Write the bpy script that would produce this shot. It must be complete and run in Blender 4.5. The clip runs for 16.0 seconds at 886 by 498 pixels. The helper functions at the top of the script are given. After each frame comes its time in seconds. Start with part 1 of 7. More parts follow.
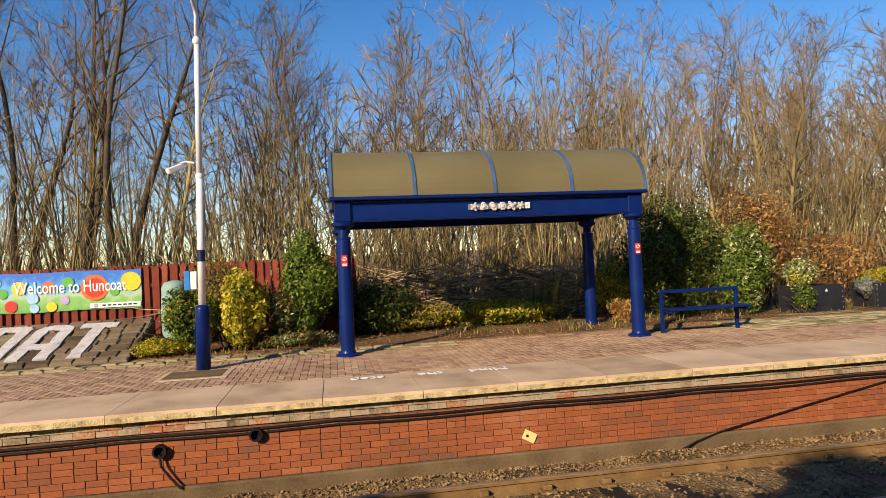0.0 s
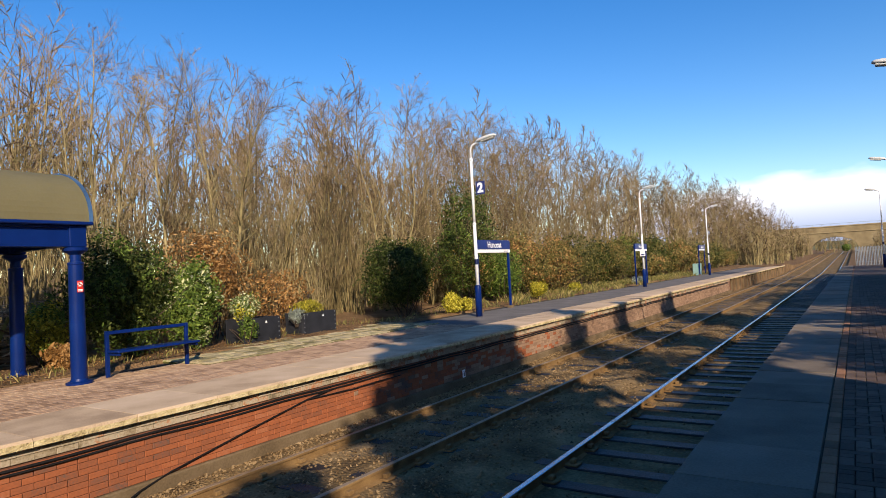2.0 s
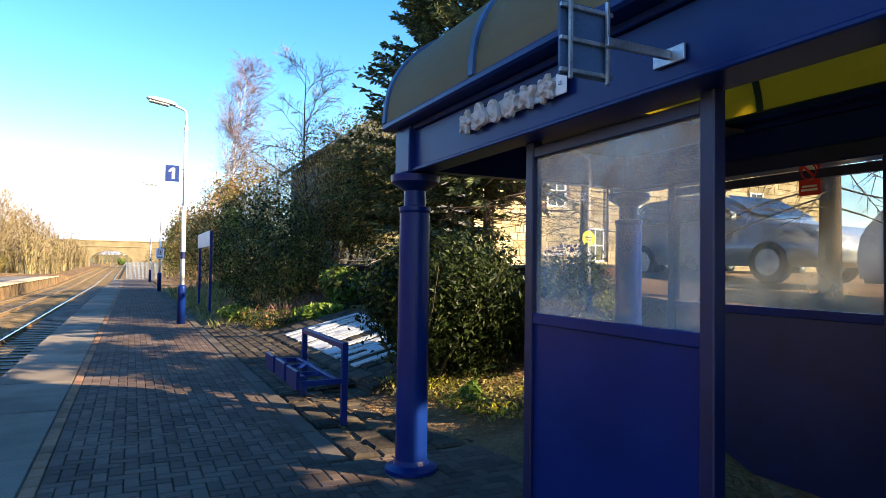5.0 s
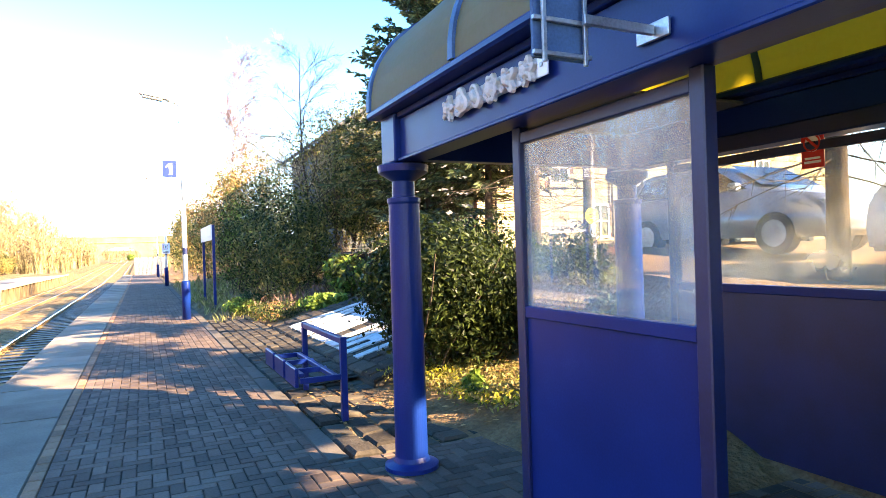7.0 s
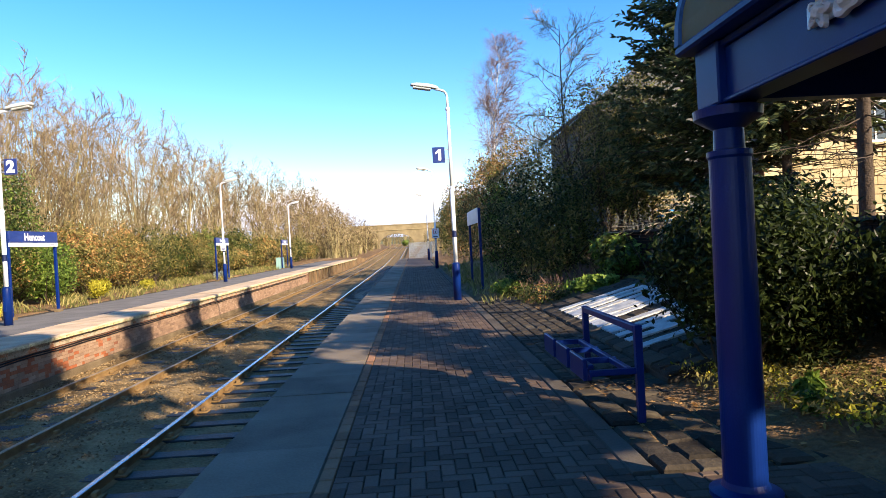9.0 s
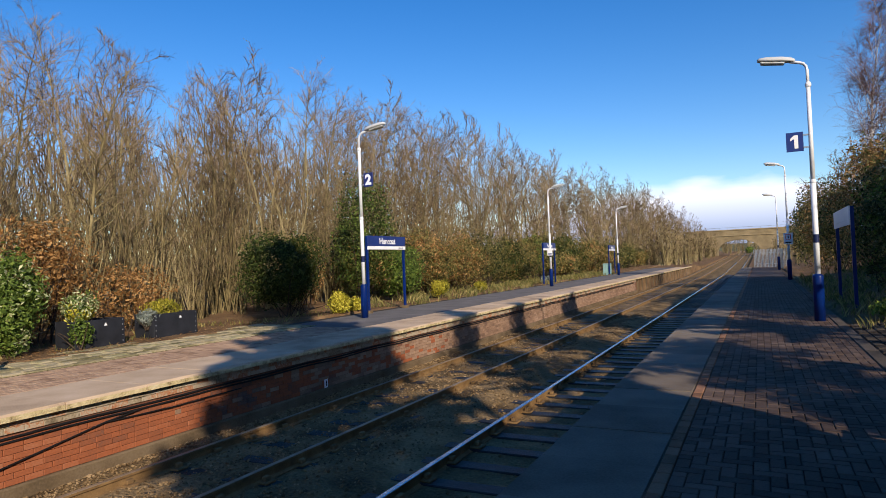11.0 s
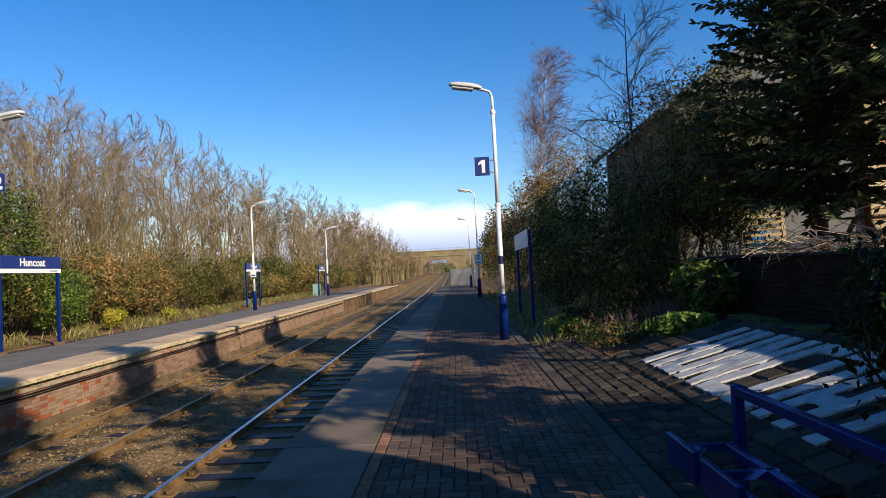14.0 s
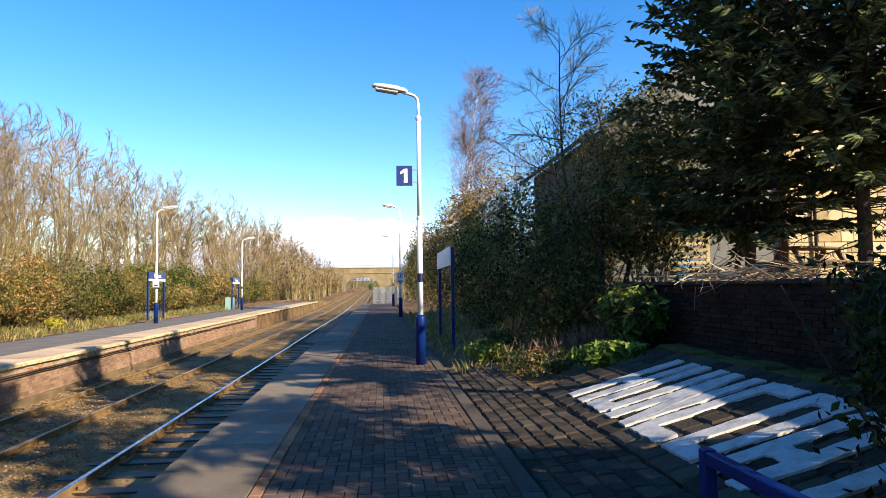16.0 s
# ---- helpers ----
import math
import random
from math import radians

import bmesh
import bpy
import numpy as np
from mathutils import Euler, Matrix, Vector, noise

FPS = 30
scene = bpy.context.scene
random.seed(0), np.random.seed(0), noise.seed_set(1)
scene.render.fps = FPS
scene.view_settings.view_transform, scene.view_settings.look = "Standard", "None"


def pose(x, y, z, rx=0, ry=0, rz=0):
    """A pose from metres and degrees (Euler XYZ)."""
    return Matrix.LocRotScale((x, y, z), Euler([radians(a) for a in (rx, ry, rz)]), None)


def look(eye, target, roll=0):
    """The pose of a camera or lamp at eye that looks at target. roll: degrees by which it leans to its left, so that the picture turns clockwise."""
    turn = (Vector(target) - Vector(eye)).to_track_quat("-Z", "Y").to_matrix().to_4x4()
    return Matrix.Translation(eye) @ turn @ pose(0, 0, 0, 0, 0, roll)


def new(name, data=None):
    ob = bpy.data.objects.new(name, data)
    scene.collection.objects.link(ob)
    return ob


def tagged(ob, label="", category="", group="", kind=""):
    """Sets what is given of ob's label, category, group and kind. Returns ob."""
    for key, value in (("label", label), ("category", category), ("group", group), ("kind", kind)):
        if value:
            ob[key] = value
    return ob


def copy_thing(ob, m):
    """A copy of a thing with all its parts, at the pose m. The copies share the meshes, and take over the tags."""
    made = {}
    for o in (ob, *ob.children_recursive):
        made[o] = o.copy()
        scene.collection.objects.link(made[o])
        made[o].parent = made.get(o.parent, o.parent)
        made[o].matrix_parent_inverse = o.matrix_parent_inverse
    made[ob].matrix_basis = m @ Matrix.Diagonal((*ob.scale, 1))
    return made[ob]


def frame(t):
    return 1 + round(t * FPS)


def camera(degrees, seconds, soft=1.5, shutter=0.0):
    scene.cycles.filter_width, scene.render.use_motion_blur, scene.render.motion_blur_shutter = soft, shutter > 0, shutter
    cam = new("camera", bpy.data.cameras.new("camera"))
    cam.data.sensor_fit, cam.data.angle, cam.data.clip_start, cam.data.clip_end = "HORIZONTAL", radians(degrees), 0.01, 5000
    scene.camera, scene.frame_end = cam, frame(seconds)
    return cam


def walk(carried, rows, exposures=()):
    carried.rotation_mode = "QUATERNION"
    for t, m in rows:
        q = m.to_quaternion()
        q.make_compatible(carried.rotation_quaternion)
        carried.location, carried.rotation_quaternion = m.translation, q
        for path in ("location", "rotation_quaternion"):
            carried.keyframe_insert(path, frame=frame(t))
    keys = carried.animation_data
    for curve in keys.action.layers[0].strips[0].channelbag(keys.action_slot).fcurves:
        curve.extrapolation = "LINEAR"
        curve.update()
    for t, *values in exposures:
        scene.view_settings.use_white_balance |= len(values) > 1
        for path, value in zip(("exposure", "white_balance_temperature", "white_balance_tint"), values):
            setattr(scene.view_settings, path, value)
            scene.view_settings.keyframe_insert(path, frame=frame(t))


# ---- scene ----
cam = camera(70.2, 16.0, 0.5)
PATH = [
    (0, (1.116, -0.002, 1.468), (-0.852, 0.347, 1.516), -2.6),
    (0.5, (1.061, 0.073, 1.507), (-0.829, 0.728, 1.53), -3.3),
    (1, (1.052, 0.197, 1.536), (-0.58, 1.352, 1.594), -2.8),
    (1.5, (1.136, 0.182, 1.514), (-0.197, 1.671, 1.601), -3.0),
    (2, (1.135, 0.091, 1.545), (0.041, 1.763, 1.613), -3.0),
    (2.5, (1.225, 0.033, 1.566), (0.373, 1.843, 1.607), -1.9),
    (3, (1.32, -0.051, 1.564), (0.751, 1.866, 1.612), -1.2),
    (3.5, (1.357, -0.07, 1.568), (1.237, 1.926, 1.594), -1.2),
    (4, (1.419, -0.045, 1.561), (1.717, 1.932, 1.593), -1.0),
    (4.5, (1.464, -0.079, 1.543), (2.06, 1.829, 1.603), -0.2),
    (5, (1.456, -0.134, 1.533), (2.341, 1.658, 1.594), 0.8),
    (7.5, (1.645, 0.025, 1.618), (2.451, 1.855, 1.589), -3.4),
    (8, (1.577, 0.193, 1.584), (2.085, 2.128, 1.585), -2.2),
    (8.5, (1.551, 0.475, 1.561), (1.838, 2.454, 1.585), -3.0),
    (9, (1.552, 0.736, 1.559), (1.644, 2.734, 1.538), -3.1),
    (9.5, (1.606, 0.95, 1.571), (1.401, 2.94, 1.583), -1.3),
    (10, (1.592, 1.261, 1.564), (1.048, 3.185, 1.596), -2.0),
    (12.5, (1.53, 2.561, 1.52), (0.528, 4.291, 1.564), -2.0),
    (13, (1.594, 2.827, 1.526), (0.835, 4.676, 1.589), -0.8),
    (13.5, (1.621, 3.133, 1.55), (1.245, 5.096, 1.623), -1.5),
    (14, (1.649, 3.436, 1.593), (1.61, 5.435, 1.662), -2.9),
    (14.5, (1.708, 3.742, 1.578), (1.795, 5.739, 1.645), -1.0),
    (15, (1.736, 4.027, 1.545), (1.963, 6.013, 1.596), -1.2),
    (15.5, (1.769, 4.276, 1.532), (2.013, 6.26, 1.597), -2.3),
    (16, (1.843, 4.555, 1.561), (2.04, 6.542, 1.683), -0.8),
]
EXPOSURES = [(0.0, 0.4, 7250, 17), (0.5, 0.46, 7150, 16), (1.5, 0.68, 6900, 13), (2.5, 0.2, 6200, 16), (3.5, 0.33, 6250, 12), (4.5, 1.12, 6900, 11), (5.0, 1.92, 7100, 11), (7.3, 3.35, 7900, 16), (8.0, 2.83, 7700, 14), (8.5, 2.0, 7000, 12), (9.0, 1.38, 6600, 12), (9.5, 0.84, 6350, 11), (10.0, 0.43, 6150, 13), (12.5, 0.17, 6100, 15), (13.0, 0.17, 6100, 14), (14.0, 0.36, 6250, 12), (15.0, 0.83, 6650, 10), (15.5, 1.06, 6650, 10), (16.0, 1.16, 6600, 10)]
walk(cam, [(t, look(eye, target, roll)) for t, eye, target, roll in PATH], EXPOSURES)

# ---- light ----
SUN_ELEV, SUN_AZ = radians(26.0), radians(134.5)
world = bpy.data.worlds.new("sky")
scene.world = world
world.use_nodes = True
wn, wl = world.node_tree.nodes, world.node_tree.links
wn.clear()
w_out = wn.new("ShaderNodeOutputWorld")
w_bg = wn.new("ShaderNodeBackground")
w_bg.inputs["Strength"].default_value = 0.075
sky = wn.new("ShaderNodeTexSky")
sky.sky_type = "NISHITA"
sky.sun_disc = False
sky.sun_elevation, sky.sun_rotation = SUN_ELEV, SUN_AZ
sky.air_density, sky.dust_density, sky.ozone_density = 1.0, 0.3, 2.0
# a bank of white cloud low over the line's far end
w_tc = wn.new("ShaderNodeTexCoord")
w_sep = wn.new("ShaderNodeSeparateXYZ")
wl.new(w_tc.outputs["Generated"], w_sep.inputs[0])
w_map = wn.new("ShaderNodeMapping")
w_map.inputs["Scale"].default_value = (3.0, 3.0, 9.0)
wl.new(w_tc.outputs["Generated"], w_map.inputs[0])
w_noise = wn.new("ShaderNodeTexNoise")
w_noise.inputs["Scale"].default_value = 1.6
w_noise.inputs["Detail"].default_value = 5
wl.new(w_map.outputs[0], w_noise.inputs["Vector"])


def wmath(op, a, b):
    n = wn.new("ShaderNodeMath")
    n.operation = op
    for i, v in enumerate((a, b)):
        if isinstance(v, (int, float)):
            n.inputs[i].default_value = v
        else:
            wl.new(v, n.inputs[i])
    return n.outputs[0]


# cloud top height: highest ahead and to the left of the line
w_across = wmath("ABSOLUTE", wmath("ADD", w_sep.outputs["X"], 0.02), 0.0)
w_top = wmath("ADD", wmath("MULTIPLY", w_noise.outputs["Fac"], 0.10), wmath("SUBTRACT", 0.068, wmath("MULTIPLY", w_across, 0.16)))
w_edge = wmath("MULTIPLY", wmath("SUBTRACT", w_top, w_sep.outputs["Z"]), 45.0)
w_clamp = wn.new("ShaderNodeClamp")
wl.new(w_edge, w_clamp.inputs[0])
w_front = wn.new("ShaderNodeMath")
w_front.operation = "GREATER_THAN"
w_front.inputs[1].default_value = 0.0
wl.new(w_sep.outputs["Y"], w_front.inputs[0])
w_mask = wmath("MULTIPLY", w_clamp.outputs[0], w_front.outputs[0])
w_ramp = wn.new("ShaderNodeValToRGB")
w_ramp.color_ramp.elements[0].position, w_ramp.color_ramp.elements[0].color = 0.03, (5.2, 6.3, 8.6, 1)
w_ramp.color_ramp.elements[1].position, w_ramp.color_ramp.elements[1].color = 0.085, (12.5, 12.9, 13.8, 1)
wl.new(w_sep.outputs["Z"], w_ramp.inputs[0])
w_hsv = wn.new("ShaderNodeHueSaturation")
w_hsv.inputs["Hue"].default_value = 0.508
w_hsv.inputs["Saturation"].default_value, w_hsv.inputs["Value"].default_value = 1.42, 1.66
wl.new(sky.outputs[0], w_hsv.inputs["Color"])
w_mix = wn.new("ShaderNodeMixRGB")
wl.new(w_mask, w_mix.inputs[0])
wl.new(w_hsv.outputs[0], w_mix.inputs[1])
wl.new(w_ramp.outputs[0], w_mix.inputs[2])
wl.new(w_mix.outputs[0], w_bg.inputs["Color"])
wl.new(w_bg.outputs[0], w_out.inputs[0])

sun = new("sun", bpy.data.lights.new("sun", "SUN"))
sun.data.energy, sun.data.angle, sun.data.color = 5.0, radians(0.53), (1.0, 0.84, 0.62)
sun.matrix_world = look((30, -30, 21), Vector((30, -30, 21)) + Vector((-math.sin(SUN_AZ) * math.cos(SUN_ELEV), -math.cos(SUN_AZ) * math.cos(SUN_ELEV), -math.sin(SUN_ELEV))))


# ---- materials ----
def material(name, stops, rough=0.8, metal=0.0, scale=4.0, fine=60.0, bump=0.3, depth=0.01, island=0.0, obj=0.0, spec=0.15, coat=0.0):
    """Colours mixed by coarse and fine noise in metres; island and obj: how far single pieces differ in value."""
    m = bpy.data.materials.new(name)
    m.use_nodes = True
    n, l = m.node_tree.nodes, m.node_tree.links
    b = n["Principled BSDF"]
    b.inputs["Roughness"].default_value, b.inputs["Metallic"].default_value = rough, metal
    b.inputs["Specular IOR Level"].default_value = spec
    b.inputs["Coat Weight"].default_value = coat
    g = n.new("ShaderNodeNewGeometry")
    a, f = n.new("ShaderNodeTexNoise"), n.new("ShaderNodeTexNoise")
    for tex, s, d in ((a, scale, 4), (f, fine, 3)):
        tex.inputs["Scale"].default_value, tex.inputs["Detail"].default_value = s, d
        l.new(g.outputs["Position"], tex.inputs["Vector"])
    mix = n.new("ShaderNodeMath")
    mix.operation = "MULTIPLY_ADD"
    mix.inputs[1].default_value = 0.45
    l.new(f.outputs["Fac"], mix.inputs[0])
    sc = n.new("ShaderNodeMath")
    sc.operation = "MULTIPLY_ADD"
    sc.inputs[1].default_value, sc.inputs[2].default_value = 0.9, -0.18
    l.new(a.outputs["Fac"], sc.inputs[0])
    l.new(sc.outputs[0], mix.inputs[2])
    fac = mix.outputs[0]
    for amount, node, out in ((island, g, "Random Per Island"), (obj, None, "Random")):
        if amount:
            src = node or n.new("ShaderNodeObjectInfo")
            k = n.new("ShaderNodeMath")
            k.operation = "MULTIPLY_ADD"
            k.inputs[1].default_value = amount
            l.new(src.outputs[out], k.inputs[0])
            k2 = n.new("ShaderNodeMath")
            k2.operation = "SUBTRACT"
            l.new(fac, k2.inputs[0])
            k2.inputs[1].default_value = amount / 2
            l.new(k2.outputs[0], k.inputs[2])
            fac = k.outputs[0]
    r = n.new("ShaderNodeValToRGB")
    while len(r.color_ramp.elements) < len(stops):
        r.color_ramp.elements.new(0.5)
    for e, (p, c) in zip(r.color_ramp.elements, stops):
        e.position, e.color = p, (*c, 1)
    l.new(fac, r.inputs[0])
    l.new(r.outputs[0], b.inputs["Base Color"])
    if bump:
        bp = n.new("ShaderNodeBump")
        bp.inputs["Strength"].default_value, bp.inputs["Distance"].default_value = bump, depth
        l.new(f.outputs["Fac"], bp.inputs["Height"])
        l.new(bp.outputs[0], b.inputs["Normal"])
    return m


def tones(c, lo=0.6, hi=1.35):
    return [(0.25, tuple(v * lo for v in c)), (0.5, c), (0.8, tuple(min(1, v * hi) for v in c))]


def leafy(name, c, c2, island=0.9, through_light=0.35, rough=0.5):
    m = material(name, [(0.15, tuple(v * 0.55 for v in c)), (0.5, c), (0.85, c2)], rough, 0, 1.2, 30, 0, island=island, spec=0.15)
    n, l = m.node_tree.nodes, m.node_tree.links
    b, out = n["Principled BSDF"], n["Material Output"]
    tr = n.new("ShaderNodeBsdfTranslucent")
    l.new(b.inputs["Base Color"].links[0].from_socket, tr.inputs["Color"])
    mx = n.new("ShaderNodeMixShader")
    mx.inputs[0].default_value = through_light
    l.new(b.outputs[0], mx.inputs[1])
    l.new(tr.outputs[0], mx.inputs[2])
    l.new(mx.outputs[0], out.inputs["Surface"])
    return m


M_BLUE = material("blue_paint", [(0.2, (0.0018, 0.0125, 0.09)), (0.6, (0.0026, 0.0185, 0.125)), (0.9, (0.008, 0.037, 0.175))], 0.32, 0, 2.5, 90, 0.06, 0.002, spec=0.2)
M_BLUE_DK = material("dark_and_shaded_blue", tones((0.003, 0.010, 0.06)), 0.4, 0, 3, 80, 0.06, 0.003, spec=0.5)
M_TRIM = material("blue_grey_trim", tones((0.05, 0.11, 0.22)), 0.45, 0, 4, 90, 0.08, 0.003)
M_WHITE = material("white_paint", tones((0.74, 0.75, 0.76), 0.82, 1.1), 0.4, 0, 3, 60, 0.05, 0.003, spec=0.5)
M_SIGNWHITE = material("sign_white", tones((0.8, 0.8, 0.8), 0.95, 1.05), 0.4, 0, 3, 60, 0)
M_SIGNBLUE = material("sign_blue", tones((0.012, 0.028, 0.16), 0.9, 1.1), 0.35, 0, 3, 60, 0, spec=0.5)
M_RED = material("sign_red", tones((0.55, 0.035, 0.03), 0.9, 1.1), 0.4, 0, 3, 60, 0)
M_BLACK = material("black_rubber", tones((0.012, 0.012, 0.013)), 0.6, 0, 3, 60, 0.1, 0.003)
M_PLANTER = material("black_planter", tones((0.022, 0.024, 0.03)), 0.55, 0, 3, 70, 0.2, 0.004)
M_STEEL = material("galvanised_steel", tones((0.42, 0.44, 0.46)), 0.4, 0.85, 8, 80, 0.1, 0.003)
M_RAILTOP = material("polished_rail", tones((0.62, 0.62, 0.64)), 0.22, 1.0, 3, 80, 0.03, 0.002)
M_RUST = material("rail_rust", [(0.2, (0.11, 0.064, 0.029)), (0.55, (0.21, 0.13, 0.055)), (0.9, (0.31, 0.205, 0.087))], 0.9, 0, 5, 80, 0.5, 0.006)
M_DULLRAIL = material("dull_rail_head", tones((0.30, 0.225, 0.14)), 0.42, 0.35, 4, 80, 0.1, 0.003)
# timber taken near black: shade over the track is put into its colour
M_SLEEPER = material("shaded_timber_sleeper", [(0.2, (0.008925, 0.008925, 0.01012)), (0.55, (0.01785, 0.01725, 0.01666)), (0.9, (0.04165, 0.03689, 0.03272))], 0.5, 0, 6, 60, 0.6, 0.01, obj=0.3, spec=0.3)
M_BALLAST = material("ballast_bed", [(0.25, (0.05, 0.032, 0.015)), (0.5, (0.18, 0.122, 0.056)), (0.8, (0.37, 0.255, 0.125))], 0.95, 0, 1.2, 24, 1.0, 0.05)
M_STONES = material("ballast_stones", [(0.1, (0.08452, 0.05347, 0.02576)), (0.5, (0.1932, 0.1283, 0.06037)), (0.95, (0.30, 0.212, 0.112))], 0.9, 0, 2, 40, 0.4, 0.01, island=0.8)
M_COPING = material("coping_stone", [(0.15, (0.27, 0.19, 0.12)), (0.45, (0.49, 0.365, 0.24)), (0.75, (0.61, 0.47, 0.325)), (0.95, (0.70, 0.585, 0.44))], 0.85, 0, 1.6, 55, 0.35, 0.006, obj=0.22)
M_COPEDGE = material("lichen_coping_edge", [(0.2, (0.13, 0.095, 0.05)), (0.42, (0.46, 0.37, 0.19)), (0.62, (0.62, 0.52, 0.29)), (0.85, (0.72, 0.64, 0.42))], 0.95, 0, 9, 50, 0.9, 0.015)
# near edge slabs: concrete lowered in value to carry the platform shade
M_COPING1 = material("shaded_concrete_slab", [(0.2, (0.105, 0.083, 0.06)), (0.5, (0.178, 0.144, 0.106)), (0.85, (0.245, 0.204, 0.155))], 0.85, 0, 1.4, 50, 0.35, 0.006, obj=0.4)
M_PAVER = material("clay_pavers", [(0.1, (0.1875, 0.1187, 0.075)), (0.45, (0.35, 0.2313, 0.15)), (0.9, (0.5, 0.35, 0.225))], 0.88, 0, 0.9, 50, 0.4, 0.006, island=0.45)
M_PAVER_OBJ = material("clay_paver_pieces", [(0.1, (0.1875, 0.1187, 0.075)), (0.45, (0.35, 0.2313, 0.15)), (0.9, (0.5, 0.35, 0.225))], 0.88, 0, 0.9, 50, 0.4, 0.006, obj=0.45)
# near paving: the platform's shade is mixed into the block colour
M_PAVER1 = material("worn_shaded_pavers", [(0.1, (0.042, 0.029, 0.022)), (0.45, (0.085, 0.058, 0.043)), (0.9, (0.145, 0.102, 0.076))], 0.8, 0, 0.9, 50, 0.4, 0.006, island=0.5)
M_PAVER1_OBJ = material("worn_shaded_paver_pieces", [(0.1, (0.042, 0.029, 0.022)), (0.45, (0.085, 0.058, 0.043)), (0.9, (0.145, 0.102, 0.076))], 0.8, 0, 0.9, 50, 0.4, 0.006, obj=0.5)
M_JOINT = material("paver_joint_sand", tones((0.06, 0.05, 0.04)), 0.95, 0, 6, 80, 0.4, 0.01)
M_JOINT1 = material("dark_joint_soil", tones((0.03, 0.025, 0.019)), 0.95, 0, 6, 80, 0.4, 0.01)
M_EDGEBRICK = material("edge_brick", tones((0.23, 0.122, 0.07)), 0.88, 0, 2, 50, 0.4, 0.006, island=0.5)
M_ASPHALT = material("worn_asphalt", [(0.2, (0.10, 0.095, 0.09)), (0.6, (0.17, 0.16, 0.15)), (0.9, (0.24, 0.22, 0.20))], 0.9, 0, 1.2, 70, 0.6, 0.006)
BRICK_STOPS = [(0.05, (0.07, 0.05, 0.045)), (0.22, (0.12, 0.08, 0.065)), (0.36, (0.22, 0.08, 0.04)), (0.6, (0.31, 0.098, 0.04)), (0.95, (0.37, 0.165, 0.09))]
M_BRICK = material("red_engineering_brick", BRICK_STOPS, 0.8, 0, 0.8, 40, 0.5, 0.006, island=0.28)
M_BRICK_DUSTY = material("dusty_brick", [(0.1, (0.13, 0.085, 0.06)), (0.5, (0.27, 0.17, 0.11)), (0.9, (0.36, 0.25, 0.17))], 0.9, 0, 0.8, 40, 0.5, 0.006, island=0.4)
# retaining wall brick, its missing shade painted in as near black
M_BRICK_DARK = material("shaded_brick", tones((0.034, 0.018, 0.012)), 0.9, 0, 0.8, 40, 0.5, 0.006, island=0.6)
M_BRICK_OBJ = material("red_engineering_brick_pieces", BRICK_STOPS, 0.8, 0, 0.8, 40, 0.5, 0.006, obj=0.28)
M_CORBEL = material("lime_stained_brick", [(0.2, (0.11, 0.085, 0.055)), (0.36, (0.27, 0.215, 0.14)), (0.52, (0.40, 0.34, 0.25)), (0.62, (0.38, 0.19, 0.10)), (0.72, (0.32, 0.12, 0.055)), (0.86, (0.62, 0.57, 0.49))], 0.9, 0, 2.4, 34, 0.5, 0.006, island=0.25)
M_MORTAR = material("mortar", tones((0.15, 0.07, 0.042)), 0.95, 0, 5, 60, 0.4, 0.006)
M_FOOT = material("concrete_footing", [(0.2, (0.07, 0.05, 0.027)), (0.5, (0.14, 0.10, 0.057)), (0.85, (0.21, 0.158, 0.097))], 0.95, 0, 2, 40, 0.5, 0.01)
M_SETT = material("mossy_setts", [(0.15, (0.11, 0.10, 0.045)), (0.4, (0.27, 0.23, 0.125)), (0.65, (0.38, 0.32, 0.20)), (0.9, (0.26, 0.26, 0.09))], 0.9, 0, 1.6, 30, 0.7, 0.015, obj=0.5)
# near-side stones, darkened in colour for the shade they lie in
M_SETT1 = material("shaded_slope_stones", [(0.15, (0.026, 0.021, 0.016)), (0.5, (0.055, 0.044, 0.033)), (0.9, (0.092, 0.075, 0.053))], 0.9, 0, 1.6, 30, 0.7, 0.015, obj=0.6)
M_SLOPE = material("dark_brown_slope_stone", [(0.15, (0.055, 0.042, 0.026)), (0.5, (0.15, 0.115, 0.072)), (0.9, (0.24, 0.19, 0.12))], 0.9, 0, 1.6, 30, 0.7, 0.015, obj=0.5)
M_KERB = material("kerb_concrete", tones((0.09, 0.075, 0.06)), 0.9, 0, 1.5, 50, 0.4, 0.008, obj=0.3)
M_SOIL = material("leaf_litter_soil", [(0.15, (0.063, 0.0378, 0.02016)), (0.45, (0.154, 0.0945, 0.04704)), (0.7, (0.266, 0.1638, 0.0784)), (0.95, (0.21, 0.2016, 0.0616))], 1.0, 0, 0.9, 22, 1.0, 0.05)
M_GRASS = leafy("rough_grass", (0.20, 0.20, 0.06), (0.42, 0.34, 0.13))
M_BARK = material("olive_bark", [(0.2, (0.07, 0.052, 0.026)), (0.5, (0.23, 0.185, 0.085)), (0.9, (0.45, 0.37, 0.19))], 0.95, 0, 3, 40, 0.5, 0.01, obj=0.4)
M_TRUNK = material("dark_grey_bark", [(0.2, (0.05, 0.04, 0.03)), (0.55, (0.12, 0.095, 0.065)), (0.9, (0.22, 0.18, 0.12))], 0.95, 0, 3, 40, 0.6, 0.015, obj=0.3)
M_TWIG = material("brown_twigs", [(0.12, (0.028, 0.018, 0.012)), (0.5, (0.185, 0.13, 0.072)), (0.9, (0.44, 0.335, 0.2))], 0.95, 0, 0.6, 20, 0, obj=0.35, island=0.7)
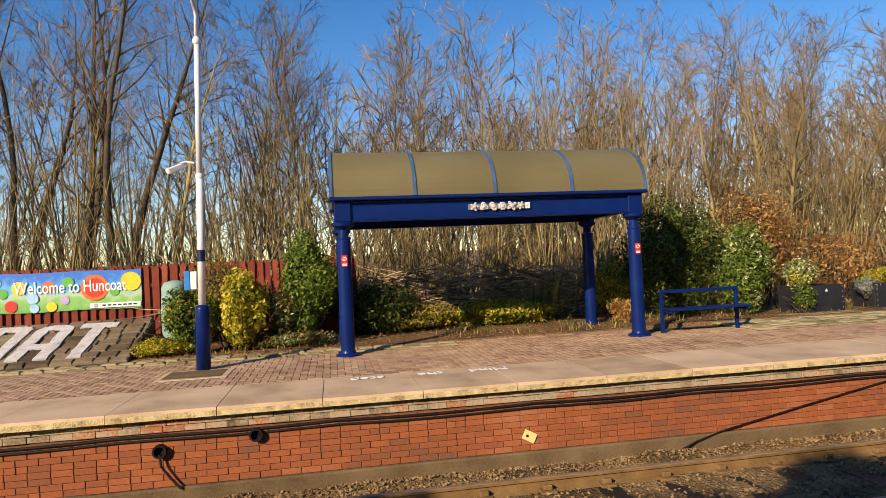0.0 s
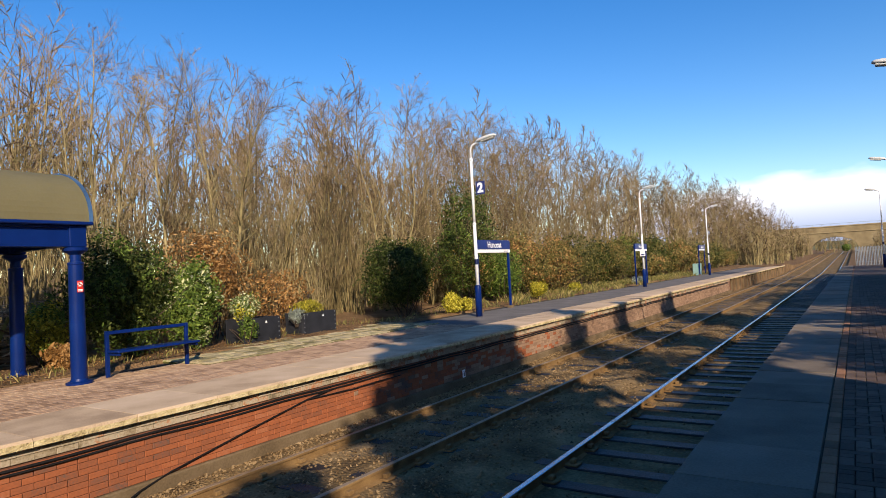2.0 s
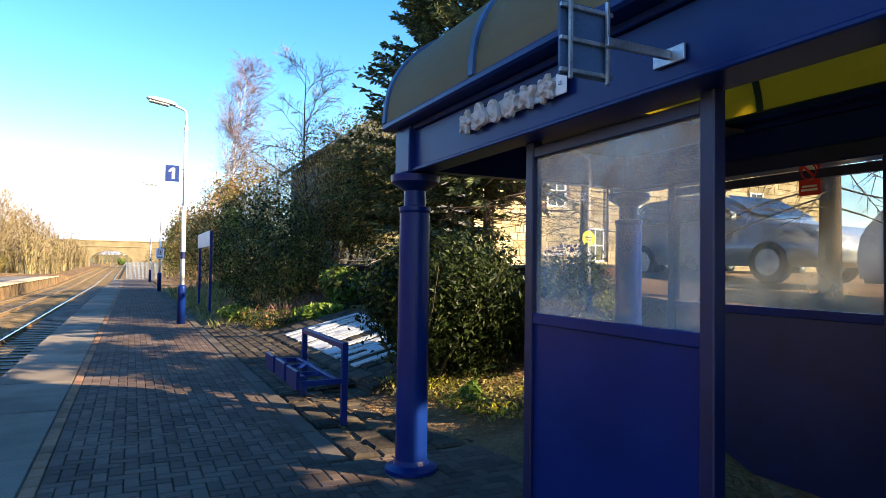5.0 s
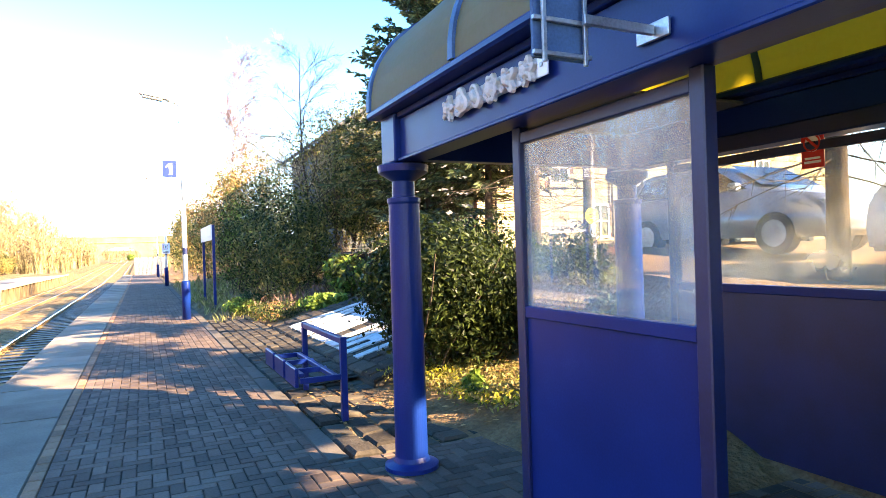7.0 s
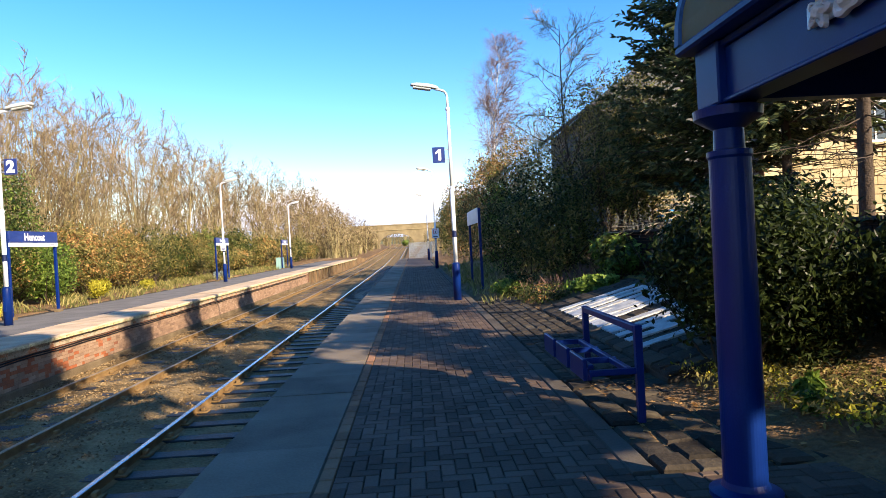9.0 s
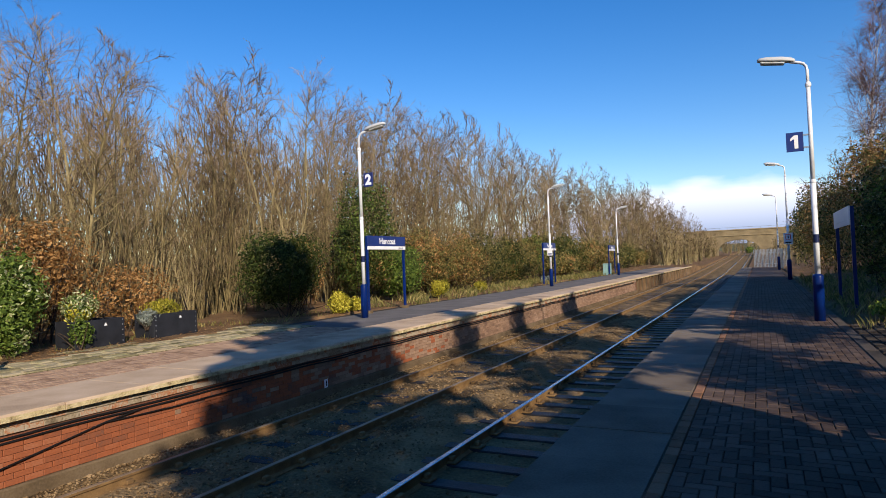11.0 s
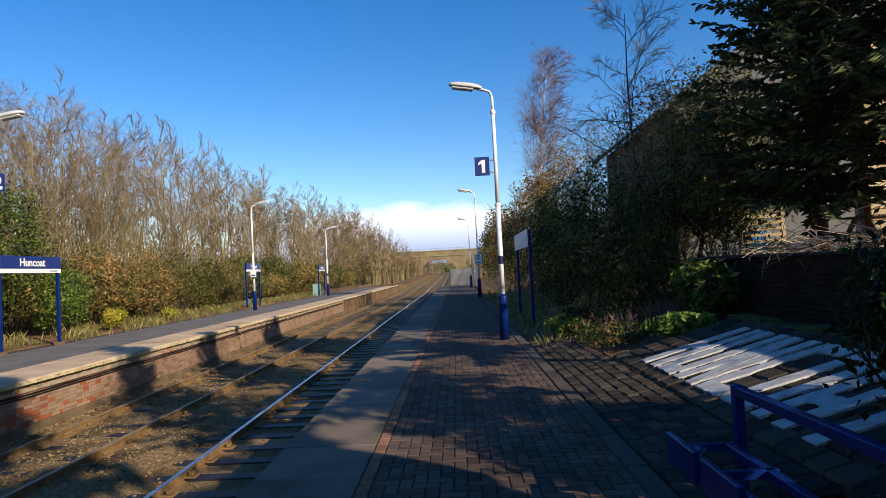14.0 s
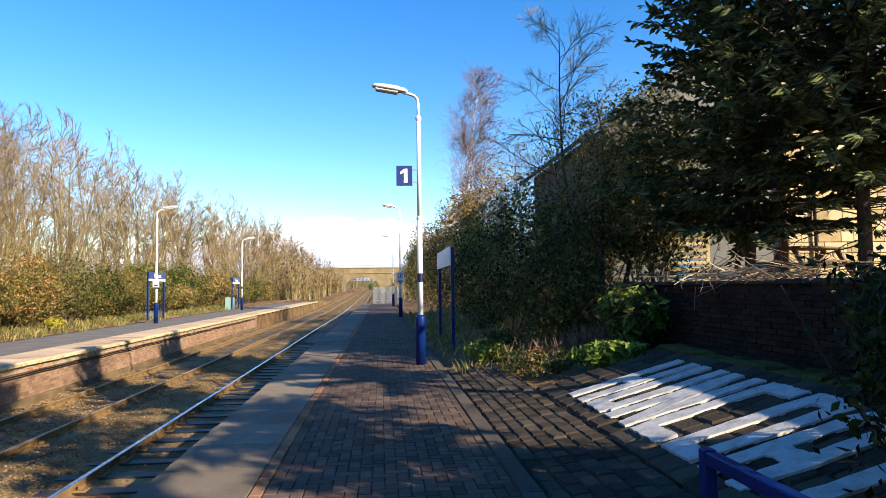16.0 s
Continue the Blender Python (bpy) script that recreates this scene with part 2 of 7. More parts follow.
M_TWIG_RED = material("reddish_twigs", tones((0.17, 0.10, 0.08)), 0.95, 0, 0.6, 20, 0, obj=0.3)
M_BRUSH = material("cut_brushwood", [(0.15, (0.10, 0.07, 0.042)), (0.5, (0.30, 0.22, 0.135)), (0.9, (0.50, 0.39, 0.26))], 0.95, 0, 0.8, 30, 0, island=0.8)
M_BIRCH = material("birch_bark", [(0.3, (0.25, 0.21, 0.17)), (0.5, (0.55, 0.51, 0.45)), (0.9, (0.7, 0.67, 0.62))], 0.8, 0, 3, 30, 0.3, 0.01)
M_DKBARK = material("dark_conifer_bark", tones((0.075, 0.055, 0.04)), 0.95, 0, 3, 40, 0.8, 0.02)
M_LEAF_DK = leafy("dark_green_leaves", (0.044, 0.068, 0.016), (0.128, 0.152, 0.036))
# leaves of the shrubs by the shelter, with their shade in the green
M_LEAF_SHADED = leafy("shaded_evergreen_leaves", (0.020, 0.031, 0.008), (0.055, 0.075, 0.018), rough=0.4)
M_LEAF_HOLLY = leafy("glossy_holly_leaves", (0.045, 0.062, 0.018), (0.16, 0.17, 0.05), rough=0.35)
M_LEAF = leafy("green_leaves", (0.10, 0.165, 0.03), (0.24, 0.32, 0.06))
M_LEAF_YEL = leafy("yellow_variegated_leaves", (0.42, 0.38, 0.03), (0.75, 0.66, 0.10))
M_LEAF_VAR = leafy("cream_flecked_leaves", (0.16, 0.24, 0.05), (0.75, 0.75, 0.45))
M_LEAF_LIME = leafy("lime_groundcover_leaves", (0.31, 0.29, 0.03), (0.60, 0.52, 0.06))
M_LEAF_BROWN = leafy("dry_copper_leaves", (0.31, 0.16, 0.05), (0.60, 0.36, 0.14))
M_LEAF_OLIVE = leafy("olive_leaves", (0.17, 0.155, 0.045), (0.34, 0.27, 0.095))
M_LEAF_GREY = leafy("silver_leaves", (0.22, 0.26, 0.22), (0.42, 0.46, 0.40))
M_NEEDLE = leafy("spruce_needles", (0.06, 0.085, 0.036), (0.19, 0.21, 0.085), through_light=0.2)
M_FENCE = material("red_brown_fence_stain", [(0.2, (0.15, 0.035, 0.022)), (0.6, (0.24, 0.055, 0.032)), (0.9, (0.33, 0.09, 0.05))], 0.75, 0, 3, 50, 0.3, 0.006, obj=0.5)
M_STONEWALL = material("yellow_gritstone", [(0.1, (0.24, 0.18, 0.09)), (0.5, (0.42, 0.33, 0.18)), (0.9, (0.55, 0.45, 0.28))], 0.9, 0, 1.2, 30, 0.6, 0.012, island=0.5)
M_BRIDGE = material("weathered_bridge_stone", [(0.1, (0.11, 0.085, 0.05)), (0.5, (0.23, 0.18, 0.10)), (0.9, (0.34, 0.27, 0.16))], 0.95, 0, 0.5, 6, 0.6, 0.03, island=0.3)
# whitish render kept dark grey: the gable's shade is in the colour
M_RENDER = material("shaded_grey_white_render", tones((0.135, 0.135, 0.1325), 0.8, 1.1), 0.9, 0, 0.8, 50, 0.3, 0.006)
M_SLATE = material("grey_slate", tones((0.085, 0.085, 0.095)), 0.6, 0, 1, 30, 0.4, 0.01, island=0.5)
M_WOOD = material("weathered_timber", tones((0.33, 0.27, 0.16)), 0.85, 0, 3, 60, 0.4, 0.006, obj=0.3)
M_DKWOOD = material("grey_brown_timber", tones((0.16, 0.12, 0.08)), 0.85, 0, 3, 60, 0.4, 0.006, obj=0.3)
M_BLUEPLASTIC = material("bright_blue_plastic", tones((0.03, 0.22, 0.60), 0.9, 1.1), 0.4)
M_TEAL = material("grey_green_plastic", tones((0.22, 0.36, 0.33), 0.9, 1.1), 0.5)
M_CARWHITE = material("white_car_paint", tones((0.72, 0.73, 0.74), 0.95, 1.05), 0.25, 0, 1, 30, 0, coat=0.8, spec=0.5)
M_CARGREY = material("silver_car_paint", tones((0.34, 0.36, 0.38), 0.95, 1.05), 0.3, 0.4, 1, 30, 0, coat=0.8, spec=0.5)
M_PLAQUE = material("carved_white_stone", tones((0.55, 0.53, 0.52), 0.8, 1.15), 0.85, 0, 12, 80, 0.6, 0.006)
M_LANTERN = material("pale_grey_lantern", tones((0.52, 0.53, 0.52), 0.85, 1.1), 0.45, 0, 5, 60, 0.05, 0.003)
M_LAMPGLASS = material("lamp_diffuser", tones((0.55, 0.56, 0.52)), 0.25, 0, 6, 60, 0, spec=0.5)
M_DARKGLASS = material("dark_window_glass", tones((0.02, 0.022, 0.025)), 0.06, 0, 1, 10, 0, spec=0.8)
M_YELLOW = material("yellow_plastic", tones((0.75, 0.62, 0.03), 0.95, 1.05), 0.5)
M_MOSS = material("moss", tones((0.085, 0.085, 0.026)), 1.0, 0, 3, 30, 1.0, 0.03)


def glass_material():
    m = bpy.data.materials.new("scuffed_clear_glazing")
    m.use_nodes = True
    n, l = m.node_tree.nodes, m.node_tree.links
    n.remove(n["Principled BSDF"])
    tr, gl, df = n.new("ShaderNodeBsdfTransparent"), n.new("ShaderNodeBsdfGlossy"), n.new("ShaderNodeBsdfDiffuse")
    tr.inputs[0].default_value = (0.93, 0.95, 0.94, 1)
    gl.inputs["Roughness"].default_value = 0.02
    df.inputs[0].default_value = (0.6, 0.62, 0.62, 1)
    g, tex = n.new("ShaderNodeNewGeometry"), n.new("ShaderNodeTexNoise")
    tex.inputs["Scale"].default_value, tex.inputs["Detail"].default_value = 2.2, 5
    l.new(g.outputs["Position"], tex.inputs["Vector"])
    r = n.new("ShaderNodeMapRange")
    r.inputs["From Min"].default_value, r.inputs["From Max"].default_value = 0.35, 0.75
    r.inputs["To Min"].default_value, r.inputs["To Max"].default_value = 0.10, 0.45
    l.new(tex.outputs["Fac"], r.inputs["Value"])
    lw, pw, fr = n.new("ShaderNodeLayerWeight"), n.new("ShaderNodeMath"), n.new("ShaderNodeMath")
    lw.inputs["Blend"].default_value = 0.5
    pw.operation, fr.operation = "POWER", "MULTIPLY_ADD"
    pw.inputs[1].default_value = 3.0
    fr.inputs[1].default_value, fr.inputs[2].default_value = 0.8, 0.045
    l.new(lw.outputs["Facing"], pw.inputs[0])
    l.new(pw.outputs[0], fr.inputs[0])
    m1, m2 = n.new("ShaderNodeMixShader"), n.new("ShaderNodeMixShader")
    l.new(r.outputs[0], m1.inputs[0])
    l.new(tr.outputs[0], m1.inputs[1])
    l.new(df.outputs[0], m1.inputs[2])
    l.new(fr.outputs[0], m2.inputs[0])
    l.new(m1.outputs[0], m2.inputs[1])
    l.new(gl.outputs[0], m2.inputs[2])
    l.new(m2.outputs[0], n["Material Output"].inputs["Surface"])
    return m


def roof_material():
    m = material("olive_polycarbonate", [(0.2, (0.17, 0.155, 0.085)), (0.55, (0.23, 0.21, 0.125)), (0.9, (0.28, 0.255, 0.16))], 0.55, 0, 0.8, 30, 0.05, 0.003)
    n, l = m.node_tree.nodes, m.node_tree.links
    tr = n.new("ShaderNodeBsdfTranslucent")
    tr.inputs[0].default_value = (0.72, 0.62, 0.14, 1)
    mx = n.new("ShaderNodeMixShader")
    mx.inputs[0].default_value = 0.42
    l.new(n["Principled BSDF"].outputs[0], mx.inputs[1])
    l.new(tr.outputs[0], mx.inputs[2])
    l.new(mx.outputs[0], n["Material Output"].inputs["Surface"])
    return m


M_GLASS = glass_material()
M_ROOF = roof_material()


# ---- building blocks ----
def mesh_from(name, verts, faces, mats, smooth=False, which=None):
    me = bpy.data.meshes.new(name)
    me.from_pydata(verts, [], faces)
    for m in mats if isinstance(mats, (list, tuple)) else [mats]:
        me.materials.append(m)
    if smooth:
        me.polygons.foreach_set("use_smooth", [True] * len(me.polygons))
    if which is not None:
        me.polygons.foreach_set("material_index", which)
    me.update()
    return me


def part(name, bm, mat, parent=None, label="", smooth=False):
    """Links a bmesh, or a ready mesh, as one object under a thing."""
    if isinstance(bm, bpy.types.Mesh):
        me = bm
    else:
        me = bpy.data.meshes.new(name)
        bm.normal_update()
        bm.to_mesh(me)
        bm.free()
        me.materials.append(mat)
        if smooth:
            me.polygons.foreach_set("use_smooth", [True] * len(me.polygons))
    ob = new(name, me)
    if parent is not None:
        ob.parent = parent
    if label:
        ob["label"] = label
    return ob


def thing(name, at, label, category, group="", kind="", rz=0.0):
    ob = new(name)
    ob.empty_display_size = 0.2
    ob.matrix_world = pose(*at, 0, 0, rz)
    return tagged(ob, label, category, group, kind)


def boxes(*items, bevel=0.0):
    """A bmesh of boxes, each given as x0, x1, y0, y1, z0, z1."""
    bm = bmesh.new()
    for x0, x1, y0, y1, z0, z1 in items:
        r = bmesh.ops.create_cube(bm, size=1.0)
        for v in r["verts"]:
            v.co = Vector(((x0 + x1) / 2 + v.co.x * (x1 - x0), (y0 + y1) / 2 + v.co.y * (y1 - y0), (z0 + z1) / 2 + v.co.z * (z1 - z0)))
    if bevel:
        bmesh.ops.bevel(bm, geom=bm.edges[:], offset=bevel, segments=1, affect="EDGES")
    return bm


def turned(profile, sides=20, at=(0, 0)):
    """A turned form from (radius, height) pairs."""
    bm = bmesh.new()
    rings = []
    for r, z in profile:
        rings.append([bm.verts.new((at[0] + r * math.cos(2 * math.pi * i / sides), at[1] + r * math.sin(2 * math.pi * i / sides), z)) for i in range(sides)])
    for a, b in zip(rings, rings[1:]):
        for i in range(sides):
            j = (i + 1) % sides
            bm.faces.new((a[i], a[j], b[j], b[i]))
    bm.faces.new(rings[0][::-1])
    bm.faces.new(rings[-1])
    return bm


def tube(points, radius, sides=8, radius_end=None):
    bm = bmesh.new()
    rings = []
    pts = [Vector(p) for p in points]
    for k, p in enumerate(pts):
        d = (pts[min(k + 1, len(pts) - 1)] - pts[max(k - 1, 0)]).normalized()
        a = d.cross(Vector((0.31, 0.2, 0.93))).normalized()
        b = d.cross(a)
        r = radius + ((radius_end if radius_end is not None else radius) - radius) * k / max(1, len(pts) - 1)
        rings.append([bm.verts.new(p + r * (a * math.cos(2 * math.pi * i / sides) + b * math.sin(2 * math.pi * i / sides))) for i in range(sides)])
    for a, b in zip(rings, rings[1:]):
        for i in range(sides):
            j = (i + 1) % sides
            bm.faces.new((a[i], b[i], b[j], a[j]))
    bm.faces.new(rings[0])
    bm.faces.new(rings[-1][::-1])
    return bm


def disc(radius, x, y0, y1, sides=24, z=0.0):
    """A flat round plate standing across y, centred at x, z."""
    bm = bmesh.new()
    a = [bm.verts.new((x + radius * math.cos(2 * math.pi * i / sides), y0, z + radius * math.sin(2 * math.pi * i / sides))) for i in range(sides)]
    b = [bm.verts.new((v.co.x, y1, v.co.z)) for v in a]
    bm.faces.new(a)
    bm.faces.new(b[::-1])
    for i in range(sides):
        j = (i + 1) % sides
        bm.faces.new((a[i], b[i], b[j], a[j]))
    return bm


def lettering(text, size, thick, mat, bold=0.0, smooth=4):
    """A mesh of words in the x-z plane, facing -y, centred, its foot at z = 0."""
    cu = bpy.data.curves.new("lettering", "FONT")
    cu.body, cu.size, cu.extrude, cu.align_x, cu.offset = text, size, thick / 2, "CENTER", bold
    cu.resolution_u = smooth
    ob = bpy.data.objects.new("lettering", cu)
    scene.collection.objects.link(ob)
    bpy.context.view_layer.update()
    me = bpy.data.meshes.new_from_object(ob.evaluated_get(bpy.context.evaluated_depsgraph_get()))
    bpy.data.objects.remove(ob)
    me.transform(Matrix.Rotation(math.pi / 2, 4, "X"))
    me.materials.clear()
    me.materials.append(mat)
    return me


def block_soup(blocks, jitter, rng, gap=0.004):
    """Verts and faces of many low blocks: x0, x1, y0, y1, top and depth, open below."""
    v, f = [], []
    for x0, x1, y0, y1, z, d in blocks:
        k = len(v)
        h = [z + rng.uniform(-jitter, jitter) for _ in range(4)]
        c = 0.006
        x0, x1, y0, y1 = x0 + gap, x1 - gap, y0 + gap, y1 - gap
        v += [(x0, y0, z - d), (x1, y0, z - d), (x1, y1, z - d), (x0, y1, z - d)]
        v += [(x0, y0, h[0] - c), (x1, y0, h[1] - c), (x1, y1, h[2] - c), (x0, y1, h[3] - c)]
        v += [(x0 + c, y0 + c, h[0]), (x1 - c, y0 + c, h[1]), (x1 - c, y1 - c, h[2]), (x0 + c, y1 - c, h[3])]
        for a in (0, 4):
            for i in range(4):
                j = (i + 1) % 4
                f.append((k + a + i, k + a + j, k + a + 4 + j, k + a + 4 + i))
        f.append((k + 8, k + 9, k + 10, k + 11))
    return v, f


# ---- plants ----
class Soup:
    def __init__(self):
        self.v, self.f = [], []

    def stick(self, pts, r0, r1, sides):
        base = len(self.v)
        n = len(pts)
        for k, p in enumerate(pts):
            d = pts[min(k + 1, n - 1)] - pts[max(k - 1, 0)]
            d.normalize()
            a = d.cross(Vector((0.36, 0.48, 0.8)))
            a.normalize()
            b = d.cross(a)
            r = r0 + (r1 - r0) * k / (n - 1)
            for i in range(sides):
                w = 2 * math.pi * i / sides
                self.v.append(tuple(p + (a * math.cos(w) + b * math.sin(w)) * r))
        for k in range(n - 1):
            for i in range(sides):
                j = (i + 1) % sides
                q = base + k * sides
                self.f.append((q + i, q + j, q + sides + j, q + sides + i))


    def spike(self, p, d, length, r):
        """A fine twig: a three-sided point."""
        a = d.cross(Vector((0.36, 0.48, 0.8))).normalized() * r
        b = d.cross(a).normalized() * r
        k = len(self.v)
        self.v += [tuple(p + a), tuple(p - a * 0.5 + b * 0.87), tuple(p - a * 0.5 - b * 0.87), tuple(p + d * length)]
        self.f += [(k, k + 1, k + 3), (k + 1, k + 2, k + 3)]


def wander(rng, p, d, length, steps, wob, lift):
    pts = [p.copy()]
    d = d.normalized()
    for _ in range(steps):
        d = d + Vector((rng.gauss(0, wob), rng.gauss(0, wob), rng.gauss(0, wob) + lift))
        d.normalize()
        pts.append(pts[-1] + d * (length / steps))
    return pts


def fork(rng, axis, low, high):
    """A direction that leaves axis by an angle between low and high, turned anywhere about it."""
    side = axis.cross(Vector((rng.gauss(0, 1), rng.gauss(0, 1), rng.gauss(0, 1))))
    side.normalize()
    a = rng.uniform(low, high)
    return axis * math.cos(a) + side * math.sin(a)


def along(pts, u):
    """The point and the heading at share u of a line of points."""
    k = min(int(u * (len(pts) - 1)), len(pts) - 2)
    return pts[k].lerp(pts[k + 1], u * (len(pts) - 1) - k), (pts[k + 1] - pts[k]).normalized()


def grow_tree(seed, height, stems=1, limbs=16, twigs=5, fine=5, spread=0.5, r0=0.09, start=0.25, lift=0.06, droop=0.0, thin=1.0, sprig=2, plain=False):
    """A leafless tree: the trunk with its limbs, and three orders of ever finer branchwork."""
    rng = random.Random(seed)
    wood, fuzz = Soup(), Soup()
    for s in range(stems):
        lean = Vector((rng.gauss(0, 0.06), rng.gauss(0, 0.06), 1)) if stems == 1 else Vector((rng.gauss(0, 0.16), rng.gauss(0, 0.16), 1))
        h = height * rng.uniform(0.78, 1.0) if stems > 1 else height
        o = Vector((rng.gauss(0, 0.14), rng.gauss(0, 0.14), -0.1)) if stems > 1 else Vector((0, 0, -0.1))
        trunk = wander(rng, o, lean, h, 7 if plain else 11, 0.06, 0.035)
        rr = r0 * rng.uniform(0.75, 1.1)
        wood.stick(trunk, rr, 0.008, 4 if plain else 6)
        for i in range(limbs):
            u = start + (0.98 - start) * ((i + rng.random()) / limbs)
            p, axis = along(trunk, u)
            # longest limbs low in the crown, short ones at the top: a rounded head
            ln = h * (0.07 + 0.23 * math.sqrt(max(0.0, 1 - u)) * (0.55 + 0.45 * min(1.0, (u - start) * 5 + 0.3))) * rng.uniform(0.65, 1.2)
            d = fork(rng, axis, 0.45 * (0.6 + spread), 0.85 * (0.6 + spread))
            limb = wander(rng, p, d, ln, 3 if plain else 4, 0.13, lift)
            r1 = max(0.011, rr * (1 - u) * 0.50 + 0.006)
            wood.stick(limb, r1, 0.005 * thin, 3)
            for j in range(twigs):
                q, a1 = along(limb, rng.uniform(0.18, 1.0))
                d2 = fork(rng, a1, 0.4, 0.95) + Vector((0, 0, 0.12 - droop))
                ln2 = ln * rng.uniform(0.26, 0.5)
                tw = wander(rng, q, d2, ln2, 2, 0.16, lift * 0.6 - droop * 0.3)
                fuzz.stick(tw, 0.0075 * thin, 0.0035 * thin, 3)
                for _ in range(fine):
                    q2, a2 = along(tw, rng.uniform(0.12, 1.0))
                    d3 = (fork(rng, a2, 0.35, 1.0) + Vector((0, 0, 0.12 - droop * 1.4))).normalized()
                    ln3 = ln2 * rng.uniform(0.4, 0.8)
                    fuzz.spike(q2, d3, ln3, 0.0036 * thin)
                    for _ in range(sprig):
                        v = rng.uniform(0.25, 0.8)
                        fuzz.spike(q2 + d3 * ln3 * v, (fork(rng, d3, 0.4, 1.0) + Vector((0, 0, -droop))).normalized(), ln3 * rng.uniform(0.35, 0.6), 0.003 * thin)
    return wood, fuzz


def bare_tree(at, label, bark, twig, scale=1.0, group="bare woodland trees", name="bare_tree", category="tree", **kw):
    wood, fuzz = grow_tree(**kw)
    t = thing(name, at, label, category, group)
    part("trunk", mesh_from("trunk", wood.v, wood.f, bark, True), None, t)
    part("crown", mesh_from("crown", fuzz.v, fuzz.f, twig), None, t, "fine bare twigs")
    return t


def leaf_cloud(seed, size, count, leaf, lumps=7, shell=0.55, flat=0.0, conical=0.0):
    """Verts and faces of many small pointed leaves over an uneven rounded form that stands on z = 0."""
    r = np.random.RandomState(seed)
    d = r.normal(size=(count, 3))
    d /= np.linalg.norm(d, axis=1)[:, None]
    lobes = r.normal(size=(lumps, 3))
    lobes /= np.linalg.norm(lobes, axis=1)[:, None]
    swell = 0.62 + 0.46 * np.clip((d @ lobes.T).max(1), 0, 1) ** 4 + 0.08 * np.sin(d @ r.normal(size=3) * 9) + 0.06 * np.sin(d @ r.normal(size=3) * 17) + 0.05 * r.normal(size=count) + 0.22 * (r.rand(count) < 0.1) * r.rand(count)
    rad = (shell + (1 - shell) * r.rand(count) ** 0.6) * swell
    p = d * rad[:, None]
    if conical:
        taper = 1 - conical * np.clip((p[:, 2] + 1) / 2, 0, 1)
        p[:, 0] *= taper
        p[:, 1] *= taper
    p = p * np.array(size) * 0.5
    p[:, 2] = np.maximum(p[:, 2] + size[2] / 2, 0.02 + 0.1 * r.rand(count))
    nrm = d + r.normal(size=(count, 3)) * 0.7
    nrm /= np.linalg.norm(nrm, axis=1)[:, None]
    side = np.cross(nrm, r.normal(size=(count, 3)))
    side /= np.linalg.norm(side, axis=1)[:, None]
    up = np.cross(nrm, side)
    s = leaf * (0.6 + 0.8 * r.rand(count))[:, None]
    quads = np.stack([p - up * s, p + side * s * 0.45 + nrm * s * 0.12, p + up * s, p - side * s * 0.45 + nrm * s * 0.12], 1).reshape(-1, 3)
    return quads.tolist(), np.arange(count * 4).reshape(-1, 4).tolist()


def shrub(at, size, count, leaf, mat, label, category="shrub", name="shrub", group="", seed=1, stems=9, accent=None, **kw):
    """A leafy shrub: woody stems inside a crown of leaves; accent: a second material and its share of leaves."""
    t = thing(name, at, label, category, group)
    rng = random.Random(seed)
    so = Soup()
    for _ in range(stems):
        d = Vector((rng.gauss(0, 0.5) * size[0] / size[2], rng.gauss(0, 0.5) * size[1] / size[2], 1))
        so.stick(wander(rng, Vector((rng.gauss(0, size[0] * 0.06), rng.gauss(0, size[1] * 0.06), -0.05)), d, size[2] * 0.8, 4, 0.15, 0.02), 0.02, 0.005, 4)
    part("stem", mesh_from("stem", so.v, so.f, M_DKBARK, True), None, t)
    v, f = leaf_cloud(seed, size, count, leaf, **kw)
    mats, which = [mat], None
    if accent:
        mats = [mat, accent[0]]
        # the accent leaves grow in patches
        which = [1 if noise.noise(Vector(v[q[0]]) * 2.2 + Vector((seed, 0, 0))) + rng.uniform(-0.3, 0.3) > 0.5 - accent[1] else 0 for q in f]
    part("foliage", mesh_from("foliage", v, f, mats, False, which), None, t)
    return t


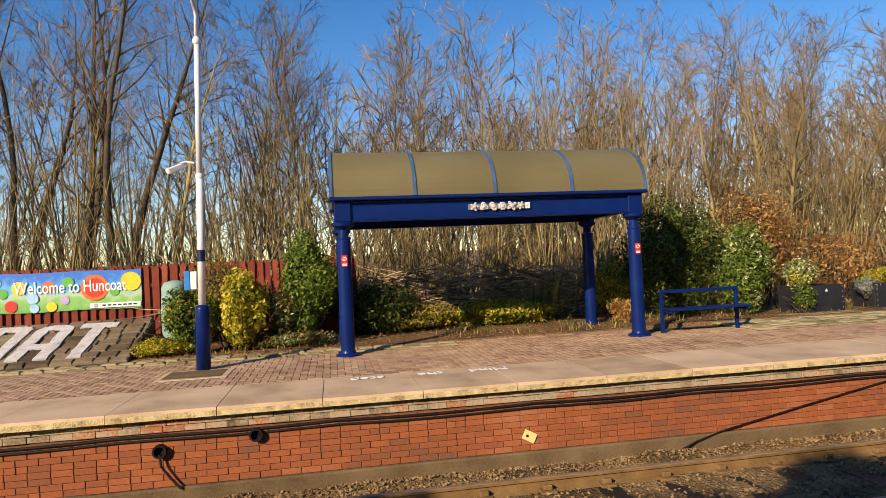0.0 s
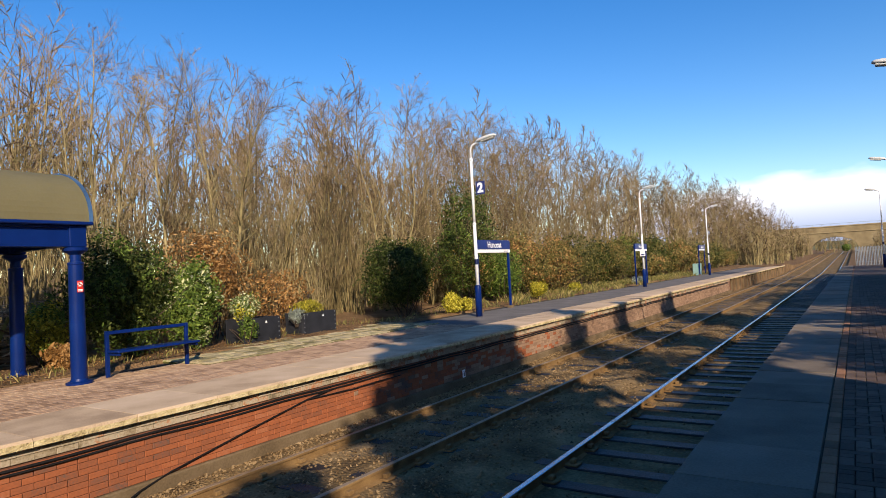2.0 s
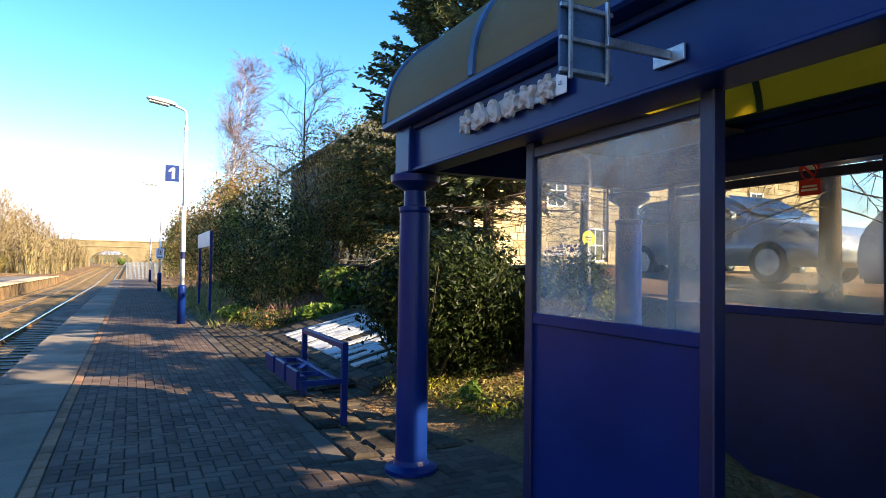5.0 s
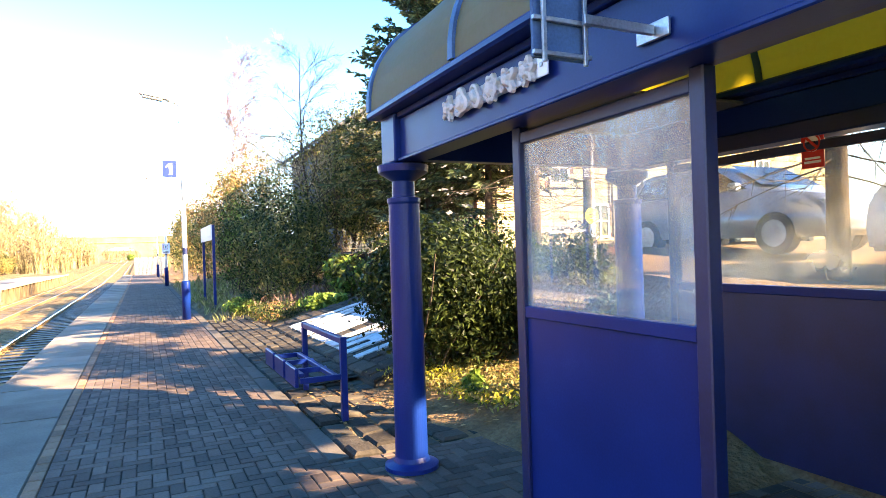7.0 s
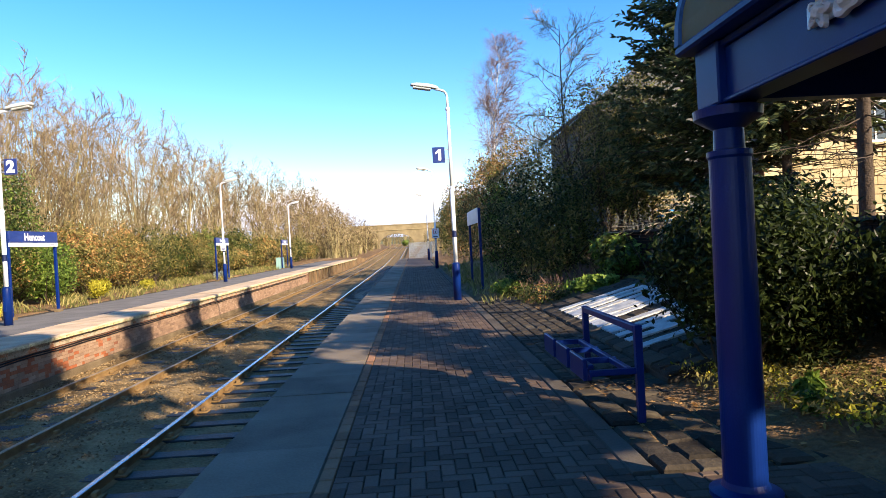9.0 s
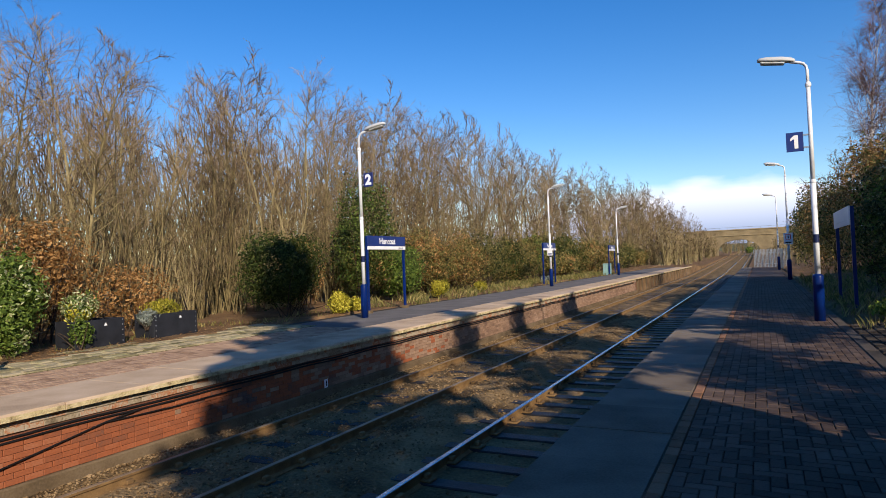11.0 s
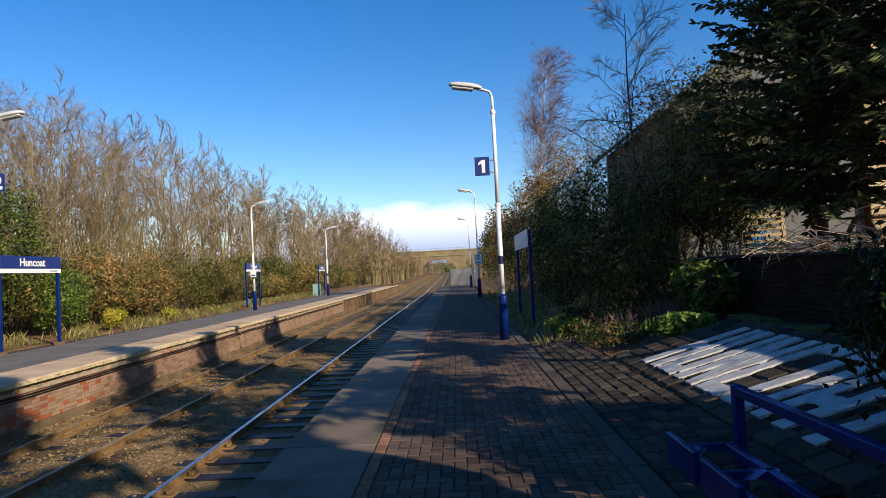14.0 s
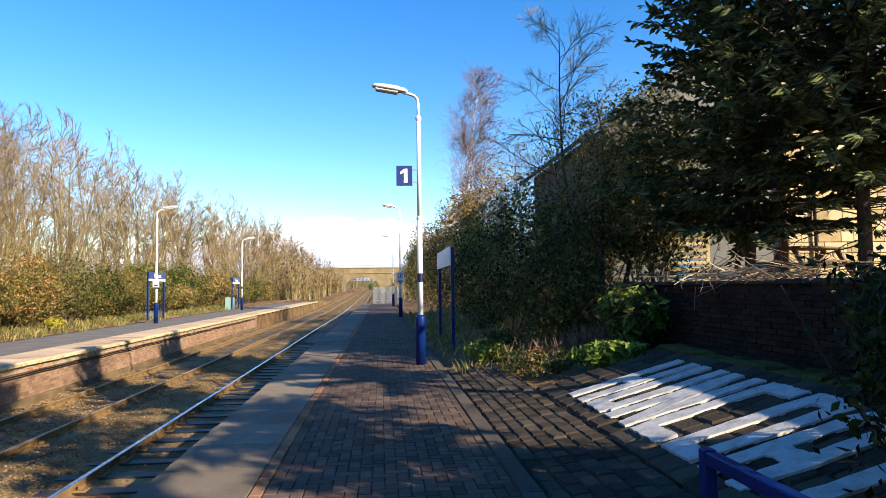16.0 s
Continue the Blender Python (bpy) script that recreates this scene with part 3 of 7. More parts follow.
def conifer(at, height, radius, seed, label, bare=0.12, name="spruce_tree", thick=1, coarse=1.0):
    """A spruce: straight trunk, drooping whorled boughs set with short needled sprays."""
    rng = random.Random(seed)
    t = thing(name, at, label, "conifer", "dark spruces behind the platform")
    wood, leaf = Soup(), Soup()
    wood.stick([Vector((0, 0, -0.1)), Vector((0.05, 0, height * 0.5)), Vector((0, 0.04, height))], 0.125 * height / 10, 0.02, 9)
    lv, lf = [], []
    z = height * bare
    while z < height * 0.985:
        u = (z / height - bare) / (1 - bare)
        reach = radius * (1 - u) ** 0.8 * (0.85 if u > 0.1 else 0.6) + 0.12
        for b in range(rng.randint(3, 4)):
            w = rng.uniform(0, 2 * math.pi)
            ln = reach * rng.uniform(0.7, 1.15)
            d = Vector((math.cos(w), math.sin(w), 0.22 + 0.5 * u + rng.gauss(0, 0.16)))
            bough = wander(rng, Vector((0, 0, z)), d, ln, 6, 0.05, -0.07 + 0.06 * u)
            for k in range(3, 7):
                bough[k].z += 0.02 * (k - 2) * ln
            wood.stick(bough, 0.022 * (1 - u) + 0.008, 0.005, 4)
            for k in range(1, 7):
                for s in range(int(9 * thick)):
                    q = bough[k - 1].lerp(bough[k], rng.random())
                    ax = (bough[k] - bough[k - 1]).normalized()
                    sd = Vector((-ax.y, ax.x, 0)).normalized() * rng.choice((-1, 1))
                    e = (ax * rng.uniform(0.4, 1.0) + sd * rng.uniform(0.3, 1.0) + Vector((0, 0, rng.uniform(-0.8, 0.35)))).normalized()
                    L = rng.uniform(0.13, 0.27) * (1.15 - 0.4 * u) * coarse
                    for tilt in (0.0, 1.6):
                        n2 = e.cross(Vector((math.sin(tilt + s), math.cos(tilt + s), 0.4))).normalized() * L * (0.15 if coarse < 1.5 else 0.3)
                        i = len(lv)
                        lv += [tuple(q), tuple(q + e * L * 0.5 + n2), tuple(q + e * L), tuple(q + e * L * 0.5 - n2)]
                        lf.append((i, i + 1, i + 2, i + 3))
        z += rng.uniform(0.08, 0.14) * height / 10 * (1.8 if coarse > 2 else 1)
    if bare > 0.15:
        # dry boughs left on the bare lower trunk
        for _ in range(int(height * bare * 13)):
            z, w = rng.uniform(0.35, 1.1) * height * bare, rng.uniform(0, 2 * math.pi)
            dry = wander(rng, Vector((0, 0, z)), Vector((math.cos(w), math.sin(w), rng.uniform(-0.25, 0.25))), radius * rng.uniform(0.4, 0.85), 4, 0.12, -0.03)
            wood.stick(dry, 0.014, 0.004, 3)
            for _ in range(9):
                q, ax = along(dry, rng.uniform(0.2, 1.0))
                wood.spike(q, (fork(rng, ax, 0.5, 1.1) + Vector((0, 0, -0.2))).normalized(), rng.uniform(0.15, 0.5), 0.006)
    part("trunk", mesh_from("trunk", wood.v, wood.f, M_DKBARK, True), None, t)
    part("foliage", mesh_from("foliage", lv, lf, M_NEEDLE), None, t)
    return t


def blades(name, label, region, count, height, mat, seed, ground_z, category="grass", lean=0.35, width=0.012):
    """Loose grass blades over a rectangle x0, x1, y0, y1; ground_z gives the height of the soil."""
    r = np.random.RandomState(seed)
    x0, x1, y0, y1 = region
    v, f = [], []
    for _ in range(count):
        x, y = x0 + r.rand() * (x1 - x0), y0 + r.rand() * (y1 - y0)
        if noise.noise(Vector((x * 0.9, y * 0.9, seed))) < 0.02 or (x > -11.2 and 8.0 < y < 15.6):
            continue
        z, h, w = ground_z(x, y), height * (0.4 + r.rand()), r.rand() * 6.283
        dx, dy = math.cos(w) * width, math.sin(w) * width
        lx, ly = r.normal() * lean * h, r.normal() * lean * h
        i = len(v)
        v += [(x - dx, y - dy, z), (x + dx, y + dy, z), (x + lx * 0.4 + dx * 0.7, y + ly * 0.4 + dy * 0.7, z + h * 0.6), (x + lx, y + ly, z + h)]
        f += [(i, i + 1, i + 2), (i, i + 2, i + 3)]
    ob = new(name, mesh_from(name, v, f, mat))
    return tagged(ob, label, category, "", "stuff")


# ---- ground and track ----
P2X, P2IN, P2BACK = -6.24, -7.6, -10.1
P1IN, P1BRICK, P1KERB, P1OUT = 0.82, 0.93, 2.88, 3.07
P1END, P2END = 71.0, 92.0
BALLAST = -1.06


def lerp_clamped(a, b, t):
    return a + (b - a) * max(0.0, min(1.0, t))


def upper(y):
    return lerp_clamped(1.12, 1.55, (y - 4) / 5)


def climb(y):
    """The line climbs past the platforms."""
    return 0.0128 * max(0.0, min(y, 300.0) - 78.0)


def ground_z(x, y):
    """The lie of the land, climbing beyond the station."""
    return land(x, y) + climb(y)


def land(x, y):
    """The cutting between the platforms, level beds, and the raised yard."""
    roll = 0.05 * noise.noise(Vector((x * 0.35, y * 0.35, 0)))
    if -6.4 < x < 0.1:
        return BALLAST
    if x <= -6.4:
        side = -0.06 if x > -10.62 else 0.03 + roll + 0.02 * max(0, -12 - x)
        return lerp_clamped(side, -0.75 + roll, (y - P2END) / 12) if x > -40 else side
    if x < 3.3:
        return lerp_clamped(-0.06, -0.8, (y - P1END) / 10)
    if y > 17.5 or y < 3.0:
        base = lerp_clamped(0.0, upper(y), (x - 5.6) / 1.3) if y < 8 else lerp_clamped(0.02, 1.5, (x - 4.5) / 4.5)
        return base + roll + lerp_clamped(0, -0.8, (y - P1END) / 30)
    if x < 6.95:
        return lerp_clamped(-0.05, 0.42, (x - 4.0) / 2.0) + roll * (1 if y < 8.0 else 0)
    return upper(y) + roll


xs = [-1500, -600, -200, -90, -60, -45, -36, -30, -26, -22, -19, -17, -15.5, -14.2, -13.4, -12.6, -11.8, -11.2, -10.7, -10.6, -8, -6.42, -6.38, -3, 0.06, 0.12, 2, 3.2, 3.32, 3.8, 4.3, 4.8, 5.3, 5.6, 6.0, 6.5, 6.93, 6.97, 7.6, 8.5, 10, 12, 15, 19, 24, 32, 45, 70, 150, 500, 1500]
ys = [-1500, -400, -120, -60, -30, -20, -14] + [-10 + 0.75 * i for i in range(46)] + [24.5 + 2.5 * i for i in range(32)] + [110, 130, 160, 195, 240, 320, 500, 900, 1500, 2500]
gv = [(x, y, ground_z(x, y)) for y in ys for x in xs]
gf, gm = [], []
for j in range(len(ys) - 1):
    for i in range(len(xs) - 1):
        k = j * len(xs) + i
        gf.append((k, k + 1, k + 1 + len(xs), k + len(xs)))
        gm.append(1 if -6.4 < (xs[i] + xs[i + 1]) / 2 < 0.1 else 0)
tagged(new("ground", mesh_from("ground", gv, gf, [M_SOIL, M_BALLAST], False, gm)), "brown leaf-littered soil with a stony ballast bed along the railway", "ground", "", "structure")

# rails: foot, web and head in one rolled section
RAILS = (-0.645, -2.15, -4.05, -5.557)


def rail(x, polished, label):
    prof = [(-0.07, -0.155), (0.07, -0.155), (0.07, -0.143), (0.012, -0.125), (0.012, -0.045), (0.036, -0.035), (0.036, -0.006), (0.028, 0.0), (-0.028, 0.0), (-0.036, -0.006), (-0.036, -0.035), (-0.012, -0.045), (-0.012, -0.125), (-0.07, -0.143)]
    t = thing("rail", (x, 0, -0.9), label, "rail", "running rails", "structure")
    v, f, w = [], [], []
    n = len(prof)
    for y in (-60.0, 78.0, 300.0):
        v += [(px, y, pz + climb(y)) for px, pz in prof]
    for k in range(2):
        for i in range(n):
            j = (i + 1) % n
            f.append((k * n + i, k * n + j, k * n + n + j, k * n + n + i))
            w.append(1 if i in (6, 7, 8) else 0)
    part("rail_section", mesh_from("rail_section", v, f, [M_RUST, M_RAILTOP if polished else M_DULLRAIL], False, w), None, t)
    for y in (-2.6, 15.7, 34.0):
        part("fishplate", boxes((-0.03, 0.03, y - 0.25, y + 0.25, -0.115, -0.05), bevel=0.006), M_RUST, t)
    return t


for x, bright in zip(RAILS, (True, True, False, False)):
    rail(x, bright, "bright-topped steel rail on dark timber sleepers" if bright else "rusty brown steel rail in stony ballast")

rng = random.Random(5)
sleeper_me = bpy.data.meshes.new("sleeper")
bm = boxes((-1.27, 1.27, -0.125, 0.125, -0.13, 0), bevel=0.012)
bm.to_mesh(sleeper_me)
bm.free()
sleeper_me.materials.append(M_SLEEPER)
chair_me = bpy.data.meshes.new("rail_chair")
bm = boxes((-0.16, 0.16, -0.09, 0.09, 0, 0.03), (-0.11, -0.045, -0.05, 0.05, 0.03, 0.085), (0.045, 0.11, -0.05, 0.05, 0.03, 0.085), bevel=0.008)
bm.to_mesh(chair_me)
bm.free()
chair_me.materials.append(M_RUST)
for tx, z, label in ((-1.3975, -1.025, "timber sleeper under the rails, shade in its dark colour"), (-4.8035, -1.05, "dusty timber sleeper sunk in brown ballast")):
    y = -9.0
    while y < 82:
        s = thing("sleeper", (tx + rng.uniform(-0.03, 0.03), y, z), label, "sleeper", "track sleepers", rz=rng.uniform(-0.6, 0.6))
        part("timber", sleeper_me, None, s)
        if y < 30:
            for cx in (-0.7535, 0.7535):
                c = part("rail_chair", chair_me, None, s)
                c.location.x = cx
        y += 0.70 + rng.uniform(-0.015, 0.015)

# heaped ballast between and beside the tracks
def bed_height(x, y):
    heap = 0.13 * math.exp(-((x + 3.1) / 0.42) ** 2) + 0.07 * math.exp(-((x + 6.1) / 0.2) ** 2) + 0.05 * math.exp(-((x + 0.1) / 0.12) ** 2)
    sunk = 0.01 if -5.9 < x < -3.7 else 0.012
    rough = 0.045 * noise.noise(Vector((x * 2.2, y * 1.4, 3))) + 0.02 * noise.noise(Vector((x * 7, y * 7, 5)))
    return BALLAST + heap * (0.75 + 0.5 * noise.noise(Vector((x, y * 0.8, 9)))) + sunk + rough * (1.0 if x < -2.7 else 0.3)


bx_, by_ = [-6.34 + 0.12 * i for i in range(54)], [-9 + 0.2 * j for j in range(200)] + [31 + 0.8 * j for j in range(60)]
tagged(new("ballast_heaps", mesh_from("ballast_heaps", [(x, y, bed_height(x, y)) for y in by_ for x in bx_], [(j * 54 + i, j * 54 + i + 1, (j + 1) * 54 + i + 1, (j + 1) * 54 + i) for j in range(len(by_) - 1) for i in range(53)], M_BALLAST, True)), "uneven heaped brown ballast between the rails", "ballast", "", "structure")

# loose ballast stones
r = np.random.RandomState(4)
sv, sf = [], []
octa = np.array([(1, 0, 0.25), (0.1, 1, -0.2), (-1, 0.1, 0.3), (0, -1, -0.25), (0.35, 0.2, 0.8), (0, 0, -0.6)], float)
octf = [(0, 1, 4), (1, 2, 4), (2, 3, 4), (3, 0, 4), (1, 0, 5), (2, 1, 5), (3, 2, 5), (0, 3, 5)]
bands = [(-6.33, -5.65, 11000, -5, 26), (-5.5, -4.1, 7000, -3, 26), (-4.0, -2.2, 7500, -2, 30), (-2.1, -0.7, 1500, -2, 30)]
for x0, x1, n, y0, y1 in bands:
    px, py = x0 + r.rand(n) * (x1 - x0), y0 + (y1 - y0) * r.rand(n) ** 1.4
    for a, b in zip(px, py):
        if -2.68 < a < -0.12 and r.rand() < 0.5:
            continue
        s = 0.013 + 0.017 * r.rand() ** 2
        k = len(sv)
        q = octa * s * (0.7 + 0.6 * r.rand(6))[:, None]
        w = r.rand() * 6.28
        c, d = math.cos(w), math.sin(w)
        for u in q:
            sv.append((a + c * u[0] - d * u[1], b + d * u[0] + c * u[1], bed_height(a, b) + 0.3 * s + u[2]))
        sf += [tuple(k + i for i in t) for t in octf]
tagged(new("ballast", mesh_from("ballast", sv, sf, M_STONES)), "loose angular brown track ballast stones", "gravel", "", "stuff")


# ---- platforms ----
def slab_object(name, x0, x1, y0, y1, z0, z1, mat, parent, wear, rng, edge=None, edge_side=0):
    """One coping slab with a softened, slightly chipped edge."""
    n = 6
    v, f, w = [], [], []
    inset = 0.012
    for i in range(n + 1):
        y = y0 + (y1 - y0) * i / n
        a = rng.uniform(0, wear)
        b = rng.uniform(0, wear)
        lo, hi = (x0 + a, x1) if edge_side < 0 else (x0, x1 - a)
        v += [(lo, y, z0), (lo, y, z1 - 0.03 - b * 0.5), (lo + (inset + b if edge_side < 0 else inset), y, z1), (hi - (inset if edge_side < 0 else inset + b), y, z1), (hi, y, z1 - 0.03 - b * 0.5), (hi, y, z0)]
    for i in range(n):
        for j in range(5):
            f.append((6 * i + j, 6 * i + 6 + j, 6 * i + 7 + j, 6 * i + 1 + j))
            w.append(1 if (j == 0 and edge_side < 0) or (j == 4 and edge_side > 0) else 0)
    f += [tuple(range(5, -1, -1)), tuple(range(6 * n, 6 * n + 6))]
    w += [0, 0]
    ob = new(name, mesh_from(name, v, f, [mat, edge or mat], False, w))
    ob.parent = parent
    return ob


def herringbone(x0, x1, y0, y1, z, keep=lambda x, y: True, u=0.1035):
    out = []
    for i in range(-2, int((x1 - x0) / u) + 2):
        for j in range(-2, int((y1 - y0) / u) + 2):
            k = (i - j) % 4
            if k == 0:
                b = [i, i + 2, j, j + 1]
            elif k == 2:
                b = [i, i + 1, j - 1, j + 1]
            else:
                continue
            bx = [max(x0, min(x1, x0 + v * u)) for v in b[:2]] + [max(y0, min(y1, y0 + v * u)) for v in b[2:]]
            if bx[1] - bx[0] > 0.03 and bx[3] - bx[2] > 0.03 and keep((bx[0] + bx[1]) / 2, (bx[2] + bx[3]) / 2):
                out.append((*bx, z, 0.03))
    return out


rng = random.Random(11)
# the far platform
platform_far = thing("platform_far", (0, 0, 0), "far platform of block paving with pale stone coping over red brick", "platform", "", "structure")
part("platform_bed", boxes((P2BACK - 0.5, -6.45, -30, P2END - 4, -1.1, -0.022)), M_JOINT, platform_far)
part("asphalt_surface", boxes((P2BACK - 0.05, P2IN, 15.2, P2END - 4, -0.03, -0.004)), M_ASPHALT, platform_far, "grey worn asphalt walking surface")
part("paving_outer", boxes((P2BACK, P2IN, -30, -9.5, -0.03, -0.004)), M_PAVER, platform_far)
y = -0.152 - 1.155 * 22
while y < P2END - 5:
    L = 1.155 + rng.uniform(-0.015, 0.015)
    slab = slab_object("coping_slab", P2IN, P2X, y + 0.004, y + L - 0.004, -0.095, rng.uniform(-0.003, 0.003), M_COPING, platform_far, 0.012 if y < 15 else 0.03, rng, M_COPEDGE, 1)
    y += L
part("wall_core", boxes((-6.6, -6.373, -30, 48, -1.1, -0.03)), M_MORTAR, platform_far)
part("footing", boxes((-6.55, -6.31, -30, 48, -1.12, -0.86), bevel=0.02), M_FOOT, platform_far, "stained concrete footing of the platform wall")

# the near platform
platform_near = thing("platform_near", (0, 0, 0), "near platform of worn, shade-darkened block paving with concrete edge slabs", "platform", "", "structure")
part("platform_bed", boxes((0.06, P1KERB, -30, P1END, -1.1, -0.022)), M_JOINT, platform_near)
part("facing_wall", boxes((0.02, 0.06, -30, P1END, -1.1, -0.12)), M_BRICK, platform_near)
part("shelter_floor_bed", boxes((P1KERB, 5.62, -6, 4.72, -0.2, -0.022)), M_JOINT, platform_near)
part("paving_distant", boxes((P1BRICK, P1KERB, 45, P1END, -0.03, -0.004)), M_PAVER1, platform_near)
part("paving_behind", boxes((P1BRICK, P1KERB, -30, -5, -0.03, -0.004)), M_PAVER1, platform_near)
y = -30.0
while y < P1END - 1.0:
    L = 0.915 + rng.uniform(-0.02, 0.02)
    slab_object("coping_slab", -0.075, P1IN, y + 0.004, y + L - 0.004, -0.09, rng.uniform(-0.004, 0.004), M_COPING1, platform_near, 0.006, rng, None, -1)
    y += L
y = 4.75
while y < 62:
    L = 0.915 + rng.uniform(-0.01, 0.01)
    slab_object("kerb_stone", P1KERB, P1OUT, y + 0.006, y + L - 0.006, -0.15, 0.012 + rng.uniform(-0.008, 0.008), M_KERB, platform_near, 0.008, rng, None, 1)
    y += L


# ---- shelters ----
LEN, DEEP = 5.27, 2.146


def column(parent, x, y, label=""):
    c = part("column", turned([(0.20, 0.0), (0.20, 0.03), (0.135, 0.055), (0.122, 0.09), (0.120, 0.45), (0.115, 1.95), (0.124, 1.965), (0.124, 1.995), (0.086, 2.005), (0.083, 2.12), (0.13, 2.15), (0.185, 2.185), (0.19, 2.235), (0.15, 2.25)], 40), M_BLUE, parent, label)
    c.location = (x, y, 0)
    return c


def shelter(at, rz, label, soffit_from=0.07):
    """A platform canopy: four columns, edge beams and a barrel roof of plastic sheet between ribs. Local x runs away from the track."""
    t = thing("platform_shelter", at, label, "shelter", "platform shelters", rz=rz)
    for x in (0, DEEP):
        for y in (0, LEN):
            column(t, x, y)
    for x, n in ((0, "front_beam"), (DEEP, "back_beam")):
        part(n, boxes((x - 0.065, x + 0.065, -0.1, LEN + 0.1, 2.275, 2.558), bevel=0.006), M_BLUE, t)
        part("beam_flange", boxes((x - 0.09, x + 0.09, -0.12, LEN + 0.12, 2.25, 2.275), bevel=0.006), M_BLUE, t)
        part("beam_flange", boxes((x - 0.09, x + 0.09, -0.14, LEN + 0.14, 2.56, 2.60), bevel=0.006), M_BLUE, t)
        part("gutter", boxes((x - 0.20, x + 0.17, -0.22, LEN + 0.22, 2.602, 2.66), bevel=0.015), M_BLUE, t)
    for y in (0, LEN):
        part("end_beam", boxes((0.1, DEEP - 0.1, y - 0.06, y + 0.06, 2.28, 2.58), bevel=0.008), M_BLUE, t)
        for x in (0, DEEP):
            part("corner_block", boxes((x - 0.115, x + 0.115, y - 0.135, y + 0.135, 2.25, 2.601), bevel=0.01), M_BLUE, t)
    part("soffit", boxes((0.12, DEEP - 0.12, soffit_from, LEN - 0.07, 2.55, 2.57)), M_RENDER, t, "pale grey soffit panel")
    x0, x1, z0, rise = -0.18, DEEP + 0.18, 2.662, 0.93

    def arch(a, grow=0.0):
        return ((x0 + x1) / 2 - ((x1 - x0) / 2 + grow) * math.cos(a) * (1 - 0.05 * math.sin(a) ** 2), z0 + (rise + grow) * math.sin(a) ** 0.85)

    n = 36
    for k in range(4):
        bm = bmesh.new()
        ya, yb = k * (LEN + 0.36) / 4 - 0.18 + 0.015, (k + 1) * (LEN + 0.36) / 4 - 0.18 - 0.015
        rows = []
        for i in range(n + 1):
            a = math.pi * i / n
            px, pz = arch(a)
            qx, qz = arch(a, -0.008)
            rows.append([bm.verts.new((px, ya, pz)), bm.verts.new((px, yb, pz)), bm.verts.new((qx, yb, qz)), bm.verts.new((qx, ya, qz))])
        for p, q in zip(rows, rows[1:]):
            for j in range(4):
                bm.faces.new((p[j], p[(j + 1) % 4], q[(j + 1) % 4], q[j]))
        bmesh.ops.recalc_face_normals(bm, faces=bm.faces[:])
        part("roof_sheet", bm, M_ROOF, t, "dull olive translucent roof sheet")
    for k in range(5):
        yc = k * (LEN + 0.36) / 4 - 0.18
        bm = bmesh.new()
        rows = []
        for i in range(n + 1):
            a = math.pi * i / n
            o, q = arch(a, 0.022), arch(a, -0.012)
            rows.append([bm.verts.new((o[0], yc - 0.028, o[1])), bm.verts.new((o[0], yc + 0.028, o[1])), bm.verts.new((q[0], yc + 0.028, q[1])), bm.verts.new((q[0], yc - 0.028, q[1]))])
        for p, q in zip(rows, rows[1:]):
            for j in range(4):
                bm.faces.new((p[j], q[j], q[(j + 1) % 4], p[(j + 1) % 4]))
        bmesh.ops.recalc_face_normals(bm, faces=bm.faces[:])
        part("roof_rib", bm, M_TRIM, t, "blue-grey curved roof rib")
    # closed ends of the barrel
    for yc in (-0.172, LEN + 0.172):
        bm = bmesh.new()
        vs = [bm.verts.new((*((lambda q: (q[0], yc, q[1]))(arch(math.pi * i / n, -0.016))),)) for i in range(n + 1)]
        bm.faces.new(vs)
        part("gable_sheet", bm, M_ROOF, t)
    return t


def plaque(at, rz, seed, label):
    """A row of carved pale stone motifs on a strip."""
    rr = random.Random(seed)
    t = thing("carved_plaque", at, label, "plaque", rz=rz)
    part("backing_strip", boxes((-0.53, 0.53, -0.012, 0.0, -0.05, 0.05), bevel=0.004), M_STEEL, t)
    part("end_plate", boxes((0.50, 0.585, -0.02, -0.0125, -0.055, 0.055), bevel=0.003), M_WHITE, t, "white end plate")
    part("bolt", boxes((0.53, 0.55, -0.03, -0.0205, -0.01, 0.01), bevel=0.003), M_STEEL, t)
    x = -0.42
    for k in range(6):
        s = rr.uniform(0.058, 0.078)
        lobes, bite = ((5, 0.34), (3, 0.22), (2, 0.3), (8, 0.12), (4, 0.4), (6, 0.26))[k]
        bm = bmesh.new()
        rings = []
        for f, y in ((1.0, -0.012), (0.96, -0.035), (0.72, -0.042), (0.62, -0.030), (0.40, -0.052), (0.15, -0.058)):
            rings.append([bm.verts.new((x + s * f * (1 + bite * math.cos(lobes * a + k) * f) * math.cos(a), y, s * f * (1 + bite * math.cos(lobes * a + k) * f) * math.sin(a))) for a in [2 * math.pi * i / 36 for i in range(36)]])
        for p, q in zip(rings, rings[1:]):
            for i in range(36):
                bm.faces.new((p[i], p[(i + 1) % 36], q[(i + 1) % 36], q[i]))
        bm.faces.new(rings[-1])
        part("carving", bm, M_PLAQUE, t)
        x += 0.168
    return t


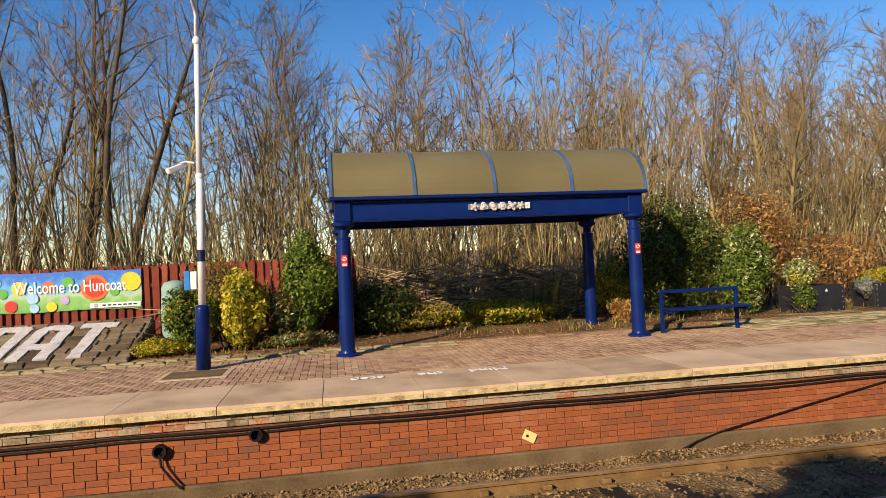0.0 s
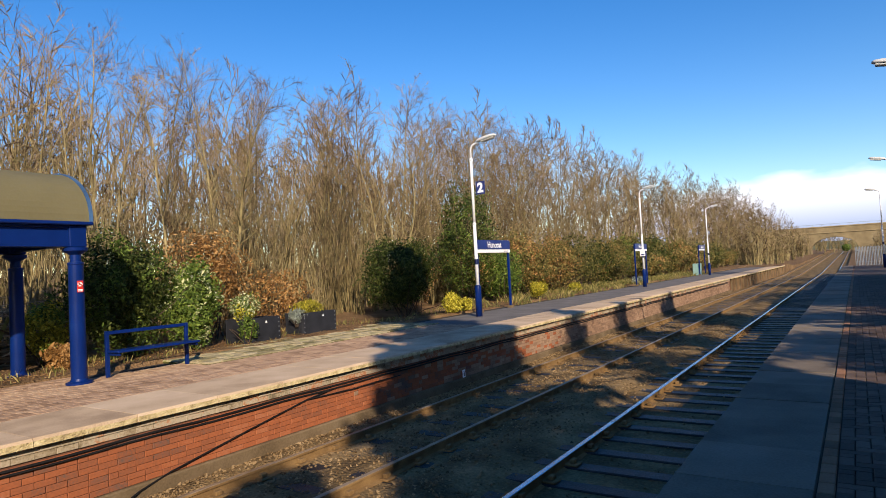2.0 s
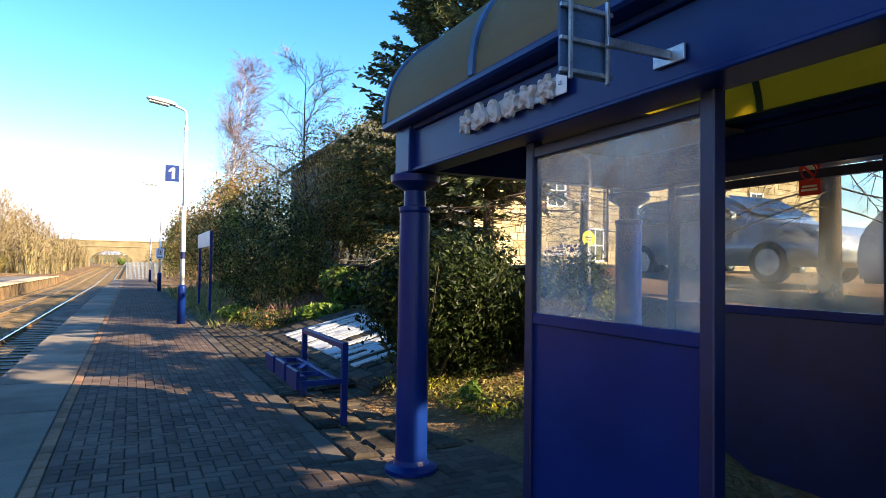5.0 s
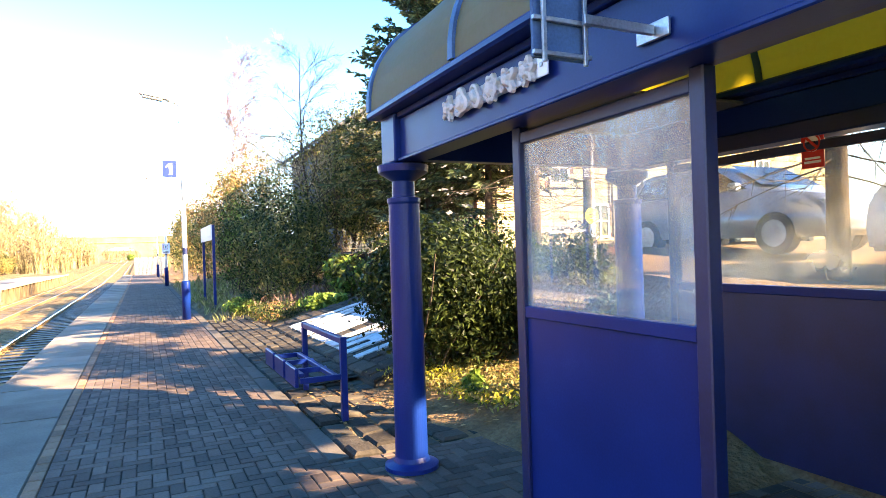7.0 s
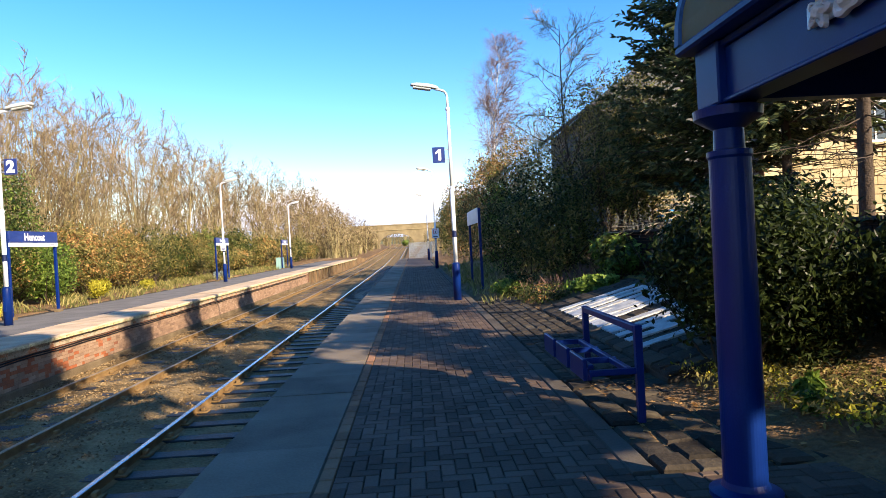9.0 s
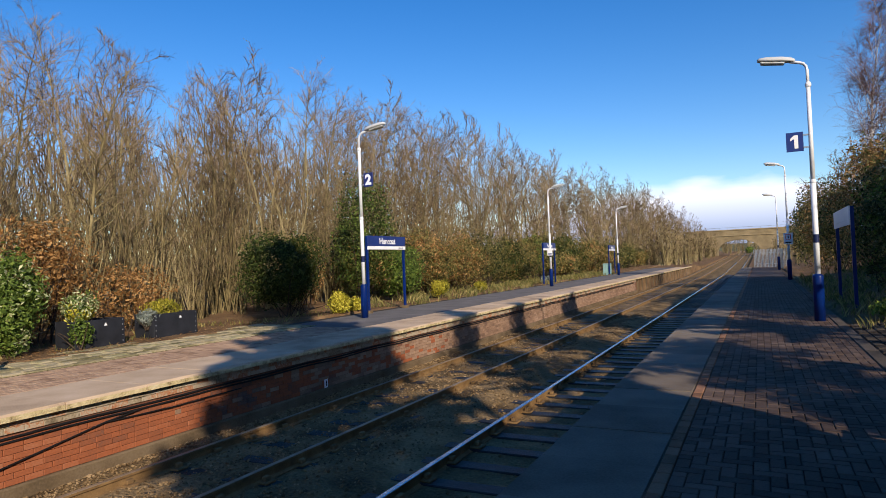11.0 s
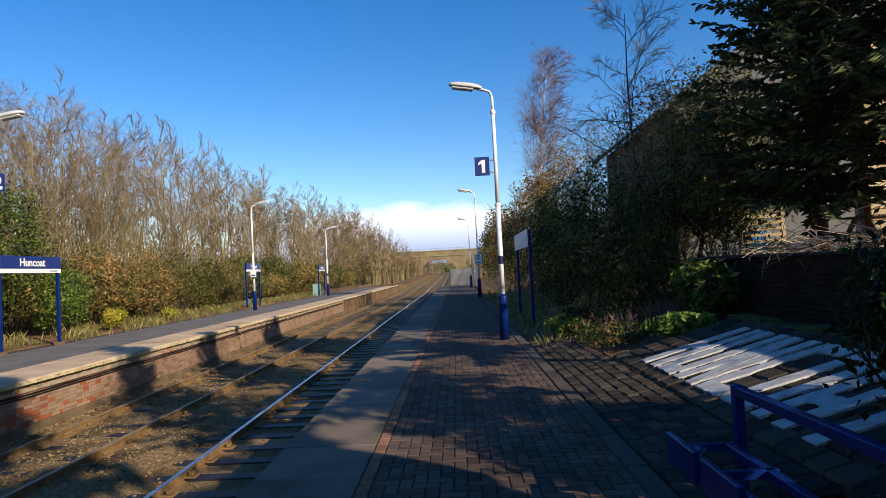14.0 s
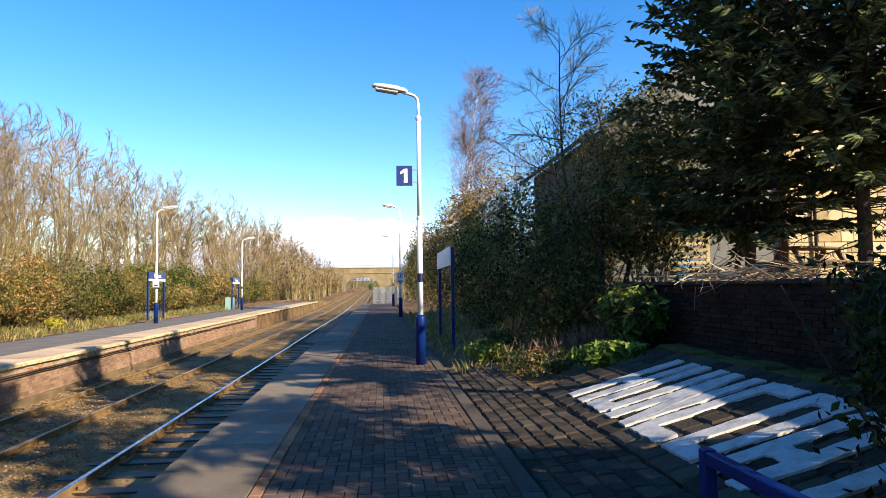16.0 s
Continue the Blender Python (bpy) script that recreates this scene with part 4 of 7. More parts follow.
def notice(name, at, rz, w, h, bands, label, ring=None):
    """A flat notice facing local -y with coloured bands (z0, z1, material) and a prohibition ring."""
    t = thing(name, at, label, "sign", rz=rz)
    part("sign_plate", boxes((-w / 2, w / 2, -0.006, 0, 0, h), bevel=0.002), M_RED if ring else M_SIGNWHITE, t)
    for z0, z1, x0, x1, m in bands:
        part("marking", boxes((x0, x1, -0.009, -0.0065, z0, z1)), m, t)
    if ring:
        z, rad = ring
        part("ring_field", disc(rad, 0, -0.010, -0.0065, z=z), M_SIGNWHITE, t)
        bm = bmesh.new()
        n = 24
        a = [[bm.verts.new((q * math.cos(2 * math.pi * i / n), -0.0125, z + q * math.sin(2 * math.pi * i / n))) for i in range(n)] for q in (rad * 0.98, rad * 0.78)]
        for i in range(n):
            j = (i + 1) % n
            bm.faces.new((a[0][i], a[0][j], a[1][j], a[1][i]))
        part("ring", bm, M_RED, t)
        part("cigarette", boxes((-rad * 0.5, rad * 0.45, -0.0125, -0.0105, z - 0.006, z + 0.008)), M_BLACK, t)
        bm = boxes((-rad * 0.8, rad * 0.8, -0.0145, -0.0128, -0.008, 0.008))
        bm.transform(Matrix.Translation((0, 0, z)) @ Matrix.Rotation(radians(45), 4, "Y"))
        part("slash", bm, M_RED, t)
    return t


shelter((-9.66, 5.48, 0), 180, "open blue platform canopy with olive barrel roof on four columns")
near_shelter = shelter((3.40, 4.30 - LEN, 0), 0, "blue platform shelter with glazed waiting enclosure and olive barrel roof", 3.95)
plaque((-9.572, 2.90, 2.44), 90, 3, "row of pale carved motifs on the far canopy beam")
plaque((3.322, 2.88, 2.44), -90, 8, "row of pale carved motifs on the near shelter beam")
for y in (0.21, 5.48):
    notice("no_smoking_notice", (-9.66 + 0.119, y, 1.5), 90, 0.10, 0.19, [(0.015, 0.03, -0.035, 0.035, M_SIGNWHITE), (0.035, 0.05, -0.04, 0.04, M_SIGNWHITE)], "small red and white no-smoking notice on a blue column", (0.13, 0.045))


# the waiting enclosure under the near shelter
def screen(parent, x, y0, y1, along, panel=M_BLUE):
    """A framed screen: painted lower panel, glazed upper panel and a rail on top. along: y, or x for an end wall."""
    def bx(a0, a1, b0, b1, z0, z1):
        return (x + b0, x + b1, a0, a1, z0, z1) if along == "y" else (a0, a1, x + b0, x + b1, z0, z1)
    part("screen_post", boxes(bx(y0, y0 + 0.07, -0.035, 0.035, 0.0, 2.25), bevel=0.006), M_BLUE_DK, parent)
    part("screen_post", boxes(bx(y1 - 0.07, y1, -0.035, 0.035, 0.0, 2.25), bevel=0.006), M_BLUE_DK, parent)
    part("lower_panel", boxes(bx(y0 + 0.07, y1 - 0.07, -0.012, 0.012, 0.09, 1.23)), panel, parent, "blue painted lower panel")
    part("screen_rail", boxes(bx(y0 + 0.07, y1 - 0.07, -0.028, 0.028, 1.23, 1.29), bevel=0.005), M_BLUE, parent)
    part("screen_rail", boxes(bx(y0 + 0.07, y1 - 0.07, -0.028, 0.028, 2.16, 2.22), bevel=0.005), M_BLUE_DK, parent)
    g = part("glazing", boxes(bx(y0 + 0.07, y1 - 0.07, -0.004, 0.004, 1.292, 2.158)), M_GLASS, parent, "scuffed clear glazing")
    g.visible_shadow = False


enclosure = thing("waiting_enclosure", (0, 0, 0), "dark blue waiting enclosure with glazed screens under the shelter", "enclosure")
screen(enclosure, 3.50, 1.58, 2.88, "y")
screen(enclosure, 3.50, -0.80, 0.30, "y")
# back panels take the darker blue as painted-in interior shade
for a, b in ((-0.72, 0.64), (0.64, 2.0), (2.0, 3.75)):
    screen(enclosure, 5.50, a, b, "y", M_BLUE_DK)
screen(enclosure, -0.84, 3.54, 5.46, "x")
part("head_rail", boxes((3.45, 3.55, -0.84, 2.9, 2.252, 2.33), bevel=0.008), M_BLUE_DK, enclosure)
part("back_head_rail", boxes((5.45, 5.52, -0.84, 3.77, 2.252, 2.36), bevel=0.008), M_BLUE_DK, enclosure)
notice("no_smoking_sign", (5.484, 2.53, 2.05), -90, 0.15, 0.235, [(0.03, 0.045, -0.055, 0.055, M_SIGNWHITE), (0.055, 0.068, -0.05, 0.05, M_SIGNWHITE)], "red no-smoking sign fixed to the enclosure's back glazing", (0.16, 0.058))

# sign seen from behind, on a bracket from the beam
bs = thing("bracket_sign", (3.30, 1.70, 2.24), "grey-backed sign plate on a steel bracket from the shelter beam", "sign")
part("sign_plate", boxes((-0.48, -0.25, 0.0, 0.014, 0.0, 0.27), bevel=0.003), M_TRIM, bs)
for z in (0.015, 0.13, 0.25):
    part("stiffener", boxes((-0.485, -0.245, -0.016, -0.001, z - 0.008, z + 0.008), bevel=0.002), M_STEEL, bs)
for x in (-0.45, -0.28):
    part("stiffener", boxes((x - 0.008, x + 0.008, -0.030, -0.017, -0.02, 0.29), bevel=0.002), M_STEEL, bs)
part("bracket_arm", boxes((-0.30, 0.012, -0.05, -0.031, 0.115, 0.15), bevel=0.003), M_STEEL, bs)
part("bracket_plate", boxes((0.015, 0.03, -0.11, 0.05, 0.10, 0.165), bevel=0.003), M_STEEL, bs)


# ---- lamps ----
def lamp_post(at, rz, label, number=""):
    """A white column on a blue base with an elbow and a lantern; local x points along the arm."""
    t = thing("platform_lamp", at, label, "lamp post", "platform lamp posts", rz=rz)
    part("base", turned([(0.108, 0), (0.108, 0.95), (0.098, 0.985), (0.06, 1.01)], 18), M_BLUE, t, "blue lower column", True)
    part("inspection_door", boxes((-0.04, 0.04, -0.114, -0.098, 0.35, 0.75), bevel=0.007), M_BLUE, t)
    part("pole", tube([(0, 0, 1.0), (0, 0, 3.0)], 0.058, 14, 0.055), M_WHITE, t, "", True)
    part("pole_band", turned([(0.060, 1.68), (0.060, 1.86)], 14), M_BLUE_DK, t, "dark blue band")
    part("upper_pole", tube([(0, 0, 3.0), (0, 0, 5.12)], 0.047, 12, 0.042), M_WHITE, t, "", True)
    part("swan_neck", tube([(0, 0, 5.1), (0, 0, 5.42), (0.02, 0, 5.51), (0.07, 0, 5.575), (0.15, 0, 5.61), (0.32, 0, 5.65)], 0.032, 12), M_WHITE, t, "", True)
    for z in (3.0, 5.1):
        part("pole_collar", turned([(0.05, z - 0.05), (0.062, z - 0.02), (0.062, z + 0.02), (0.04, z + 0.06)], 14), M_WHITE, t)
    # the lantern tips up slightly towards its outer end
    tip = Matrix.Translation((0.22, 0, 5.655)) @ Matrix.Rotation(radians(-9), 4, "Y")
    head = bmesh.new()
    sec = [(0.0, 0.04, 0.045), (0.08, 0.085, 0.08), (0.26, 0.12, 0.10), (0.55, 0.125, 0.095), (0.70, 0.10, 0.07), (0.75, 0.05, 0.035)]
    rings = []
    for x, w, h in sec:
        rings.append([head.verts.new((x, w * math.cos(a), h * math.sin(a) * (1.0 if math.sin(a) > 0 else 0.35))) for a in [2 * math.pi * i / 16 for i in range(16)]])
    for a, b in zip(rings, rings[1:]):
        for i in range(16):
            head.faces.new((a[i], b[i], b[(i + 1) % 16], a[(i + 1) % 16]))
    head.faces.new(rings[0])
    head.faces.new(rings[-1][::-1])
    head.transform(tip)
    part("lantern", head, M_LANTERN, t, "pale grey lantern housing", True)
    bowl = boxes((0.2, 0.68, -0.09, 0.09, -0.075, -0.025), bevel=0.018)
    bowl.transform(tip)
    part("diffuser", bowl, M_LAMPGLASS, t)
    return t


def number_sign(at, text, label):
    t = thing("platform_number_sign", at, label, "sign", "platform number signs")
    part("sign_plate", boxes((-0.165, 0.165, -0.008, 0.008, 0, 0.42), bevel=0.003), M_SIGNBLUE, t)
    if text == "1":
        bm = boxes((-0.01, 0.065, -0.0115, -0.0082, 0.065, 0.355))
        flag = [bm.verts.new((x, y, z)) for y in (-0.0115, -0.0082) for x, z in ((-0.085, 0.285), (-0.085, 0.235), (-0.0105, 0.275), (-0.0105, 0.355))]
        bm.faces.new(flag[:4])
        for i in range(4):
            bm.faces.new((flag[i], flag[(i + 1) % 4], flag[4 + (i + 1) % 4], flag[4 + i]))
        bmesh.ops.recalc_face_normals(bm, faces=bm.faces[:])
        part("numeral", bm, M_SIGNWHITE, t, "white numeral")
    else:
        n = part("numeral", lettering(text, 0.42, 0.004, M_SIGNWHITE, 0.02), None, t, "white numeral")
        n.location = (0, -0.0115, 0.07)
    x0, x1 = (-0.26, -0.16) if text == "2" else (0.16, 0.28)
    for z in (0.06, 0.33):
        part("clamp", boxes((x0, x1, -0.02, 0.02, z, z + 0.03)), M_STEEL, t)
    return t


for y, tilt in ((-2.02, 1.5), (17.83, 0), (37.0, 0), (56.3, 0)):
    lamp_post((-9.2, y, 0), 0, "white and blue lamp post on the far platform").rotation_euler = (radians(-tilt * 0.7), radians(tilt), 0)
for x, y, tall in ((2.65, 17.55, 1.0), (2.9, 39.0, 1.06), (2.9, 59.0, 1.06)):
    lamp_post((x, y, 0), 180, "white and blue lamp post on the near platform").scale.z = tall
number_sign((2.345, 17.55, 3.68), "1", "blue sign with white 1 on a near-platform lamp post")
number_sign((-8.905, 17.83, 3.95), "2", "blue sign with white 2 on a far-platform lamp post")


def name_board(at, length, rz, label, face=None):
    """A station name board on two square posts; faces local -y."""
    t = thing("station_name_board", at, label, "sign", "station name boards", rz=rz)
    for x in (-length / 2 + 0.04, length / 2 - 0.04):
        part("post", boxes((x - 0.04, x + 0.04, 0.02, 0.10, 0, 2.55), bevel=0.006), M_BLUE, t)
        part("post_foot", boxes((x - 0.11, x + 0.11, -0.04, 0.16, -0.05, 0.09), bevel=0.015), M_FOOT, t)
    part("board", boxes((-length / 2, length / 2, -0.015, 0.018, 2.22, 2.56), bevel=0.004), face or M_SIGNBLUE, t, "pale grey panel" if face else "dark blue name panel")
    part("lower_strip", boxes((-length / 2, length / 2, -0.015, 0.018, 2.10, 2.215), bevel=0.004), M_SIGNWHITE, t, "white lower strip")
    if not face:
        w = part("lettering", lettering("Huncoat", 0.30, 0.004, M_SIGNWHITE, 0.006), None, t, "white lettering")
        w.location = (0, -0.0175, 2.29)
        for k in range(6):
            part("small_mark", boxes((length * 0.30 + k * 0.055, length * 0.30 + k * 0.055 + 0.04, -0.018, -0.0155, 2.14, 2.17)), M_SIGNBLUE, t)
    return t


name_board((-9.97, 20.5, 0), 2.45, 90, "blue and white station name board reading Huncoat")
name_board((-9.97, 39.4, 0), 2.45, 90, "blue and white station name board near a far lamp")
name_board((-9.97, 57.8, 0), 2.45, 90, "blue and white station name board by the last lamp")
name_board((3.52, 21.5, 0), 3.4, -90, "pale station board on tall blue posts beside shrubs", M_SIGNWHITE)
notice("white_notice", (-9.2, 36.93, 1.77), 0, 0.30, 0.40, [(0.05, 0.12, -0.1, 0.1, M_SIGNBLUE)], "small white notice plate fixed to a lamp post")
notice("white_notice", (2.9, 38.93, 1.85), 0, 0.42, 0.58, [(0.06, 0.12, -0.14, 0.14, M_BLACK), (0.24, 0.27, -0.12, 0.12, M_RED), (0.48, 0.51, -0.12, 0.12, M_RED), (0.27, 0.48, -0.12, -0.09, M_RED), (0.27, 0.48, 0.09, 0.12, M_RED), (0.30, 0.45, -0.02, 0.03, M_BLACK)], "white prohibition notice on a near lamp post")


# ---- benches ----
def bench(at, rz, length, label, perch=False):
    """A blue steel bench on two posts; local x runs along it, local -y is the front."""
    t = thing("platform_bench", at, label, "bench", "platform benches", rz=rz)
    for x in (0.03, length - 0.03):
        part("leg", boxes((x - 0.03, x + 0.03, -0.03, 0.03, 0, 0.80), bevel=0.005), M_BLUE, t)
    part("back_rail", boxes((0.06, length - 0.06, -0.028, 0.028, 0.735, 0.795), bevel=0.006), M_BLUE, t)
    if perch:
        for x in (0.03, length / 3, 2 * length / 3, length - 0.03):
            part("seat_bracket", boxes((x - 0.02, x + 0.02, -0.42, -0.03, 0.40, 0.45), bevel=0.004), M_BLUE, t)
        for k in range(3):
            a, b = k * length / 3 + 0.05, (k + 1) * length / 3 - 0.05
            part("seat_front", boxes((a, b, -0.46, -0.425, 0.36, 0.54), bevel=0.006), M_BLUE, t, "seat end plate")
        part("seat_rail", boxes((0.05, length - 0.05, -0.10, -0.05, 0.40, 0.45), bevel=0.005), M_BLUE, t)
        part("seat_rail", boxes((0.05, length - 0.05, -0.42, -0.37, 0.455, 0.49), bevel=0.005), M_BLUE, t)
    else:
        part("seat", boxes((0.0, length, -0.40, -0.05, 0.43, 0.47), bevel=0.008), M_BLUE, t)
        for x in (0.05, length - 0.05):
            part("seat_bracket", boxes((x - 0.02, x + 0.02, -0.36, -0.03, 0.38, 0.429), bevel=0.004), M_BLUE, t)
    return t


bench((-9.80, 6.0, 0), 90, 1.60, "blue steel bench with a back rail beside the canopy")
bench((3.34, 7.42, 0), -90, 1.64, "blue steel bench with tip-up seats on the platform edge", True)


# ---- woodland behind the far platform ----
protos = []
for k, kw in enumerate((
    dict(seed=21, height=10, stems=1, limbs=30, twigs=8, fine=6, spread=0.6, r0=0.11, start=0.24, sprig=1),
    dict(seed=22, height=10, stems=2, limbs=18, twigs=7, fine=6, spread=0.5, r0=0.085, start=0.28, sprig=1),
    dict(seed=23, height=10, stems=3, limbs=13, twigs=7, fine=6, spread=0.5, r0=0.07, start=0.22, sprig=1),
    dict(seed=24, height=10, stems=1, limbs=34, twigs=8, fine=6, spread=0.75, r0=0.095, start=0.32, lift=0.03, sprig=1),
    dict(seed=25, height=10, stems=4, limbs=11, twigs=6, fine=6, spread=0.45, r0=0.06, start=0.18, sprig=1),
)):
    protos.append(bare_tree((-200, -300 - 10 * k, 0), "tall bare deciduous tree with olive-brown stems and twigs", M_BARK, M_TWIG, **kw))
thickets = []
for k, kw in enumerate((
    dict(seed=31, height=5, stems=11, limbs=5, twigs=2, fine=2, spread=0.5, r0=0.036, start=0.2, sprig=0, plain=True),
    dict(seed=32, height=5, stems=13, limbs=4, twigs=2, fine=2, spread=0.45, r0=0.032, start=0.2, sprig=0, plain=True),
)):
    thickets.append(bare_tree((-200, -400 - 10 * k, 0), "tangled thicket of bare brown saplings", M_BARK, M_TWIG, group="bare thickets", name="sapling_thicket", category="thicket", **kw))
far_protos = [bare_tree((-200, -500 - 10 * k, 0), "bare deciduous tree deeper in the woodland", M_BARK, M_TWIG, seed=51 + k, height=10, stems=1 + k, limbs=24 // (1 + k), twigs=5, fine=6, spread=0.6, r0=0.09, start=0.24, thin=2.3, sprig=0, plain=True) for k in range(2)]
far_thickets = [bare_tree((-200, -540, 0), "tangled thicket of bare saplings deeper in the woodland", M_BARK, M_TWIG, group="bare thickets", name="sapling_thicket", category="thicket", seed=55, height=5, stems=9, limbs=5, twigs=2, fine=3, spread=0.55, r0=0.034, start=0.12, thin=2.0, sprig=0, plain=True)]
distant_scrub = bare_tree((-200, -580, 0), "golden-brown scrub far along the line", M_BARK, M_TWIG, group="bare thickets", name="sapling_thicket", category="thicket", seed=57, height=5, stems=9, limbs=5, twigs=2, fine=3, spread=0.6, r0=0.05, start=0.08, thin=6.0, sprig=0, plain=True)
rng = random.Random(77)


def plant(proto, x, y, s, sz=None):
    if y > 90 and proto not in protos:
        proto = distant_scrub
    elif y > 48 or x < -20.5:
        proto = rng.choice(far_protos if proto in protos else far_thickets)
    c = copy_thing(proto, pose(x, y, ground_z(x, y), 0, 0, rng.uniform(0, 360)))
    c.scale = (s * rng.uniform(0.85, 1.1), s * rng.uniform(0.85, 1.1), sz or s)
    return c


for x0, step, hmin, hmax in ((-16.2, 1.9, 0.70, 0.88), (-19.5, 2.1, 0.90, 1.06), (-24.5, 3.0, 1.0, 1.16), (-31.0, 4.0, 1.1, 1.3)):
    y = -22.0
    while y < (150 if x0 > -28 else 60):
        far = 1.02 + lerp_clamped(0, 0.2, (y - 22) / 14) + lerp_clamped(0, 0.12, (y - 50) / 30)
        x = x0 + rng.uniform(-1.2, 1.2) + max(0, y - 60) * 0.03
        s = rng.uniform(hmin, hmax) * far
        if y > 1 or x0 > -20 or rng.random() < 0.35:
            plant(rng.choice(protos), x, y, s)
        y += step * rng.uniform(0.7, 1.3) * (1 if y < 55 else 1.7)
for x0, step, lo, hi in ((-14.7, 1.25, 0.7, 1.05), (-17.6, 1.7, 0.95, 1.5), (-22.0, 2.0, 1.3, 1.9), (-30.0, 3.0, 1.9, 2.4), (-38.0, 3.2, 2.3, 2.8)):
    y = -12.0
    while y < (120 if x0 > -20 else 50):
        if y > 3 or x0 > -20 or rng.random() < 0.3:
            plant(rng.choice(thickets), x0 + rng.uniform(-0.8, 0.6), y, rng.uniform(lo, hi))
        y += step * rng.uniform(0.7, 1.3) * (1 if y < 45 else 1.6)
# low tangled growth along the wood's edge
y = -9.0
while y < 48:
    plant(rng.choice(thickets), -14.2 + rng.uniform(-0.7, 0.3), y, rng.uniform(0.42, 0.62))
    plant(rng.choice(thickets), -16.0 + rng.uniform(-0.7, 0.5), y + 0.6, rng.uniform(0.6, 0.85))
    y += rng.uniform(0.9, 1.4)
# tall forked trees behind the painted slope
for x, y, h, sd in ((-15.4, -6.3, 12.8, 81), (-15.9, -5.2, 12.2, 82), (-17.5, -8.2, 13.0, 83)):
    bare_tree((x, y, ground_z(x, y)), "tall forked tree with thick dark bare trunks", M_TRUNK, M_TWIG, name="bare_tree", seed=sd, height=h, stems=2, limbs=13, twigs=6, fine=5, spread=0.45, r0=0.15, start=0.42, lift=0.07)
# tall growth closing the view towards the bridge
y = 64.0
while y < 186:
    plant(rng.choice(protos), -13.5 + rng.uniform(-1.5, 1.0), y, rng.uniform(0.85, 1.05))
    y += rng.uniform(4, 7)

# ---- trees and shrubs behind the near platform ----
conifer((9.7, -3.6, 1.1), 16.0, 4.2, 61, "tall dense dark spruce behind the waiting shelter", 0.03, thick=0.9, coarse=2.6)
conifer((8.9, 16.0, 1.5), 8.8, 3.6, 62, "dark spruce with drooping boughs by the wall", 0.10, thick=1.7, coarse=0.95)
conifer((9.8, 14.2, 1.5), 9.2, 3.7, 63, "dark spruce with bare lower trunk above the wall", 0.18, thick=1.7, coarse=0.95)
conifer((11.4, 12.2, 1.5), 9.4, 3.3, 64, "tall sunlit spruce beside the yard", 0.31, thick=1.3, coarse=0.95)
conifer((8.5, 4.3, 1.15), 10.0, 2.4, 65, "spruce with a bare lower trunk beside parked cars", 0.3)
# belt added out of view to keep sun and sky light off the platform
for x, y, h, rad, sd in ((8.2, -7.5, 7.0, 2.6, 66), (9.8, -10.5, 7.5, 2.8, 67), (8.0, -12.5, 7.0, 2.6, 68), (11.5, -7.5, 9.0, 3.2, 70)):
    conifer((x, y, 1.05), h, rad, sd, "unseen dense spruce added behind the shelter to cast shade", 0.03, thick=0.5, coarse=2.6)
conifer((8.0, 9.4, 1.5), 8.5, 2.3, 72, "dark spruce above the retaining wall", 0.3, thick=1.3)


# ---- brickwork, paving and stone slopes ----
def brick_mesh(x0, x1, L, H, mat, name="brick"):
    """One brick whose face is at x1, its lower near corner at the origin."""
    c = 0.004
    v = [(x0, 0, 0), (x0, L, 0), (x0, L, H), (x0, 0, H), (x1 - c, 0, 0), (x1 - c, L, 0), (x1 - c, L, H), (x1 - c, 0, H), (x1, c, c), (x1, L - c, c), (x1, L - c, H - c), (x1, c, H - c)]
    f = [(8, 9, 10, 11)]
    for a in (0, 4):
        for i in range(4):
            j = (i + 1) % 4
            f.append((a + i, a + j, a + 4 + j, a + 4 + i))
    return mesh_from(name, v, f, mat)


rng = random.Random(19)
one, half = brick_mesh(-6.42, -6.362, 0.2215, 0.0675, M_BRICK_OBJ), brick_mesh(-6.42, -6.362, 0.107, 0.0675, M_BRICK_OBJ)
wall_bricks = thing("brick_wall", (0, 0, 0), "red brick platform wall with dark mortar joints", "wall", "", "structure")
bv, bf, bi = [], [], []
placed = 0
for c in range(8):
    z = -0.855 + c * 0.0725
    y = -9.0 + (0.11 if c % 2 else 0.0)
    while y < 47.5:
        short = rng.random() < 0.12
        src = half if short else one
        off = rng.uniform(-0.004, 0.005)
        if -0.6 < y < 7.6 and placed < 300:
            ob = new("brick", src)
            ob.location = (off, y, z)
            ob.parent = wall_bricks
            placed += 1
        else:
            k = len(bv)
            bv += [(v.co.x + off, v.co.y + y, v.co.z + z) for v in src.vertices]
            bf += [tuple(k + i for i in p.vertices) for p in src.polygons]
            bi += [1 if y > 13 + rng.uniform(-5, 5) else 0] * len(src.polygons)
        y += 0.114 if short else 0.2285
part("brickwork", mesh_from("brickwork", bv, bf, [M_BRICK, M_BRICK_DUSTY], False, bi), None, wall_bricks)
corb = brick_mesh(-6.42, -6.335, 0.226, 0.072, M_CORBEL)
bv, bf = [], []
for c in range(2):
    y = -9.0 + 0.05 * c
    while y < 47.5:
        off = rng.uniform(-0.006, 0.006) - (0.012 if c == 0 else 0)
        k = len(bv)
        bv += [(v.co.x + off, v.co.y + y, v.co.z - 0.25 + c * 0.074) for v in corb.vertices]
        bf += [tuple(k + i for i in p.vertices) for p in corb.polygons]
        y += 0.2285
part("corbel_courses", mesh_from("corbel_courses", bv, bf, M_CORBEL), None, wall_bricks, "lime-streaked pale header bricks below the coping")
part("outer_face", boxes((-6.42, -6.375, -30, -9.0, -0.86, -0.1)), M_BRICK, wall_bricks)

